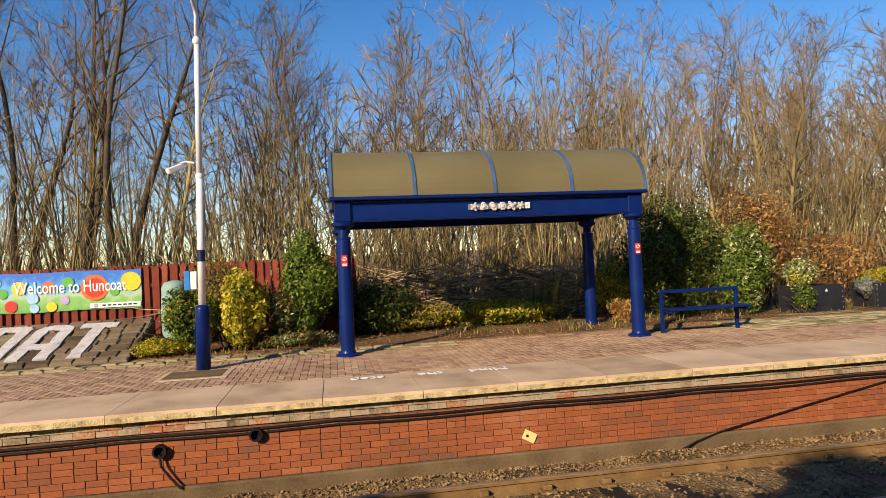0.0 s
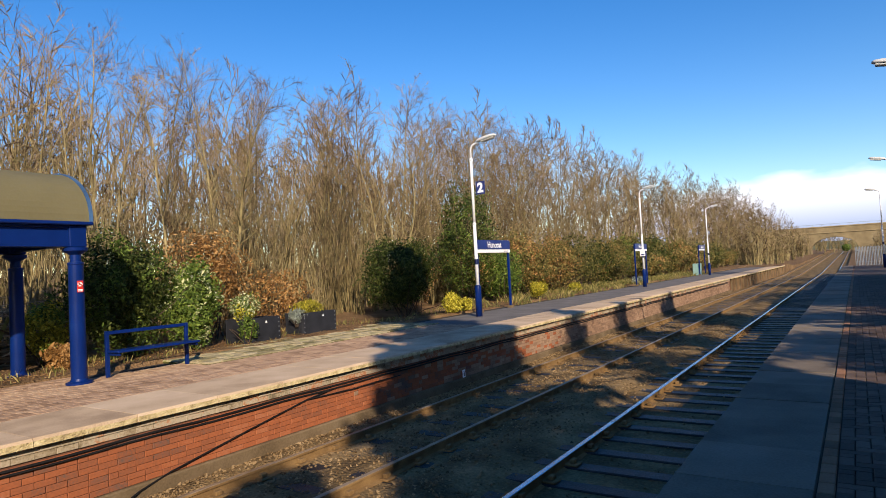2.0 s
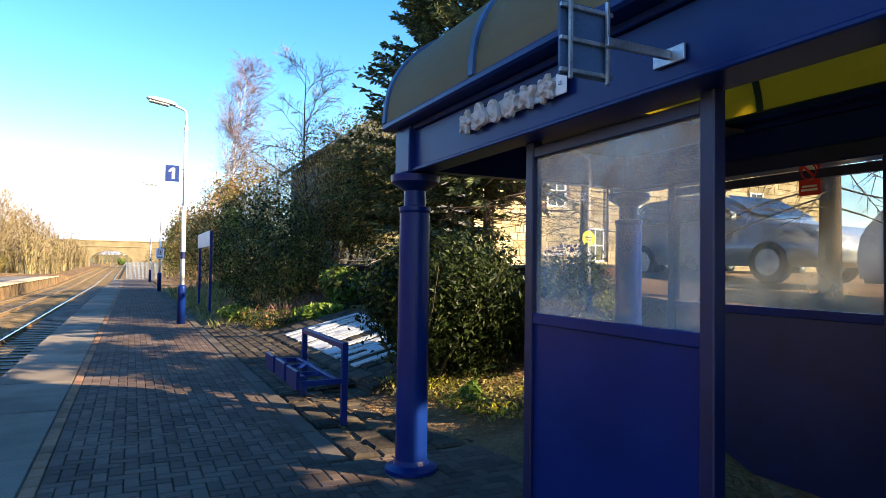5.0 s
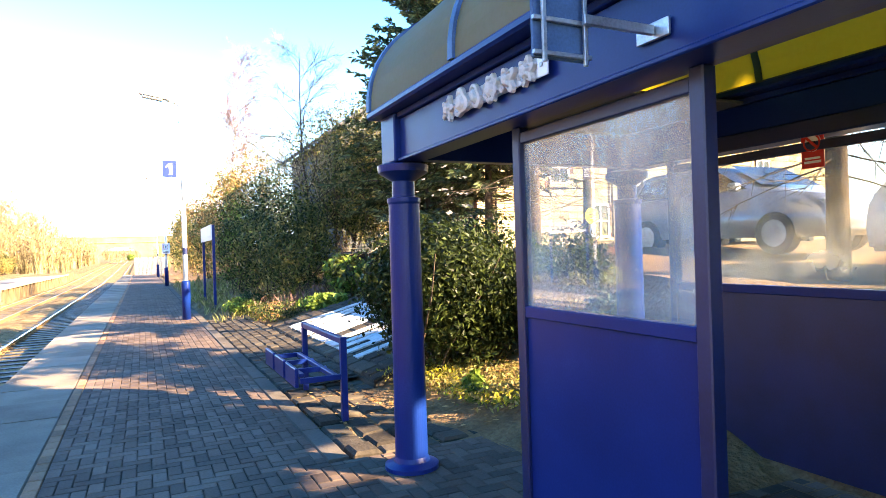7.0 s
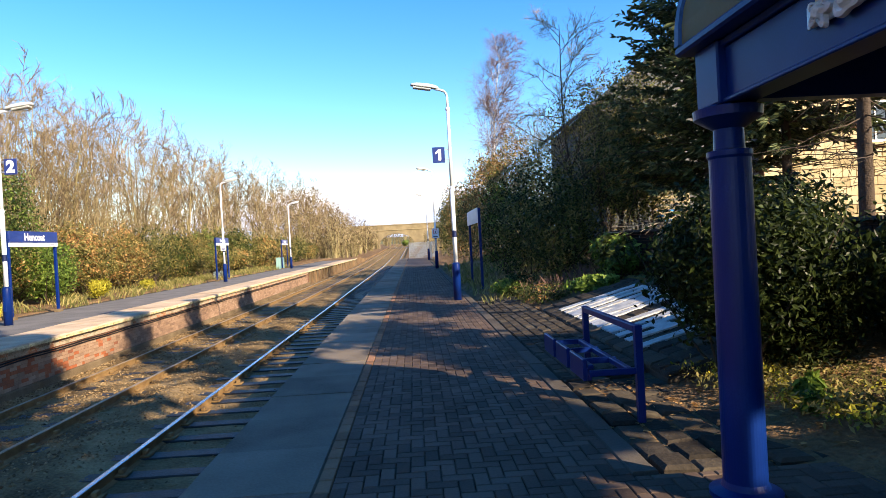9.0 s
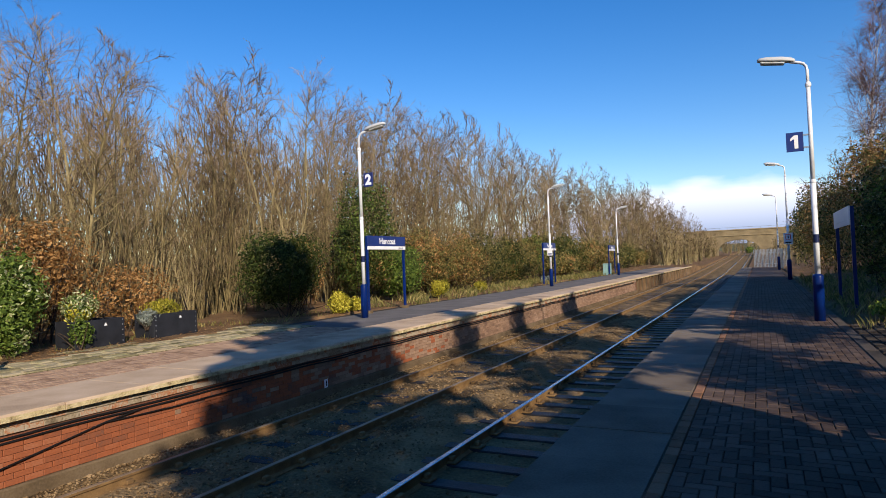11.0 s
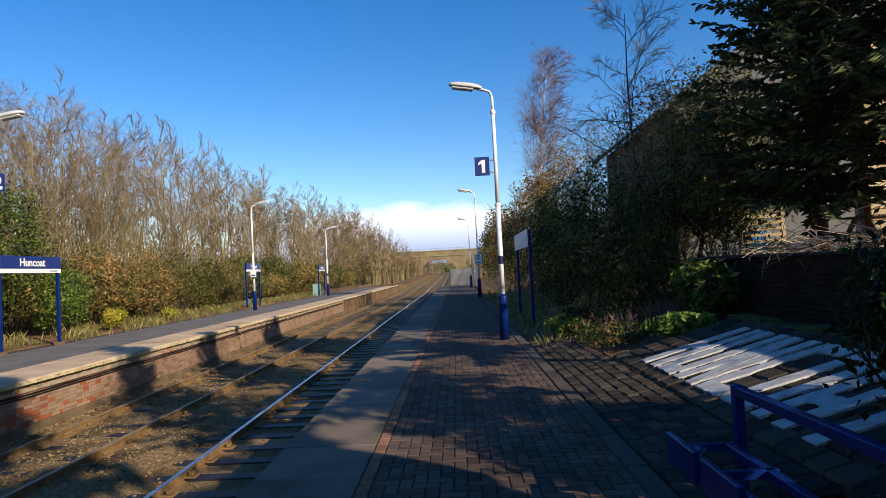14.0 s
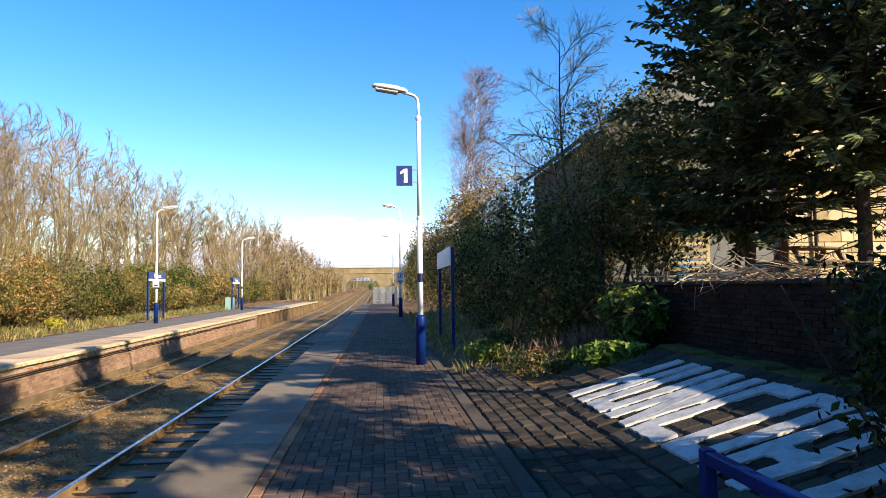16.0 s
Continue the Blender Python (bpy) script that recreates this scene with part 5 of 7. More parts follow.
# far platform on trestle piers past the brick wall
y = 48.6
while y < P2END - 4:
    p = thing("platform_pier", (-6.5, y, BALLAST), "grey concrete pier under the far platform edge", "pier", "platform piers")
    part("shaft", boxes((-0.15, 0.15, -0.16, 0.16, 0, 0.86), bevel=0.02), M_FOOT, p)
    part("pier_cap", boxes((-0.3, 0.2, -0.24, 0.24, 0.86, 0.96), bevel=0.02), M_FOOT, p)
    y += 1.85

# cables along the wall
def sagging(y0, y1, z, sag, step, x):
    pts, y, k = [], y0, 0
    while y <= y1:
        pts.append((x + 0.006 * noise.noise(Vector((y, z, 0))), y, z - sag * abs(math.sin(math.pi * y / 2.3)) + 0.012 * noise.noise(Vector((y * 0.6, 7 + z, 0)))))
        y += step
    return pts


for z, rad in ((-0.278, 0.016), (-0.325, 0.014)):
    part("cable", tube(sagging(-14, 47, z, 0.02, 0.4, -6.345), rad, 6), M_BLACK, tagged(thing("cable_run", (0, 0, 0), "black cable clipped along the brick wall", "cable", "wall cables")))
t = thing("loose_cable", (0, 0, 0), "black cable slanting down the brick wall to the ballast", "cable")
part("cable", tube([(-6.335, 7.9, -0.34), (-6.33, 7.3, -0.40), (-6.33, 6.0, -0.63), (-6.32, 4.9, -0.83), (-6.28, 4.45, -0.93), (-6.2, 4.1, -1.03)], 0.011, 6), M_BLACK, t)
part("cable_tail", tube([(-6.335, 7.3, -0.40), (-6.33, 8.4, -0.43), (-6.33, 9.8, -0.42)], 0.010, 6), M_BLACK, t)
for y, z, tail in ((-1.95, -0.45, True), (-0.92, -0.36, False)):
    t = thing("drain_pipe_mouth", (-6.36, y, z), "dark round pipe mouth in the brick wall", "pipe")
    bm = turned([(0.055, 0), (0.075, 0), (0.075, 0.07), (0.055, 0.07), (0.05, 0.01)], 16)
    bm.transform(Matrix.Rotation(math.pi / 2, 4, "Y"))
    part("pipe_collar", bm, M_BLACK, t)
    if tail:
        part("hanging_cable", tube([(0.05, 0, -0.03), (0.07, 0.02, -0.16), (0.06, 0.10, -0.28), (0.07, 0.22, -0.42)], 0.014, 6), M_BLACK, t)
t = thing("yellow_tag", (-6.352, 2.29, -0.68), "pale yellow plastic tag on the brick wall", "tag")
bm = boxes((0, 0.006, -0.085, 0.085, -0.06, 0.06), bevel=0.002)
bm.transform(Matrix.Rotation(radians(-28), 4, "X"))
part("tag_plate", bm, material("pale_yellow_plate", tones((0.72, 0.62, 0.28), 0.95, 1.05), 0.5), t)
part("tag_mark", boxes((0.0065, 0.009, -0.045, -0.015, -0.005, 0.025)), M_BLACK, t)
t = thing("wall_marker", (-6.352, 12.12, -0.86), "small white marker plate on the platform wall", "marker")
part("marker_plate", boxes((0, 0.008, -0.06, 0.05, 0, 0.17), bevel=0.002), M_SIGNWHITE, t)
part("marker_mark", boxes((0.0085, 0.011, -0.02, 0.01, 0.03, 0.14)), M_BLACK, t)

# words painted on the far coping, to be read from the platform
for word, y in (("Mind", 2.05), ("the", 1.25), ("step", 0.40)):
    me = lettering(word, 0.27, 0.004, M_SIGNWHITE, 0.004)
    ob = new("painted_words", me)
    ob.matrix_world = Matrix.Translation((-7.42, y, 0.006)) @ Matrix(((0, 0, 1, 0), (-1, 0, 0, 0), (0, -1, 0, 0), (0, 0, 0, 1)))
    tagged(ob, f"worn white painted word {word} on the coping", "lettering", "painted warning words")

# inspection cover
t = thing("inspection_cover", (-8.75, -2.05, 0), "grey concrete inspection cover set in the paving", "cover")
part("cover_frame", boxes((-0.42, 0.42, -0.50, 0.50, -0.03, 0.006), bevel=0.004), M_COPING, t)
part("cover_plate", boxes((-0.33, 0.33, -0.41, 0.41, 0.0, 0.012), bevel=0.003), M_FOOT, t)


# slopes of stone setts with the station's name painted across
def sett_soup(x0, x1, y0, y1, sx, sy, lift, rng, jit=0.012, deep=0.05, g=0.014, c=0.022):
    """Uneven setts in rows; lift maps a plan point to its height."""
    v, f = [], []
    x = x0
    while x < x1 - 0.02:
        w = min(sx * rng.uniform(0.9, 1.1), x1 - x)
        y = y0 - rng.uniform(0, sy)
        while y < y1:
            L = sy * rng.uniform(0.75, 1.3)
            a, b = max(y, y0), min(y + L, y1)
            if b - a > 0.04:
                k = len(v)
                h = rng.uniform(-jit, jit)
                for inset, dz in ((0, -deep), (0, h - 0.018), (c, h + rng.uniform(0, 0.008))):
                    for px, py in ((x + g + inset, a + g + inset), (x + w - g - inset, a + g + inset), (x + w - g - inset, b - g - inset), (x + g + inset, b - g - inset)):
                        v.append((px + rng.uniform(-0.006, 0.006), py + rng.uniform(-0.008, 0.008), lift(px, py) + dz))
                for q in (0, 4):
                    for i in range(4):
                        j = (i + 1) % 4
                        f.append((k + q + i, k + q + j, k + q + 4 + j, k + q + 4 + i))
                f.append((k + 8, k + 9, k + 10, k + 11))
            y += L
        x += w
    return v, f


def lay_setts(name, soup, mat, parent):
    """Each sett of a soup as a piece of its own."""
    v, f = soup
    for k in range(0, len(v), 12):
        ob = new(name, mesh_from(name, v[k:k + 12], [tuple(i - k for i in q) for q in f[k // 12 * 9:k // 12 * 9 + 9]], mat))
        ob.parent = parent


def bend(cx, cz, rx, rz, a0, a1, n=9):
    return [(cx + rx * math.cos(radians(a0 + (a1 - a0) * i / n)), cz + rz * math.sin(radians(a0 + (a1 - a0) * i / n))) for i in range(n + 1)]


def block_letter(ch):
    """A bold painted letter in the x-z plane, 1 wide and 1 high, facing -y, centred: broad brush strokes with uneven edges."""
    wide, high, brush = 0.66, 1.55, 0.108
    s, k = brush / wide, brush / high
    L, R, T = -0.5 + s, 0.5 - s, 1 - k
    lines = {
        "H": [[(L, 0), (L, 1)], [(R, 0), (R, 1)], [(L, 0.5), (R, 0.5)]],
        "U": [[(L, k), (L, 1)], [(R, k), (R, 1)], [(-0.44, k), (0.44, k)]],
        "C": [[(L, k), (L, T)], [(-0.44, T), (0.5, T)], [(-0.44, k), (0.5, k)]],
        "O": [[(L, k), (L, T)], [(R, k), (R, T)], [(-0.44, T), (0.44, T)], [(-0.44, k), (0.44, k)]],
        "T": [[(0, 0), (0, T)], [(-0.5, T), (0.5, T)]],
        "N": [[(L, 0), (L, 1)], [(R, 0), (R, 1)], [(L, 0.95), (R, 0.05)]],
        "A": [[(L, 0)] + bend(0, 0.84, R, 0.16 - k, 180, 0) + [(R, 0)], [(L, 0.36), (R, 0.36)]],
    }[ch]
    v, f = [], []
    rr = random.Random(ord(ch))
    for q, line in enumerate(lines):
        pts = []
        for (x0, z0), (x1, z1) in zip(line, line[1:]):
            m = max(1, int(math.hypot(x1 - x0, z1 - z0) / 0.09))
            pts += [(x0 + (x1 - x0) * i / m, z0 + (z1 - z0) * i / m) for i in range(m)]
        pts = [p for i, p in enumerate(pts) if i == 0 or math.dist(p, pts[i - 1]) > 1e-4] + [line[-1]]
        base, n = len(v), len(pts)
        for i, (x, z) in enumerate(pts):
            a, b = pts[max(0, i - 1)], pts[min(n - 1, i + 1)]
            dx, dz = (b[0] - a[0]) * wide, (b[1] - a[1]) * high
            g = math.hypot(dx, dz) or 1
            nx, nz = -dz / g * s, dx / g * k
            for e in (1, -1):
                w = e * rr.uniform(0.86, 1.12)
                v += [(x + nx * w, -0.006 - 0.002 * q, z + nz * w), (x + nx * w, 0.02, z + nz * w)]
        for i in range(n - 1):
            o = base + 4 * i
            f += [(o, o + 4, o + 6, o + 2), (o, o + 1, o + 5, o + 4), (o + 2, o + 6, o + 7, o + 3)]
        e = base + 4 * (n - 1)
        f += [(base, base + 2, base + 3, base + 1), (e, e + 1, e + 3, e + 2)]
    return mesh_from("painted_letter", v, f, M_LETTER)


def name_slope(at, sign, y0, y1, base_x, top_x, z0, z1, first, pitch, mat, label):
    """A stone slope; sign -1 faces the track from the far side, +1 from the near side. first: y of the last letter, T."""
    t = thing("name_slope", (0, 0, 0), label, "stone slope", "painted name slopes")
    lo, hi = min(base_x, top_x), max(base_x, top_x)

    def lift(x, y):
        return z0 + (z1 - z0) * (x - base_x) / (top_x - base_x)

    v, f = sett_soup(lo, hi, y0, y1, 0.24, 0.30, lift, rng, 0.008, 0.05, 0.008, 0.02)
    lay_setts("sett", (v, f), mat, t)
    bm = bmesh.new()
    e = 0.045
    top = [bm.verts.new(p) for p in ((base_x, y0, z0 - e), (top_x, y0, z1 - e), (top_x, y1, z1 - e), (base_x, y1, z0 - e))]
    low = [bm.verts.new((q.co.x, q.co.y, -0.15)) for q in top]
    bm.faces.new(top)
    for i in range(4):
        j = (i + 1) % 4
        bm.faces.new((top[i], top[j], low[j], low[i]))
    bmesh.ops.recalc_face_normals(bm, faces=bm.faces[:])
    part("slope_core", bm, M_JOINT, t)
    run = math.hypot(top_x - base_x, z1 - z0)
    cx, cz = (top_x - base_x) / run, (z1 - z0) / run
    for k, ch in enumerate("TAOCNUH"):
        yy = first + (k if sign > 0 else -k) * pitch
        me = block_letter(ch)
        ob = new("painted_letter", me)
        # across, normal away from the slope, up the slope
        m = Matrix(((0, cz * sign, cx, 0), (-sign, 0, 0, 0), (0, -abs(cx), cz, 0), (0, 0, 0, 1)))
        off = 0.10 * run
        ob.matrix_world = Matrix.Translation((base_x + cx * off + (-cz * sign) * 0.016, yy, z0 + cz * off + abs(cx) * 0.016)) @ m @ Matrix.Diagonal((pitch * 0.87, 1, 1.55, 1))
        ob.parent = t
        ob["label"] = f"white painted letter {ch}"
    return t


M_LETTER = material("chipped_white_paint", [(0.16, (0.10, 0.09, 0.075)), (0.27, (0.36, 0.35, 0.33)), (0.5, (0.50, 0.50, 0.49)), (0.8, (0.62, 0.62, 0.61))], 0.75, 0, 7, 30, 0.6, 0.012)
name_slope(0, -1, -12.0, -3.55, -10.62, -12.45, 0.07, 0.66, -4.48, 0.76, M_SLOPE, "mossy stone slope painted with the white letters HUNCOAT")
name_slope(0, 1, 7.0, 13.6, 4.05, 6.0, 0.10, 0.62, 8.30, 0.67, M_SETT1, "stone slope with shade in its colour, painted with white letters HUNCOAT")

setts = thing("sett_border", (0, 0, 0), "border of uneven stone setts behind the far paving", "paving", "", "structure")
v, f = sett_soup(-10.62, -10.12, -12, 2.2, 0.24, 0.30, lambda x, y: 0.02, rng)
lay_setts("sett", (v, f), M_SETT, setts)
v, f = sett_soup(-11.3, -9.2, 7.6, 15.5, 0.24, 0.36, lambda x, y: 0.028, rng)
lay_setts("sett", (v, f), M_SETT, setts)
part("joint_moss", boxes((-11.3, -9.21, 7.6, 15.5, -0.05, 0.006)), M_MOSS, setts, "dark moss between the setts")
setts1 = thing("sett_margin", (0, 0, 0), "band of shade-darkened stone setts between kerb and name slope", "paving", "", "structure")
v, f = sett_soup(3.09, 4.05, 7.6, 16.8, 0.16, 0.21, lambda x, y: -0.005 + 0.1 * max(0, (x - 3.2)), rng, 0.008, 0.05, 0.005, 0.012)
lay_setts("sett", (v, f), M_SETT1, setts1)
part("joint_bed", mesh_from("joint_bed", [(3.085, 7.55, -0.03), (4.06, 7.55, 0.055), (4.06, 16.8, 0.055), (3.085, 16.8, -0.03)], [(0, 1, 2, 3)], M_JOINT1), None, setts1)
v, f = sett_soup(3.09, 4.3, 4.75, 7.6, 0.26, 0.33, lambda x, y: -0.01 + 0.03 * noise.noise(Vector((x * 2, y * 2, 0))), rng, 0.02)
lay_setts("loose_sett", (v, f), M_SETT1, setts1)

# retaining wall behind the near slope
rw = thing("retaining_wall", (0, 0, 0), "retaining wall of shade-darkened brick with a mossy top", "wall", "", "structure")
v, f = [], []
for c in range(21):
    y = 6.4 + (0.11 if c % 2 else 0)
    while y < 17.6:
        x = 6.90 + rng.uniform(-0.006, 0.006)
        k = len(v)
        z = 0.0 + c * 0.075
        v += [(x + 0.05, y, z), (x + 0.05, y + 0.215, z), (x + 0.05, y + 0.215, z + 0.066), (x + 0.05, y, z + 0.066), (x, y, z), (x, y + 0.215, z), (x, y + 0.215, z + 0.066), (x, y, z + 0.066)]
        f += [(k + 4, k + 7, k + 6, k + 5), (k, k + 4, k + 5, k + 1), (k + 3, k + 2, k + 6, k + 7), (k, k + 3, k + 7, k + 4), (k + 1, k + 5, k + 6, k + 2)]
        y += 0.225
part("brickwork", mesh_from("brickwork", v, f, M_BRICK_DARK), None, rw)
part("wall_core", boxes((6.945, 7.25, 6.4, 17.7, -0.2, 1.57)), M_MORTAR, rw)
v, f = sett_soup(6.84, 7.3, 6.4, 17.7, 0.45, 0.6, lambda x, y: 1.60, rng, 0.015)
part("coping_stones", mesh_from("coping_stones", v, f, M_SETT1), None, rw, "coping stones in a shade-darkened colour")
v, f = sett_soup(5.95, 6.3, 7.0, 13.8, 0.3, 0.5, lambda x, y: 0.64, rng, 0.03)
part("top_stones", mesh_from("top_stones", v, f, M_MOSS), None, rw, "mossy edge stones above the slope")


# ---- far platform: fence, banner, beds ----
fence = thing("picket_fence", (-13.0, 0, 0.02), "red-brown stained timber picket fence behind the beds", "fence")
pick = bpy.data.meshes.new("picket")
bm = bmesh.new()
for z0, z1, w in ((0, 1.64, 0.05),):
    pts = [(-w, z0), (w, z0), (w, z1), (w * 0.55, z1 + 0.06), (-w * 0.55, z1 + 0.06), (-w, z1)]
    a = [bm.verts.new((0.0, y, z)) for y, z in pts]
    b = [bm.verts.new((0.022, y, z)) for y, z in pts]
    bm.faces.new(a[::-1])
    bm.faces.new(b)
    for i in range(6):
        j = (i + 1) % 6
        bm.faces.new((a[i], a[j], b[j], b[i]))
bm.to_mesh(pick)
bm.free()
pick.materials.append(M_FENCE)
rng = random.Random(41)
y, k = -12.0, 0
while y < 0.5:
    ob = new("picket", pick)
    ob.location = (0.0 if k % 2 else -0.045, y, rng.uniform(-0.03, 0.03))
    ob.rotation_euler = (radians(rng.uniform(-1.0, 1.0)), 0, 0)
    ob.parent = fence
    y += 0.088
    k += 1
for z in (0.35, 1.25):
    part("fence_rail", boxes((-0.045 + 0.024, -0.002, -12, 0.5, z, z + 0.07)), M_FENCE, fence)
for y in (-11, -8.6, -6.2, -3.8, -1.4, 0.4):
    part("fence_post", boxes((-0.14, -0.05, y - 0.045, y + 0.045, -0.1, 1.6), bevel=0.006), M_FENCE, fence)

banner = thing("welcome_banner", (-12.965, -5.55, 0.86), "bright painted banner reading Welcome to Huncoat on the fence", "banner", rz=90)
bw, bh = 1.62, 0.80
bm = bmesh.new()
grid = [[bm.verts.new((-bw + 2 * bw * i / 24, -0.012 - 0.008 * math.sin(i * 0.9 + j), bh * j / 6 + 0.008 * math.sin(i * 0.5))) for i in range(25)] for j in range(7)]
for j in range(6):
    for i in range(24):
        bm.faces.new((grid[j][i], grid[j][i + 1], grid[j + 1][i + 1], grid[j + 1][i]))
M_BAN = bpy.data.materials.new("painted_banner")
M_BAN.use_nodes = True
bn, bl = M_BAN.node_tree.nodes, M_BAN.node_tree.links
tcb, spb, rampb, nb, addb = bn.new("ShaderNodeTexCoord"), bn.new("ShaderNodeSeparateXYZ"), bn.new("ShaderNodeValToRGB"), bn.new("ShaderNodeTexNoise"), bn.new("ShaderNodeMath")
bl.new(tcb.outputs["Object"], spb.inputs[0])
nb.inputs["Scale"].default_value = 6
bl.new(tcb.outputs["Object"], nb.inputs["Vector"])
addb.operation = "MULTIPLY_ADD"
addb.inputs[1].default_value = 0.5
bl.new(nb.outputs["Fac"], addb.inputs[0])
bl.new(spb.outputs["Z"], addb.inputs[2])
els = rampb.color_ramp.elements
els[0].position, els[0].color = 0.2, (0.10, 0.36, 0.08, 1)
els[1].position, els[1].color = 0.95, (0.02, 0.16, 0.62, 1)
for p, c in ((0.45, (0.22, 0.50, 0.14, 1)), (0.58, (0.40, 0.55, 0.35, 1)), (0.70, (0.10, 0.45, 0.80, 1))):
    e = els.new(p)
    e.color = c
bl.new(addb.outputs[0], rampb.inputs[0])
bl.new(rampb.outputs[0], bn["Principled BSDF"].inputs["Base Color"])
bn["Principled BSDF"].inputs["Roughness"].default_value = 0.5
part("banner_sheet", bm, M_BAN, banner, "", True)


def paint(name, c):
    return material(name, tones(c, 0.85, 1.15), 0.55, 0, 8, 60, 0)


hues = [paint("banner_orange", (0.72, 0.18, 0.05)), paint("banner_pink", (0.75, 0.08, 0.30)), paint("banner_yellow", (0.80, 0.58, 0.06)), paint("banner_red", (0.62, 0.06, 0.05)), paint("banner_lilac", (0.45, 0.38, 0.62)), paint("banner_sky", (0.35, 0.60, 0.85)), paint("banner_leaf", (0.12, 0.42, 0.10))]
for x, z, r0, m in ((0.72, 0.45, 0.27, 0), (0.72, 0.45, 0.20, 3), (1.42, 0.55, 0.20, 2), (1.46, 0.55, 0.09, 0), (-1.42, 0.55, 0.12, 0), (-1.38, 0.22, 0.14, 1), (-1.38, 0.06, 0.12, 2), (-0.85, 0.14, 0.12, 3), (-0.45, 0.28, 0.11, 5), (-0.7, 0.5, 0.14, 2), (-0.15, 0.5, 0.12, 0), (-0.1, 0.10, 0.10, 2), (-0.42, 0.08, 0.09, 5), (0.15, 0.22, 0.09, 4), (-1.15, 0.62, 0.13, 5), (0.22, 0.58, 0.11, 6), (-1.0, 0.4, 0.1, 6), (1.1, 0.35, 0.09, 6)):
    d = disc(r0, x, -0.024 - 0.001 * m, -0.0225, 14, z)
    part("painted_shape", d, hues[m], banner)
w = part("lettering", lettering("Welcome to Huncoat", 0.34, 0.003, M_SIGNWHITE, 0.004), None, banner, "white lettering")
w.location, w.scale = (0.27, -0.034, 0.38), (0.7, 1, 1)
part("sponsor_strip", boxes((0.62, 1.60, -0.034, -0.031, 0.03, 0.13)), M_SIGNWHITE, banner, "white strip with plain marks")
part("sponsor_mark", disc(0.045, 0.74, -0.037, -0.0345, 14, 0.08), hues[4], banner)
for k in range(7):
    part("sponsor_mark", boxes((0.86 + k * 0.1, 0.93 + k * 0.1, -0.037, -0.0345, 0.065, 0.095)), M_SIGNBLUE, banner)

# green water butt and the boxes on the lamp post
t = thing("water_butt", (-12.3, -3.12, 0.03), "grey-green plastic water butt against the fence", "water butt")
part("barrel", turned([(0.22, 0), (0.26, 0.3), (0.27, 0.7), (0.25, 1.15), (0.26, 1.2), (0.20, 1.32), (0.05, 1.36)], 20), M_TEAL, t, "", True)
t = thing("post_box", (-9.2, -2.14, 1.24), "blue and white equipment box strapped to a lamp post", "box")
part("box_body", boxes((-0.06, 0.06, -0.02, 0.075, 0.01, 0.29), bevel=0.01), M_SIGNWHITE, t)
part("box_side", boxes((-0.065, 0.065, -0.11, -0.021, 0.0, 0.30), bevel=0.01), M_BLUEPLASTIC, t, "bright blue box")
t = thing("cctv_camera", (-9.2, -2.05, 3.16), "white security camera bracketed on a lamp post", "camera")
part("bracket", tube([(0, 0.0, 0.06), (0.0, -0.12, 0.08), (0.02, -0.2, 0.05)], 0.018, 8), M_WHITE, t)
bm = boxes((-0.05, 0.05, -0.16, 0.16, -0.045, 0.045), bevel=0.015)
bm.transform(Matrix.Translation((0.03, -0.26, -0.02)) @ Matrix.Rotation(radians(38), 4, "Z") @ Matrix.Rotation(radians(25), 4, "X"))
part("housing", bm, M_WHITE, t)

# planters
for x, y, L in ((-11.66, 10.75, 1.16), (-11.52, 12.62, 1.26)):
    t = thing("black_planter", (x, y, 0.01), "black timber planter with studded corners", "planter", "black planters")
    part("planter_front", boxes((0.30, 0.34, -L / 2, L / 2, 0, 0.60), bevel=0.006), M_PLANTER, t)
    part("planter_back", boxes((-0.34, -0.30, -L / 2, L / 2, 0, 0.60), bevel=0.006), M_PLANTER, t)
    for s in (-1, 1):
        part("planter_end", boxes((-0.30, 0.30, s * (L / 2 - 0.02) - 0.02, s * (L / 2 - 0.02) + 0.02, 0, 0.60), bevel=0.006), M_PLANTER, t)
        for z in (0.08, 0.2, 0.32, 0.44, 0.55):
            part("stud", boxes((0.34, 0.348, s * (L / 2 - 0.05) - 0.012, s * (L / 2 - 0.05) + 0.012, z, z + 0.024), bevel=0.003), M_STEEL, t)
    part("soil", boxes((-0.30, 0.30, -L / 2 + 0.04, L / 2 - 0.04, 0.0, 0.52)), M_SOIL, t)
    bm = bmesh.new()
    vs = [bm.verts.new(p) for p in ((0.343, 0.08, 0.46), (0.343, 0.16, 0.46), (0.343, 0.12, 0.53))]
    bm.faces.new(vs)
    part("white_mark", bm, M_SIGNWHITE, t)
G2 = "shrubs behind the far platform"
shrub((-11.66, 10.5, 0.45), (0.75, 0.95, 0.8), 1500, 0.035, M_LEAF_VAR, "cream variegated shrub growing in a planter", seed=2, group=G2, accent=(M_LEAF_YEL, 0.4))
shrub((-11.3, 10.3, 0.02), (0.4, 0.5, 0.75), 900, 0.035, M_LEAF, "green trailing shrub over the planter's end", seed=3, group=G2)
shrub((-11.4, 11.95, 0.3), (0.55, 0.6, 0.45), 1300, 0.03, M_LEAF_GREY, "silver-leaved plant in a planter", seed=4, group=G2)
shrub((-11.5, 12.5, 0.42), (0.65, 1.0, 0.62), 2200, 0.028, M_LEAF_LIME, "yellow-green mounded plant in a planter", seed=5, group=G2)
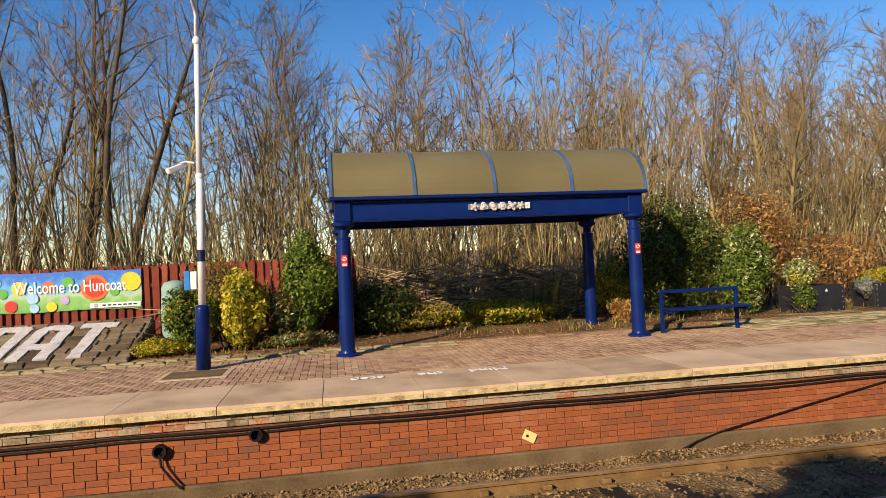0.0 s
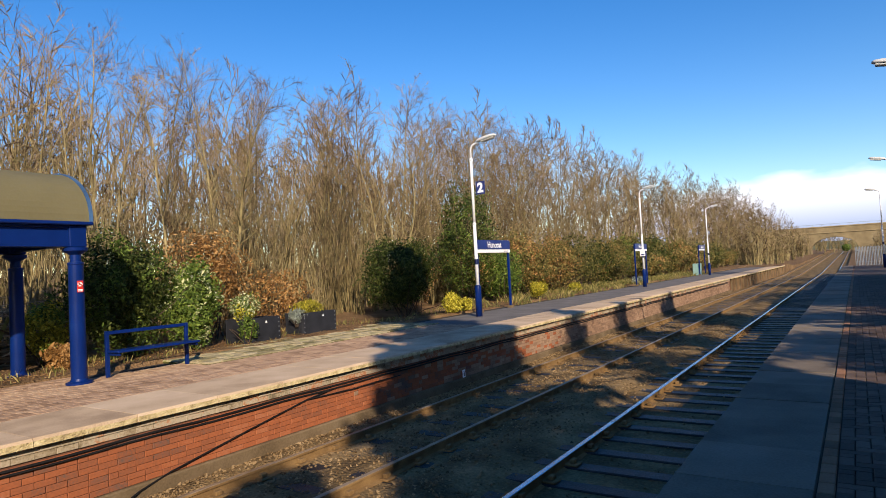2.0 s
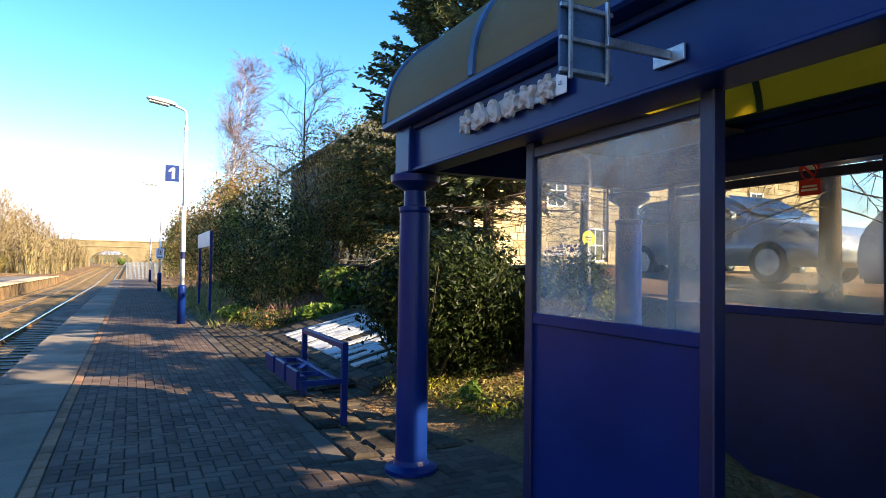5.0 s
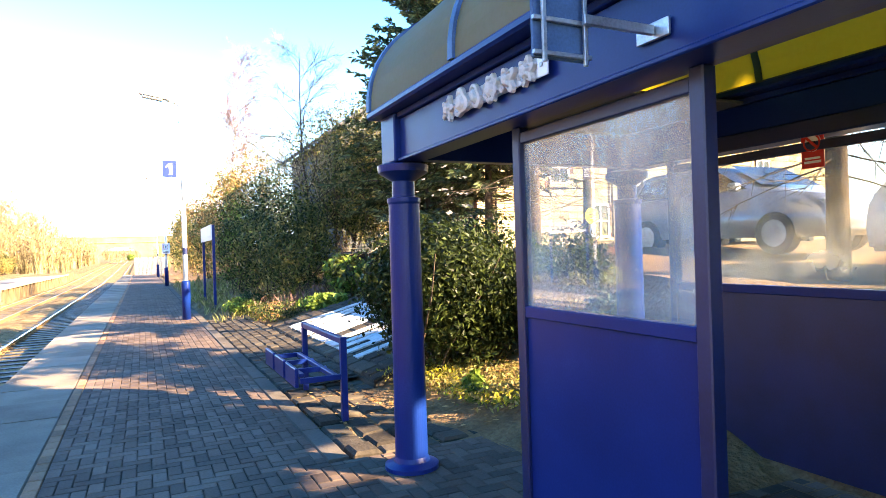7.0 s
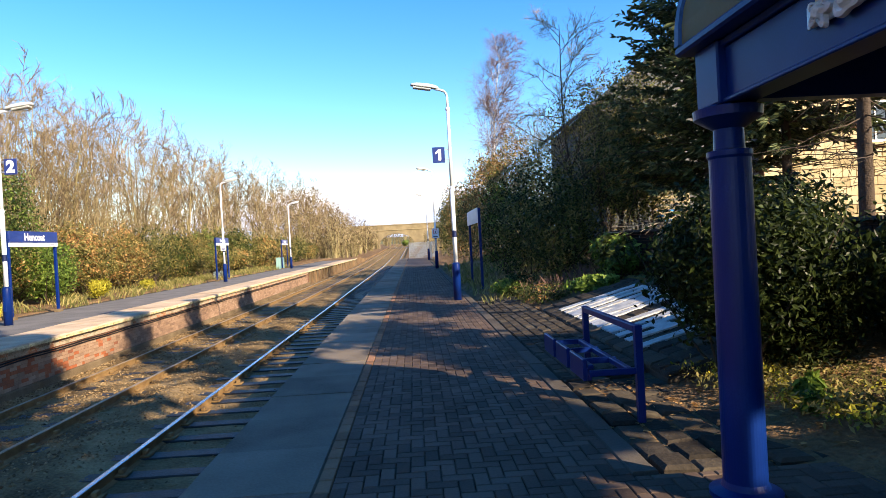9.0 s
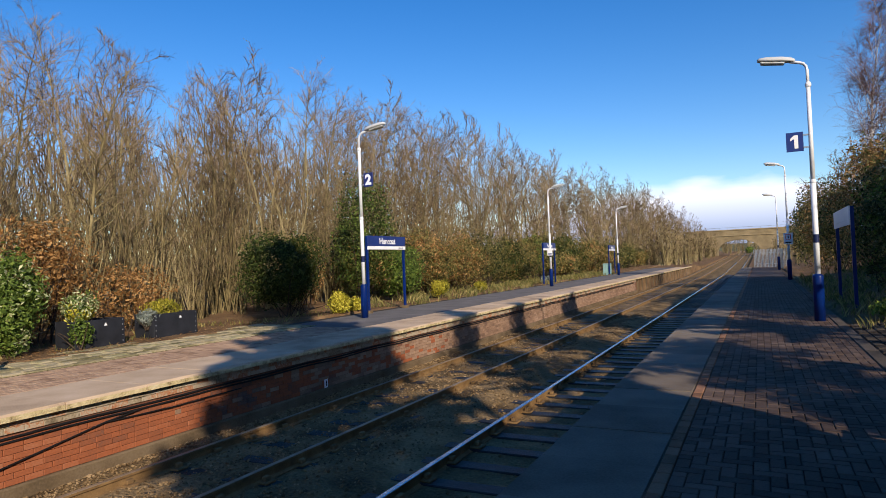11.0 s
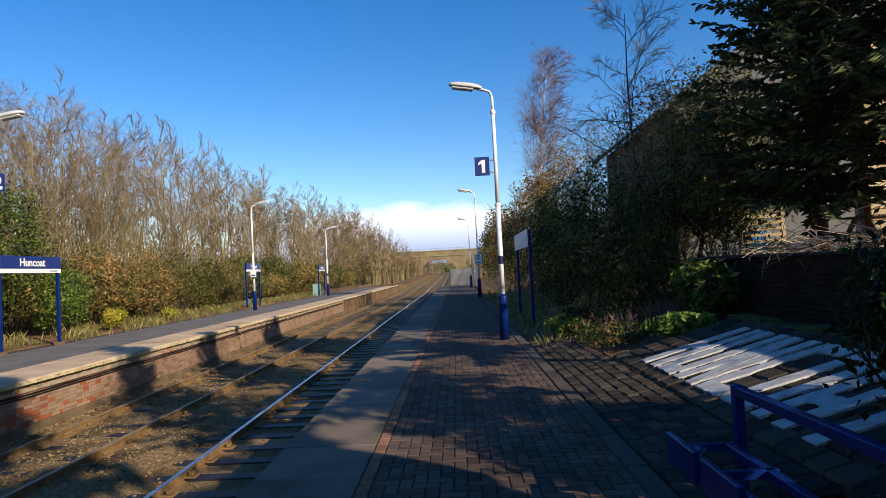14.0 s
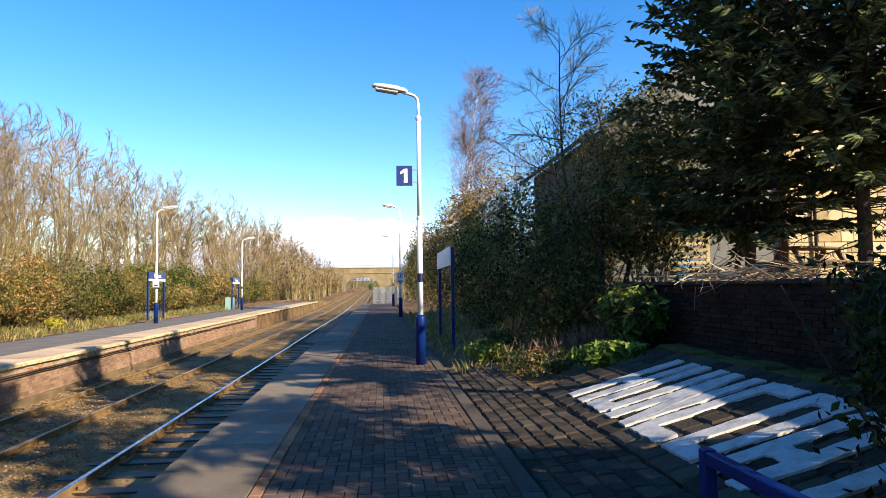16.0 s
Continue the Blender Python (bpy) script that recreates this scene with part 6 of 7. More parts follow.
# shrubs, by their place in the bed
for at, size, n, leaf, mat, label, sd, acc in (
    ((-11.9, -0.5, 0.03), (1.4, 1.35, 2.1), 7000, 0.038, M_LEAF, "rounded dense green evergreen shrub", 6, None),
    ((-11.5, -0.95, 0.03), (0.7, 0.6, 1.1), 1500, 0.035, M_LEAF_OLIVE, "small pale green shrub in the flower bed", 7, (M_LEAF_VAR, 0.3)),
    ((-11.2, -1.72, 0.03), (1.05, 1.0, 1.45), 4200, 0.036, M_LEAF_YEL, "bright yellow variegated evergreen shrub", 8, (M_LEAF, 0.0)),
    ((-11.9, -2.1, 0.03), (1.3, 1.6, 1.85), 4200, 0.03, M_LEAF_OLIVE, "olive brown twiggy shrub", 9, (M_LEAF_YEL, 0.1)),
    ((-11.0, -2.55, 0.03), (0.9, 0.95, 1.3), 3200, 0.034, M_LEAF, "pale green variegated shrub by the lamp post", 10, (M_LEAF_YEL, 0.35)),
    ((-11.05, -3.1, 0.02), (0.9, 1.3, 0.35), 2400, 0.022, M_LEAF_LIME, "yellow-green creeping ground cover", 11, None),
    ((-11.4, -1.0, 0.02), (1.2, 2.2, 0.32), 2000, 0.03, M_LEAF_OLIVE, "low dry straw-coloured flower bed plants", 12, (M_LEAF_VAR, 0.3)),
    ((-12.7, 0.9, 0.02), (1.6, 2.2, 1.1), 2600, 0.04, M_LEAF_DK, "dark low evergreen undergrowth", 13, None),
    ((-12.75, 4.0, 0.02), (1.2, 3.0, 0.6), 4600, 0.036, M_LEAF_LIME, "bright lime-green leafy ground cover", 14, (M_LEAF, 0.2)),
    ((-12.9, 1.9, 0.02), (1.3, 2.6, 0.6), 2600, 0.036, M_LEAF_OLIVE, "green and yellow low ground cover", 15, (M_LEAF_LIME, 0.4)),
    ((-12.6, 6.3, 0.02), (1.1, 1.0, 1.45), 3000, 0.032, M_LEAF_LIME, "yellow-green clipped shrub beside the canopy", 16, (M_LEAF, 0.3)),
    ((-11.7, 6.2, 0.02), (0.6, 0.7, 0.5), 800, 0.05, M_LEAF_BROWN, "dry orange fern clump", 17, None),
    ((-12.3, 7.7, 0.02), (2.0, 2.4, 2.75), 9500, 0.038, M_LEAF_DK, "large dense dark green yew shrub", 18, (M_LEAF, 0.3)),
    ((-11.9, 9.15, 0.02), (1.3, 1.45, 2.1), 4600, 0.042, M_LEAF, "glossy green shrub with cream blossoms", 19, (M_LEAF_VAR, 0.35)),
    ((-13.3, 10.7, 0.02), (2.2, 2.6, 3.4), 2600, 0.045, M_LEAF_BROWN, "shrub holding dry copper-brown leaves", 20, None),
    ((-13.2, 12.9, 0.02), (1.8, 2.6, 2.0), 1300, 0.042, M_LEAF_BROWN, "low shrub with sparse copper leaves", 21, None),
    ((-12.0, 17.6, 0.02), (2.4, 3.2, 3.0), 10000, 0.042, M_LEAF_DK, "large dark evergreen shrub by the paving", 23, None),
    ((-10.75, 18.7, 0.02), (0.7, 0.9, 0.85), 1700, 0.036, M_LEAF_YEL, "bright yellow low shrub by a lamp post", 24, None),
    ((-10.8, 19.6, 0.02), (0.5, 0.9, 0.5), 900, 0.034, M_LEAF_YEL, "low yellow shrub under the name board", 25, None),
    ((-13.3, 19.9, 0.02), (1.8, 1.8, 3.2), 1800, 0.04, M_LEAF_BROWN, "reddish brown twiggy shrub", 26, None),
    ((-12.9, 23.4, 0.02), (2.6, 3.8, 5.2), 6500, 0.05, M_LEAF_DK, "tall dark green holly tree behind the name board", 27, (M_LEAF, 0.3)),
    ((-12.2, 25.0, 0.02), (2.0, 2.0, 2.6), 3600, 0.05, M_LEAF, "green evergreen shrub near the name board", 28, None),
    ((-11.2, 26.8, 0.02), (0.8, 1.1, 0.85), 1500, 0.036, M_LEAF_LIME, "yellow-green low shrub in the grass", 29, None),
    ((-11.3, 31.6, 0.02), (0.7, 1.2, 0.55), 1000, 0.036, M_LEAF_LIME, "small yellow-green shrub in the grass", 30, None),
    ((-13.2, 29.5, 0.02), (2.6, 4.2, 3.6), 5200, 0.055, M_LEAF_OLIVE, "broad shrub with dull brown and green leaves", 31, (M_LEAF_BROWN, 0.35)),
    ((-13.4, 34.5, 0.02), (2.6, 4.2, 3.4), 4600, 0.055, M_LEAF_BROWN, "broad shrub with brown leaves", 32, (M_LEAF_OLIVE, 0.5)),
    ((-12.9, 40.5, 0.02), (2.2, 4.0, 3.2), 4200, 0.06, M_LEAF_DK, "dark evergreen shrub by a far lamp", 33, (M_LEAF_OLIVE, 0.3)),
    ((-13.3, 46.5, 0.02), (2.6, 5.0, 3.8), 4200, 0.07, M_LEAF_OLIVE, "olive shrub on the far bank", 34, (M_LEAF, 0.3)),
    ((-13.1, 53.0, 0.02), (2.6, 5.0, 3.6), 3800, 0.07, M_LEAF_DK, "dark green shrub on the far bank", 35, (M_LEAF_OLIVE, 0.4)),
    ((-13.1, 62.0, 0.02), (2.6, 6.0, 3.2), 3000, 0.08, M_LEAF_OLIVE, "olive brown shrub far down the line", 36, (M_LEAF_BROWN, 0.4)),
    ((-10.9, 41.5, 0.02), (0.7, 2.0, 0.5), 900, 0.04, M_LEAF_GREY, "low silver-grey plant at the platform edge", 37, None),
):
    shrub(at, size, int(n * 1.7), leaf * 1.15, mat, label, seed=sd, group=G2, accent=acc)

rng = random.Random(63)
y, k = 24.0, 0
while y < 92:
    mat, acc = ((M_LEAF_OLIVE, (M_LEAF_BROWN, 0.2)), (M_LEAF_HOLLY, (M_LEAF_OLIVE, 0.35)), (M_LEAF_OLIVE, (M_LEAF_DK, 0.35)))[k % 3]
    w = rng.uniform(3.0, 4.4)
    shrub((-13.0 + rng.uniform(-0.6, 0.5), y, 0.02 + climb(y)), (2.8, w, rng.uniform(2.3, 3.6)), int(4200 if y < 45 else 2600), 0.055 if y < 45 else 0.085, mat, "rounded bank shrub with olive and russet leaves", seed=140 + k, group=G2, accent=acc, shell=0.5)
    y += w * 0.82
    k += 1

# dead hedge of stakes and cut branches
t = thing("dead_hedge", (-13.6, 2.6, 0), "dead hedge of timber stakes and piled branches", "hedge")
for x, y, h in ((0.3, -0.9, 1.15), (0.35, -0.45, 0.95), (0.3, 0.05, 1.1), (0.2, 1.2, 1.0), (0.0, 2.4, 1.0)):
    part("stake", tube([(x, y, -0.1), (x + 0.02, y - 0.03, h)], 0.05, 7, 0.045), M_DKWOOD, t)
so = Soup()
rng = random.Random(8)
for _ in range(620):
    p = Vector((rng.gauss(-0.1, 0.4), rng.uniform(-5.5, 4.5), rng.uniform(0.1, 1.25)))
    so.stick(wander(rng, p, Vector((rng.gauss(0, 0.2), rng.choice((-1, 1)), rng.gauss(0.05, 0.25))), rng.uniform(0.8, 2.6), 4, 0.12, 0), rng.uniform(0.008, 0.03), 0.004, 4)
part("brushwood", mesh_from("brushwood", so.v, so.f, M_BRUSH), None, t)

# grass and litter
blades("dry_grass", "dry yellow and green grass tufts behind the far platform", (-12.9, -10.2, 21.5, 62), 9000, 0.28, M_GRASS, 51, ground_z)
blades("bed_grass", "short straw and green blades in the flower beds", (-13.0, -10.7, -3.4, 21), 2600, 0.12, M_GRASS, 52, ground_z)
blades("verge_grass", "brown and green grasses beside the near platform", (3.2, 6.8, 13.8, 40), 7000, 0.26, M_GRASS, 53, ground_z)
blades("dry_stalks", "dry russet stalks among low plants by the slope", (4.3, 6.2, 13.9, 17.0), 1100, 0.38, M_TWIG_RED, 55, ground_z, lean=0.2, width=0.006)
blades("reed_grass", "dry upright stalks in the bed by the canopy", (-13.9, -13.1, 4.4, 5.6), 500, 0.9, M_GRASS, 54, ground_z, lean=0.12, width=0.006)
# fallen leaves
r = np.random.RandomState(9)
lv, lf = [], []
for x0, x1, y0, y1, n in ((-13.0, -10.3, -3, 16, 5000), (3.1, 6.5, 4.8, 17, 2600), (-12.5, -10.2, 16, 45, 2600)):
    for _ in range(n):
        x, y = x0 + r.rand() * (x1 - x0), y0 + r.rand() * (y1 - y0)
        s, w, z = 0.02 + 0.025 * r.rand(), r.rand() * 6.28, ground_z(x, y) + 0.015 + 0.02 * r.rand()
        if x > 4.0 and 7.0 < y < 13.6:
            continue
        c, d = math.cos(w) * s, math.sin(w) * s
        i = len(lv)
        lv += [(x - c, y - d, z), (x + d * 0.5, y - c * 0.5, z + 0.01 * r.rand()), (x + c, y + d, z + 0.006), (x - d * 0.5, y + c * 0.5, z + 0.01 * r.rand())]
        lf.append((i, i + 1, i + 2, i + 3))
tagged(new("fallen_leaves", mesh_from("fallen_leaves", lv, lf, M_LEAF_BROWN)), "scattered fallen brown leaves on the beds", "leaves", "", "stuff")


# ---- near side: shrubs, yard, house, cars ----
G1 = "shrubs behind the near platform"
for at, size, n, leaf, mat, label, sd, acc in (
    ((4.72, 6.85, 0.05), (2.4, 2.2, 2.3), 13000, 0.033, M_LEAF_SHADED, "dense dark evergreen shrub between bench and shelter", 101, None),
    ((5.6, 7.75, 0.1), (2.1, 2.0, 2.1), 12000, 0.034, M_LEAF_SHADED, "dark evergreen shrub overhanging the painted slope", 102, None),
    ((6.3, 6.2, 0.12), (2.0, 2.1, 1.7), 7500, 0.034, M_LEAF_SHADED, "low dark evergreen shrub beside the yard bank", 119, None),
    ((5.55, 5.8, 0.04), (3.0, 3.2, 0.28), 12000, 0.024, M_LEAF_OLIVE, "sunlit yellow-green creeping ground cover", 104, (M_LEAF_LIME, 0.3)),
    ((4.6, 5.5, 0.0), (0.25, 0.25, 0.38), 300, 0.06, M_LEAF, "small clump of upright green leaves", 105, None),
    ((5.7, 17.9, 0.2), (2.8, 2.8, 3.4), 6500, 0.05, M_LEAF_HOLLY, "tall dark evergreen shrub above the verge", 106, (M_LEAF_OLIVE, 0.3)),
    ((7.9, 18.5, 1.0), (3.2, 3.0, 5.2), 7500, 0.05, M_LEAF_HOLLY, "dark evergreen tree-shrub by the wall's end", 107, (M_LEAF_OLIVE, 0.35)),
    ((5.6, 21.2, 0.3), (2.8, 3.2, 4.2), 6200, 0.05, M_LEAF_HOLLY, "dark privet thicket beside the platform", 108, (M_LEAF_OLIVE, 0.4)),
    ((5.2, 25.0, 0.2), (2.6, 3.6, 4.0), 5600, 0.055, M_LEAF_HOLLY, "dark evergreen thicket along the platform", 109, (M_LEAF, 0.2)),
    ((6.0, 29.5, 0.3), (3.4, 4.6, 6.4), 5600, 0.06, M_LEAF_OLIVE, "olive and brown leafy thicket", 110, (M_LEAF_BROWN, 0.45)),
    ((5.8, 34.5, 0.3), (3.4, 5.0, 6.8), 5200, 0.065, M_LEAF_BROWN, "leafy thicket with coppery leaves", 111, (M_LEAF_OLIVE, 0.4)),
    ((5.4, 40.5, 0.3), (2.8, 6.0, 5.2), 4600, 0.07, M_LEAF_HOLLY, "dark hedge along the near platform", 112, (M_LEAF_OLIVE, 0.4)),
    ((5.2, 48.0, 0.3), (2.8, 7.0, 5.6), 4400, 0.08, M_LEAF_OLIVE, "olive hedge far along the platform", 113, (M_LEAF_BROWN, 0.4)),
    ((5.0, 58.0, 0.2), (2.8, 9.0, 6.0), 4200, 0.09, M_LEAF_HOLLY, "dark hedge at the platform's far end", 114, (M_LEAF_OLIVE, 0.4)),
    ((5.5, 14.2, 0.25), (1.3, 1.0, 0.5), 600, 0.07, M_LEAF, "low broad-leaved green plants above the slope", 121, None),
    ((6.3, 15.6, 0.35), (1.2, 1.6, 1.3), 1100, 0.075, M_LEAF, "bright green laurel sprigs by the wall", 122, (M_LEAF_HOLLY, 0.3)),
    ((4.0, 17.4, 0.0), (0.9, 1.6, 0.5), 900, 0.05, M_LEAF, "low green plants beside the kerb", 123, (M_LEAF_HOLLY, 0.4)),
    ((4.4, 18.4, 0.05), (1.3, 2.0, 0.6), 1500, 0.035, M_LEAF_HOLLY, "low dark green plants beside the kerb", 115, (M_LEAF_BROWN, 0.25)),
    ((4.6, 15.4, 0.0), (1.8, 2.2, 0.5), 1500, 0.03, M_LEAF_HOLLY, "low purplish brown and green plants", 116, (M_LEAF_BROWN, 0.1)),
    ((8.7, 20.3, 1.4), (3.4, 2.6, 6.0), 6500, 0.05, M_LEAF_HOLLY, "tall dark evergreen against the house gable", 120, (M_LEAF_OLIVE, 0.3)),
    ((8.3, 21.5, 1.3), (3.0, 3.0, 5.0), 5200, 0.05, M_LEAF_OLIVE, "tall thinning shrub with olive leaves", 117, (M_LEAF_DK, 0.4)),
):
    shrub(at, size, int(n * 1.25), leaf * 1.1, mat, label, seed=sd, group=G1, accent=acc)
bare_tree((6.2, 18.2, 0.5), "slender dark bare tree with a few leaves", M_DKBARK, M_TWIG, group="bare trees on the near side", seed=41, height=7.2, stems=1, limbs=26, twigs=8, fine=7, spread=0.75, r0=0.06, start=0.3, lift=0.03, thin=1.1)
bare_tree((7.2, 19.2, 0.8), "dark leaning bare tree among shrubs", M_DKBARK, M_TWIG, group="bare trees on the near side", seed=42, height=6.6, stems=2, limbs=16, twigs=7, fine=6, spread=0.75, r0=0.06, start=0.25, lift=0.03)
bare_tree((7.6, 45, 0.4), "tall silver birch with a pale trunk and purple twigs", M_BIRCH, M_TWIG_RED, group="bare trees on the near side", name="birch_tree", seed=44, height=14.6, stems=1, limbs=60, twigs=10, fine=10, spread=0.55, r0=0.14, start=0.2, lift=0.07, droop=0.14, thin=1.5)
shrub((6.9, 19.0, 2.4), (3.8, 3.0, 4.4), 2600, 0.045, M_LEAF_OLIVE, "sparse crown of yellowing leaves in a bare tree", category="foliage", name="leaf_crown", seed=118, group=G1, stems=14)
rng = random.Random(91)
for y, x, s in ((24, 8.5, 0.72), (28, 7.4, 0.75), (32, 7.6, 0.85), (37, 7.4, 0.9), (41, 8.2, 0.9), (47, 8.4, 0.95), (52, 7.0, 0.9), (58, 8, 1.0), (65, 7, 1.0), (72, 6.5, 0.95), (80, 7, 1.0), (90, 7, 1.0), (102, 8, 1.0), (116, 8, 1.0), (132, 8, 1.0), (150, 8, 0.9), (170, 9, 0.9)):
    plant(rng.choice(protos), x + 0.8, y, s * 0.76)
for y in range(96, 190, 5):
    plant(rng.choice(thickets), -9.5 + rng.uniform(-1.5, 0.5), y, rng.uniform(1.1, 1.6))
    plant(rng.choice(thickets), -13 + rng.uniform(-1.5, 0.5), y + 2, rng.uniform(1.0, 1.5))
for y in range(76, 190, 7):
    plant(rng.choice(thickets), 4.8 + rng.uniform(-0.4, 1.2), y, rng.uniform(0.6, 1.0))

# house beyond the wall
house = thing("stone_house", (0, 0, 1.45), "yellow gritstone house with a rendered gable and slate roof", "house")
part("gable_wall", boxes((8.2, 13.6, 22.0, 30.0, 0, 4.6)), M_RENDER, house, "grey-white rendered wall, darkened in colour for shade")
bm = bmesh.new()
vs = [bm.verts.new(p) for p in ((8.2, 22.0, 4.6), (19.4, 22.0, 4.6), (13.8, 22.0, 8.6), (8.2, 30, 4.6), (19.4, 30, 4.6), (13.8, 30, 8.6))]
for q in ((0, 1, 2), (5, 4, 3), (0, 3, 4, 1), (0, 2, 5, 3), (1, 4, 5, 2)):
    bm.faces.new([vs[i] for i in q])
part("gable_peak", bm, M_RENDER, house)
for sgn in (-1, 1):
    bm = boxes((-0.35, 7.15, 21.75, 30.3, 0.0, 0.14), bevel=0.01)
    bm.transform(Matrix.Translation((13.8, 0, 8.66)) @ Matrix.Scale(sgn, 4, (1, 0, 0)) @ Matrix.Rotation(math.atan2(4.0, 5.6), 4, "Y") @ Matrix.Translation((0.28, 0, 0)))
    bmesh.ops.recalc_face_normals(bm, faces=bm.faces[:])
    part("roof", bm, M_SLATE, house, "grey slate roof slope")
part("stone_wing", boxes((13.62, 36, 21.75, 30, 0, 6.4)), M_MORTAR, house)
v, f = [], []
rng = random.Random(15)
for c in range(20):
    x = 13.6 - rng.uniform(0, 0.3)
    z = c * 0.32
    while x < 36:
        L = rng.uniform(0.35, 0.75)
        a, b = max(13.6, x), min(36, x + L)
        hole = any(wx - 0.05 < (a + b) / 2 < wx + 1.05 and wz < z + 0.16 < wz + 1.5 for wx in (17.1, 21.3, 25.5, 29.7) for wz in (2.7,)) or any(wx < (a + b) / 2 < wx + 1.0 and 0.4 < z + 0.16 < 1.9 for wx in (19.2, 23.4, 27.6))
        if b - a > 0.08 and not hole:
            k = len(v)
            y0 = 21.75 - 0.03 - rng.uniform(0, 0.012)
            v += [(a + 0.008, 21.76, z + 0.008), (b - 0.008, 21.76, z + 0.008), (b - 0.008, 21.76, z + 0.312), (a + 0.008, 21.76, z + 0.312), (a + 0.014, y0, z + 0.014), (b - 0.014, y0, z + 0.014), (b - 0.014, y0, z + 0.306), (a + 0.014, y0, z + 0.306)]
            f.append((k + 4, k + 5, k + 6, k + 7))
            for i in range(4):
                j = (i + 1) % 4
                f.append((k + i, k + j, k + 4 + j, k + 4 + i))
        x += L
part("stonework", mesh_from("stonework", v, f, M_STONEWALL), None, house, "coursed yellow gritstone blocks")
bm = boxes((13.3, 36.4, 21.4, 26.2, 0, 0.15))
bm.transform(Matrix.Translation((0, 21.4, 6.4)) @ Matrix.Rotation(radians(30), 4, "X") @ Matrix.Translation((0, -21.4, 0)))
part("wing_roof", bm, M_SLATE, house)
for wx, wz, h in [(x, 2.75, 1.35) for x in (17.1, 21.3, 25.5, 29.7)] + [(x, 0.45, 1.4) for x in (19.2, 23.4, 27.6)]:
    w = part("window", boxes((wx + 0.08, wx + 0.92, 21.735, 21.748, wz + 0.08, wz + h)), M_DARKGLASS, house, "dark sash window with white frame")
    part("window_frame", boxes((wx, wx + 0.09, 21.69, 21.734, wz, wz + h + 0.08), (wx + 0.91, wx + 1.0, 21.69, 21.734, wz, wz + h + 0.08), (wx + 0.09, wx + 0.91, 21.69, 21.734, wz + h, wz + h + 0.08), (wx + 0.09, wx + 0.91, 21.69, 21.734, wz, wz + 0.08), (wx + 0.09, wx + 0.91, 21.70, 21.733, wz + h / 2, wz + h / 2 + 0.06), (wx + 0.47, wx + 0.53, 21.70, 21.732, wz + 0.08, wz + h)), M_SIGNWHITE, w)
    part("window_sill", boxes((wx - 0.1, wx + 1.1, 21.58, 21.72, wz - 0.14, wz - 0.005), bevel=0.01), M_STONEWALL, w)
for x in (14.4, 20.3):
    part("downpipe", tube([(x, 21.62, 0), (x, 21.62, 6.3)], 0.05, 8), M_BLACK, house)
part("chimney", boxes((16.2, 17.2, 26.5, 27.3, 5.5, 9.6), bevel=0.03), M_STONEWALL, house)

# cut twigs piled along the wall top
t = thing("brush_pile", (7.3, 14.6, 1.6), "loose pile of cut brown twigs on the wall top", "twigs")
so = Soup()
rng = random.Random(17)
for _ in range(260):
    p = Vector((rng.uniform(-0.35, 1.2), rng.uniform(-2.6, 2.4), rng.uniform(0.02, 0.22)))
    so.stick(wander(rng, p, Vector((rng.gauss(-0.3, 0.5), rng.choice((-1, 1)), rng.gauss(0, 0.12))), rng.uniform(0.5, 1.4), 3, 0.15, -0.04), rng.uniform(0.005, 0.012), 0.003, 3)
part("brushwood", mesh_from("brushwood", so.v, so.f, M_BRUSH), None, t)["kind"] = "stuff"

# slatted timber screen with a blue barrel behind
t = thing("slatted_screen", (8.76, 19.3, 1.52), "pale slatted timber screen in the yard", "screen")
for x in (0.03, 1.06):
    part("upright", boxes((x - 0.05, x + 0.05, -0.05, 0.05, -0.1, 1.55), bevel=0.006), M_WOOD, t)
for k in range(10):
    if k != 9:
        part("slat", boxes((0.08, 1.01, -0.045, -0.02, 0.05 + k * 0.155, 0.05 + k * 0.155 + (0.085 if k not in (0, 8) else 0.12)), bevel=0.004), M_WOOD, t)
part("base_board", boxes((-0.1, 1.3, -0.12, 0.1, -0.12, 0.0), bevel=0.01), M_WOOD, t)
t = thing("blue_barrel", (9.3, 19.75, 1.5), "bright blue plastic barrel behind the slatted screen", "barrel")
part("barrel", turned([(0.24, 0), (0.28, 0.1), (0.29, 0.4), (0.28, 0.68), (0.22, 0.75)], 18), M_BLUEPLASTIC, t, "", True)

t = thing("picnic_table", (10.4, 16.4, 1.52), "weathered timber picnic table in the yard", "table", rz=20)
for k in range(5):
    part("top_board", boxes((-0.8, 0.8, -0.36 + k * 0.145, -0.36 + k * 0.145 + 0.135, 0.70, 0.74), bevel=0.005), M_DKWOOD, t)
for s in (-1, 1):
    part("seat_board", boxes((-0.8, 0.8, s * 0.62 - 0.12, s * 0.62 + 0.12, 0.42, 0.46), bevel=0.005), M_DKWOOD, t)
    part("seat_bearer", boxes((s * 0.6 - 0.03, s * 0.6 + 0.03, -0.74, 0.74, 0.34, 0.42), bevel=0.004), M_DKWOOD, t)
    for q in (-1, 1):
        bm = boxes((-0.03, 0.03, -0.04, 0.04, 0, 0.82))
        bm.transform(Matrix.Translation((s * 0.66, q * 0.55, 0)) @ Matrix.Rotation(radians(q * 31), 4, "X"))
        part("leg", bm, M_DKWOOD, t)


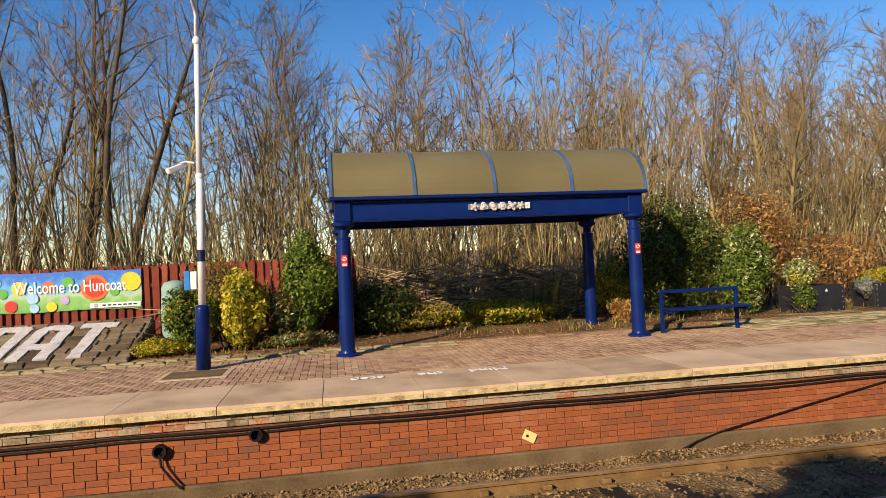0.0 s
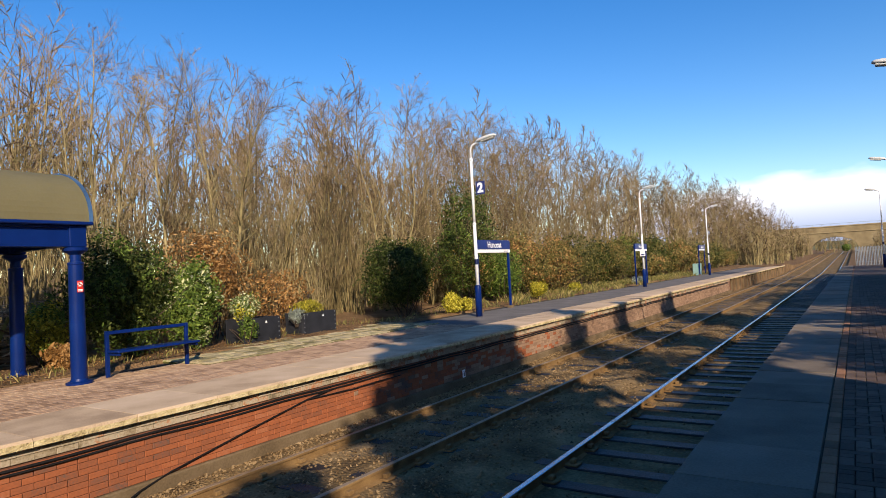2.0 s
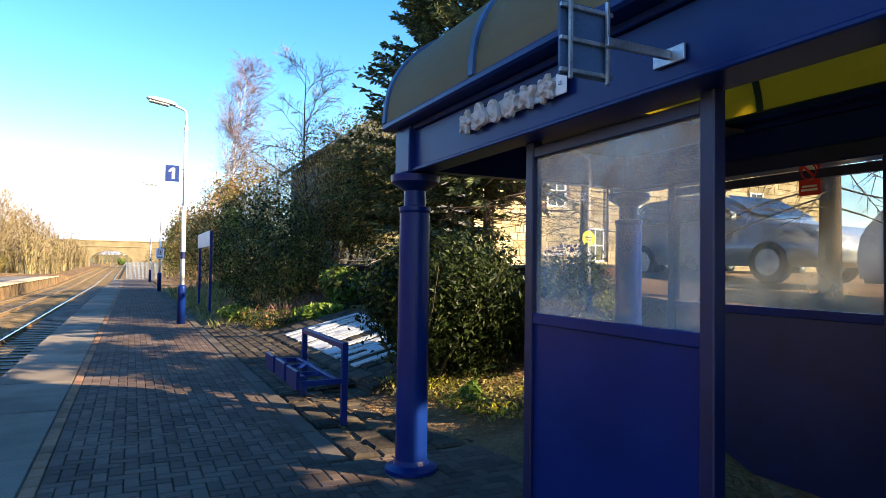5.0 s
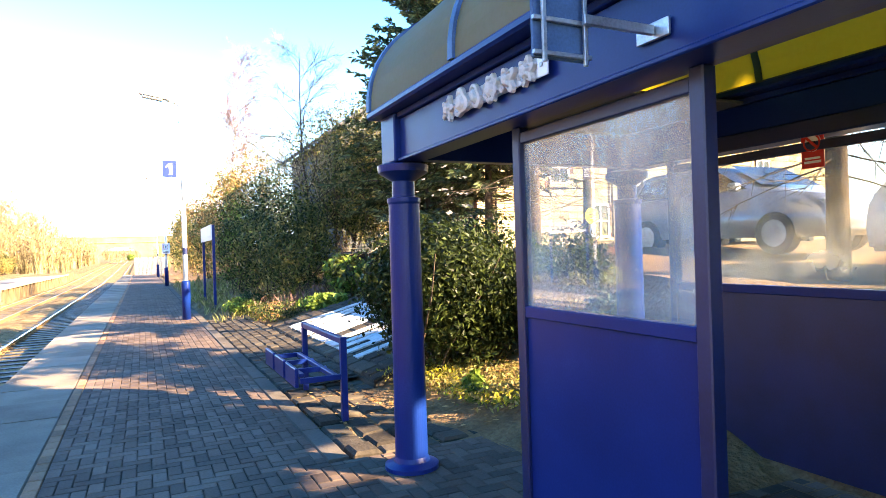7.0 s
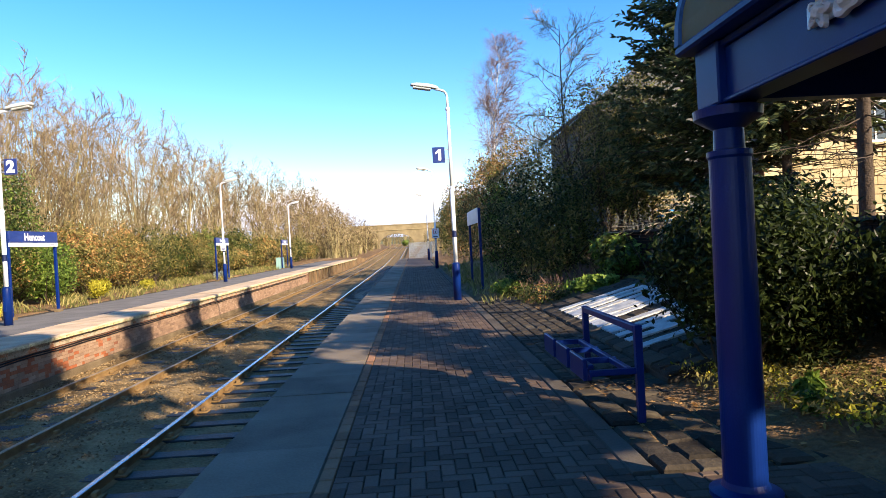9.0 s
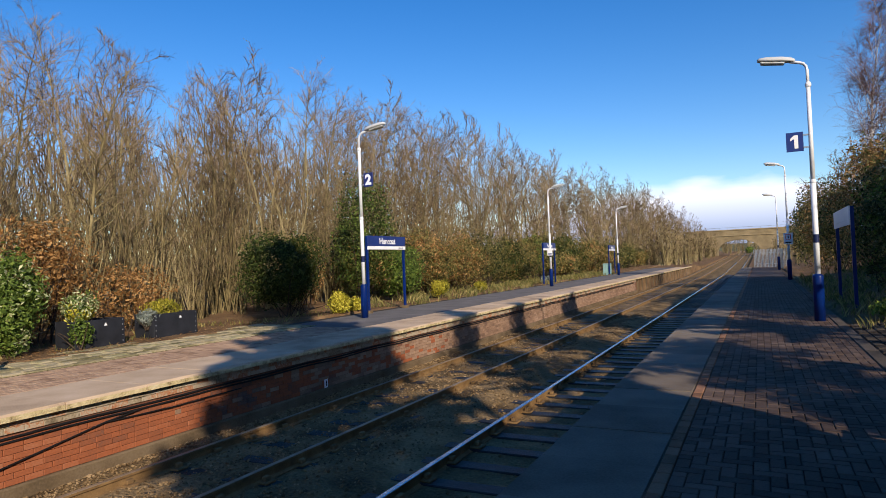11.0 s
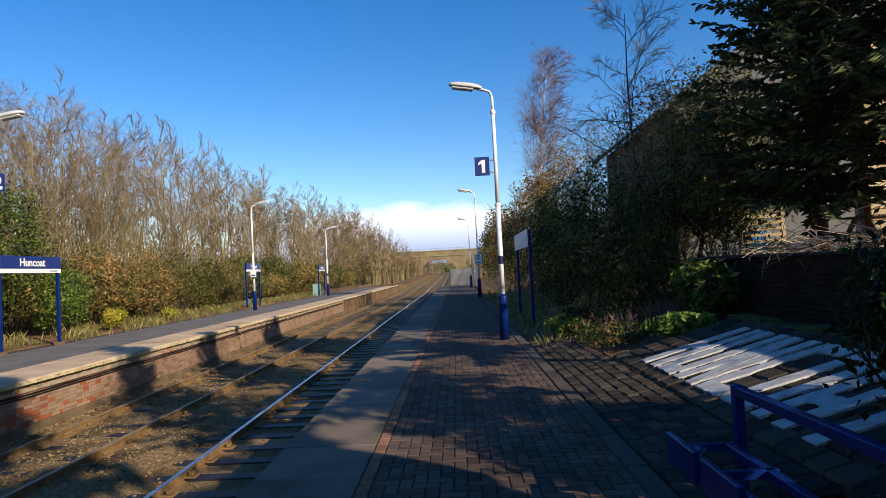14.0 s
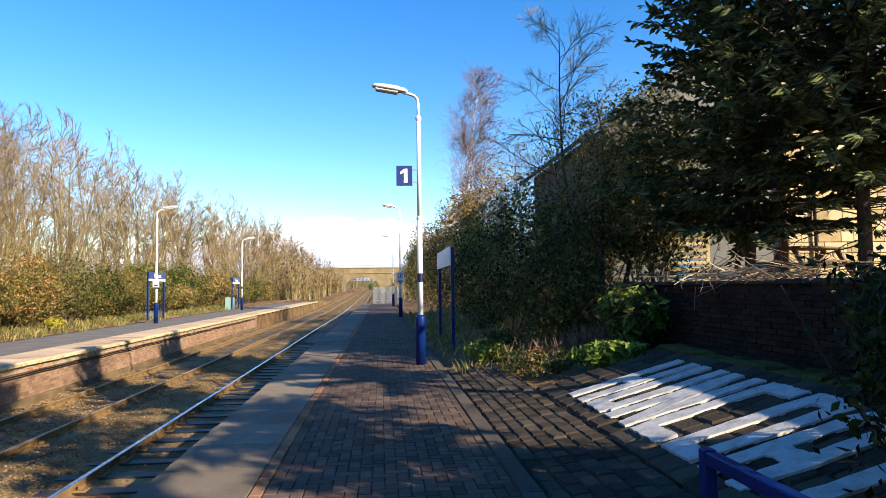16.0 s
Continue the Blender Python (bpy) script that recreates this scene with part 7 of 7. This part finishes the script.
def car(at, rz, paint_mat, label):
    """A parked hatchback; local x points forward."""
    t = thing("parked_car", at, label, "car", "parked cars", rz=rz)
    prof = [(-2.0, 0.28), (-2.05, 0.62), (-1.98, 0.92), (-1.72, 1.30), (-1.45, 1.44), (-0.4, 1.48), (0.25, 1.40), (0.98, 0.98), (1.75, 0.86), (2.02, 0.66), (2.08, 0.40), (2.0, 0.24)]
    bm = bmesh.new()
    rows = []
    for px, pz in prof:
        tuck = 0.0 if pz < 0.95 else (pz - 0.95) * 0.42
        rows.append([bm.verts.new((px, -0.86 + tuck, pz)), bm.verts.new((px, 0.86 - tuck, pz))])
    for a, b in zip(rows, rows[1:]):
        bm.faces.new((a[0], a[1], b[1], b[0]))
    bm.faces.new([q[0] for q in rows])
    bm.faces.new([q[1] for q in rows][::-1])
    bm.faces.new((rows[0][0], rows[-1][0], rows[-1][1], rows[0][1]))
    bmesh.ops.recalc_face_normals(bm, faces=bm.faces[:])
    bmesh.ops.bevel(bm, geom=bm.edges[:], offset=0.05, segments=2, affect="EDGES")
    part("body", bm, paint_mat, t, "", True)
    for s in (-1, 1):
        for wx in (-1.28, 1.28):
            bm = disc(0.31, 0, -0.09, 0.09, 24)
            w = part("wheel", bm, M_BLACK, t)
            w.location = (wx, s * 0.80, 0.31)
            part("rim", disc(0.20, 0, -0.10, 0.10, 16), M_STEEL, w)
        bm = bmesh.new()
        pts = [(-1.62, 0.98), (-1.42, 1.36), (-0.42, 1.41), (0.18, 1.34), (0.82, 1.0)]
        vs = [bm.verts.new((px, s * (0.872 - max(0, pz - 0.95) * 0.42), pz)) for px, pz in pts]
        bm.faces.new(vs if s < 0 else vs[::-1])
        part("side_window", bm, M_DARKGLASS, t)
        part("headlight", boxes((1.86, 2.0, s * 0.62 - 0.18, s * 0.62 + 0.18, 0.62, 0.78), bevel=0.03), M_LAMPGLASS, t)
        part("mirror", boxes((0.62, 0.78, s * 0.97 - 0.09, s * 0.97 + 0.07, 0.96, 1.1), bevel=0.03), paint_mat, t)
    bm = bmesh.new()
    vs = [bm.verts.new(p) for p in ((0.93, -0.72, 1.03), (0.93, 0.72, 1.03), (0.33, 0.62, 1.385), (0.33, -0.62, 1.385))]
    bm.faces.new(vs)
    bm.transform(Matrix.Translation((0.03, 0, 0.035)))
    part("windscreen", bm, M_DARKGLASS, t)
    return t


car((10.4, 2.6, 1.14), -90, M_CARWHITE, "white hatchback parked beside the shelter")
car((10.8, 7.4, 1.38), -90, M_CARGREY, "silver hatchback parked in the yard")
car((13.8, 9.6, 1.5), 200, M_CARGREY, "silver hatchback parked in the yard")
car((16.5, 12.5, 1.5), 185, M_CARGREY, "silver car parked further into the yard")
t = thing("yellow_disc_sign", (10.3, 10.7, 1.5), "round yellow sign on a slim post in the yard", "sign")
part("post", tube([(0, 0, -0.1), (0, 0, 0.85)], 0.025, 8), M_STEEL, t)
part("disc", disc(0.17, 0, -0.03, -0.015, 24, 0.72), M_YELLOW, t)
part("mark", boxes((-0.09, 0.09, -0.036, -0.0305, 0.73, 0.76), (-0.06, 0.06, -0.036, -0.0305, 0.67, 0.70)), M_BLACK, t)

# palisade at the platform's end
t = thing("palisade_fence", (0, 0, 0), "galvanised steel palisade fence at the platform end", "fence")
for k in range(26):
    x = 1.05 + k * 0.118
    part("pale", boxes((x - 0.036, x + 0.036, 69.98, 70.0, -0.02, 1.7 + 0.05 * (k % 2)), bevel=0.004), M_STEEL, t)
for k in range(30):
    y = 70.0 - k * 0.3
    part("pale", boxes((3.25, 3.27, y - 0.03, y + 0.03, -0.02, 1.7), bevel=0.004), M_STEEL, t)
for z in (0.3, 1.35):
    part("fence_rail", boxes((1.0, 4.05, 70.002, 70.04, z, z + 0.05)), M_STEEL, t)
t = thing("green_cabinet", (-10.3, 57.0, 0), "small green equipment cabinet by the last lamp", "cabinet")
part("cabinet_body", boxes((-0.3, 0.3, -0.35, 0.35, 0, 1.0), bevel=0.02), M_TEAL, t)

# arched stone bridge over the line
bridge = thing("stone_bridge", (0, 190, 0), "yellow stone arch bridge over the railway", "bridge")
cx, span, spring, crown = -3.4, 5.2, 1.7, 4.95
n = 20
arc = [(cx - span * math.cos(math.pi * i / n), spring + (crown - spring) * math.sin(math.pi * i / n)) for i in range(n + 1)]
top = 7.5
bm = bmesh.new()
cols = [(-17.0, -1.2), (cx - span, -1.2)] + arc + [(cx + span, -1.2), (13.0, -1.2)]
rows = [[bm.verts.new((x, y, zz)) for y, zz in ((0, z), (0, top), (3.2, top), (3.2, z))] for x, z in cols]
for a, b in zip(rows, rows[1:]):
    for k in range(4):
        if a[k].co != b[k].co or a[(k + 1) % 4].co != b[(k + 1) % 4].co:
            bm.faces.new((a[k], b[k], b[(k + 1) % 4], a[(k + 1) % 4]))
bmesh.ops.remove_doubles(bm, verts=bm.verts[:], dist=0.0005)
bmesh.ops.recalc_face_normals(bm, faces=bm.faces[:])
part("spandrel", bm, M_BRIDGE, bridge)
for i in range(n):
    bm = bmesh.new()
    a, b = arc[i], arc[i + 1]
    o = lambda p, g: (cx + (p[0] - cx) * (1 + g / span), spring + (p[1] - spring) * (1 + g / (crown - spring)))
    q = [a, b, o(b, 0.5), o(a, 0.5)]
    f1 = [bm.verts.new((x, -0.1, z)) for x, z in q]
    f2 = [bm.verts.new((x, 0.05, z)) for x, z in q]
    bm.faces.new(f1)
    for k in range(4):
        bm.faces.new((f1[k], f2[k], f2[(k + 1) % 4], f1[(k + 1) % 4]))
    bmesh.ops.recalc_face_normals(bm, faces=bm.faces[:])
    part("voussoir", bm, M_BRIDGE, bridge)
part("string_course", boxes((-17, 13, -0.2, 0.0, 6.0, 6.25)), M_BRIDGE, bridge)
part("parapet_coping", boxes((-17.1, 13.1, -0.15, 0.5, top, top + 0.25)), M_BRIDGE, bridge)
part("hand_rail", boxes((-17, 13, 0.1, 0.16, top + 0.75, top + 0.82), *[(x, x + 0.06, 0.1, 0.16, top + 0.25, top + 0.75) for x in range(-16, 13, 2)]), M_STEEL, bridge)

for x in (cx - span - 0.1, cx + span + 0.1):
    part("bridge_pier", boxes((x - 0.15, x + 0.15, -0.12, 3.2, -1.2, spring)), M_BRIDGE, bridge)
for x, y, s in ((-6.5, 214, 0.8), (-4.6, 226, 0.7), (1.6, 212, 0.8), (0.6, 232, 0.9), (-8.5, 240, 1.0), (3.0, 236, 1.2)):
    plant(thickets[0], x, y, s)
for k in range(11):
    plant(rng.choice(thickets), -10.5 + 1.35 * k + rng.uniform(-0.5, 0.5), 256 + rng.uniform(-5, 9), rng.uniform(1.2, 1.6))
shrub((-1.6, 238, ground_z(-1.6, 238)), (3.0, 3.0, 2.6), 700, 0.2, M_LEAF, "green shrub beside the line beyond the bridge", seed=131, group=G1)

# far hills
bm = bmesh.new()
prev = None
for k in range(61):
    x = -900 + 30 * k
    h = 14 + 9 * noise.noise(Vector((k * 0.13, 2, 0))) + 3 * noise.noise(Vector((k * 0.7, 5, 0)))
    cur = (bm.verts.new((x, 900, -3)), bm.verts.new((x, 930, h)), bm.verts.new((x, 1100, h * 0.6)))
    if prev:
        bm.faces.new((prev[0], cur[0], cur[1], prev[1]))
        bm.faces.new((prev[1], cur[1], cur[2], prev[2]))
    prev = cur
ob = part("backdrop", bm, material("hill_woods", tones((0.10, 0.10, 0.06)), 1.0, 0, 0.02, 0.4, 0.5, 1.0))
tagged(ob, "low wooded hills on the horizon", "hills", "", "structure")

# ---- paving pieces ----
rng = random.Random(23)


def pave(parent, blocks, soup_mat, piece_mat, near, name="paver"):
    """Blocks within the stretch near become single pieces, the rest one mesh."""
    shapes, rest, count = {}, [], 0
    for b in blocks:
        w, h = round(b[1] - b[0], 3), round(b[3] - b[2], 3)
        if count < 300 and near[0] < b[2] < near[1] and near[2] < b[0] < near[3]:
            if (w, h) not in shapes:
                v, f = block_soup([(0, w, 0, h, 0, 0.03)], 0.0008, rng, 0.0032)
                shapes[w, h] = mesh_from(name, v, f, piece_mat)
            ob = new(name, shapes[w, h])
            ob.location = (b[0], b[2], b[4] + rng.uniform(-0.0015, 0.0015))
            ob.parent = parent
            count += 1
        else:
            rest.append((*b[:4], b[4] + rng.uniform(-0.0015, 0.0015), b[5]))
    v, f = block_soup(rest, 0.001, rng, 0.0032)
    ob = new("paving", mesh_from("paving", v, f, soup_mat))
    ob.parent = parent
    ob["kind"] = "stuff"


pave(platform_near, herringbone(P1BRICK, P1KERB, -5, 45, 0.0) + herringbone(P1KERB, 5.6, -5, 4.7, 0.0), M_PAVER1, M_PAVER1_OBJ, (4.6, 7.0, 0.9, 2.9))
pave(platform_far, herringbone(P2BACK, P2IN, -9.5, 15.2, 0.0) + herringbone(-12.2, P2BACK, 0.4, 5.9, 0.0), M_PAVER, M_PAVER_OBJ, (-3.2, -0.2, -10.2, -7.5))
edging = []
y = -5.0
while y < 60:
    edging.append((P1IN + 0.002, P1BRICK - 0.002, y, y + 0.212, 0.002, 0.03))
    y += 0.2175
v, f = block_soup(edging, 0.0015, rng)
part("edge_bricks", mesh_from("edge_bricks", v, f, M_EDGEBRICK), None, platform_near, "brown brick edging behind the coping")
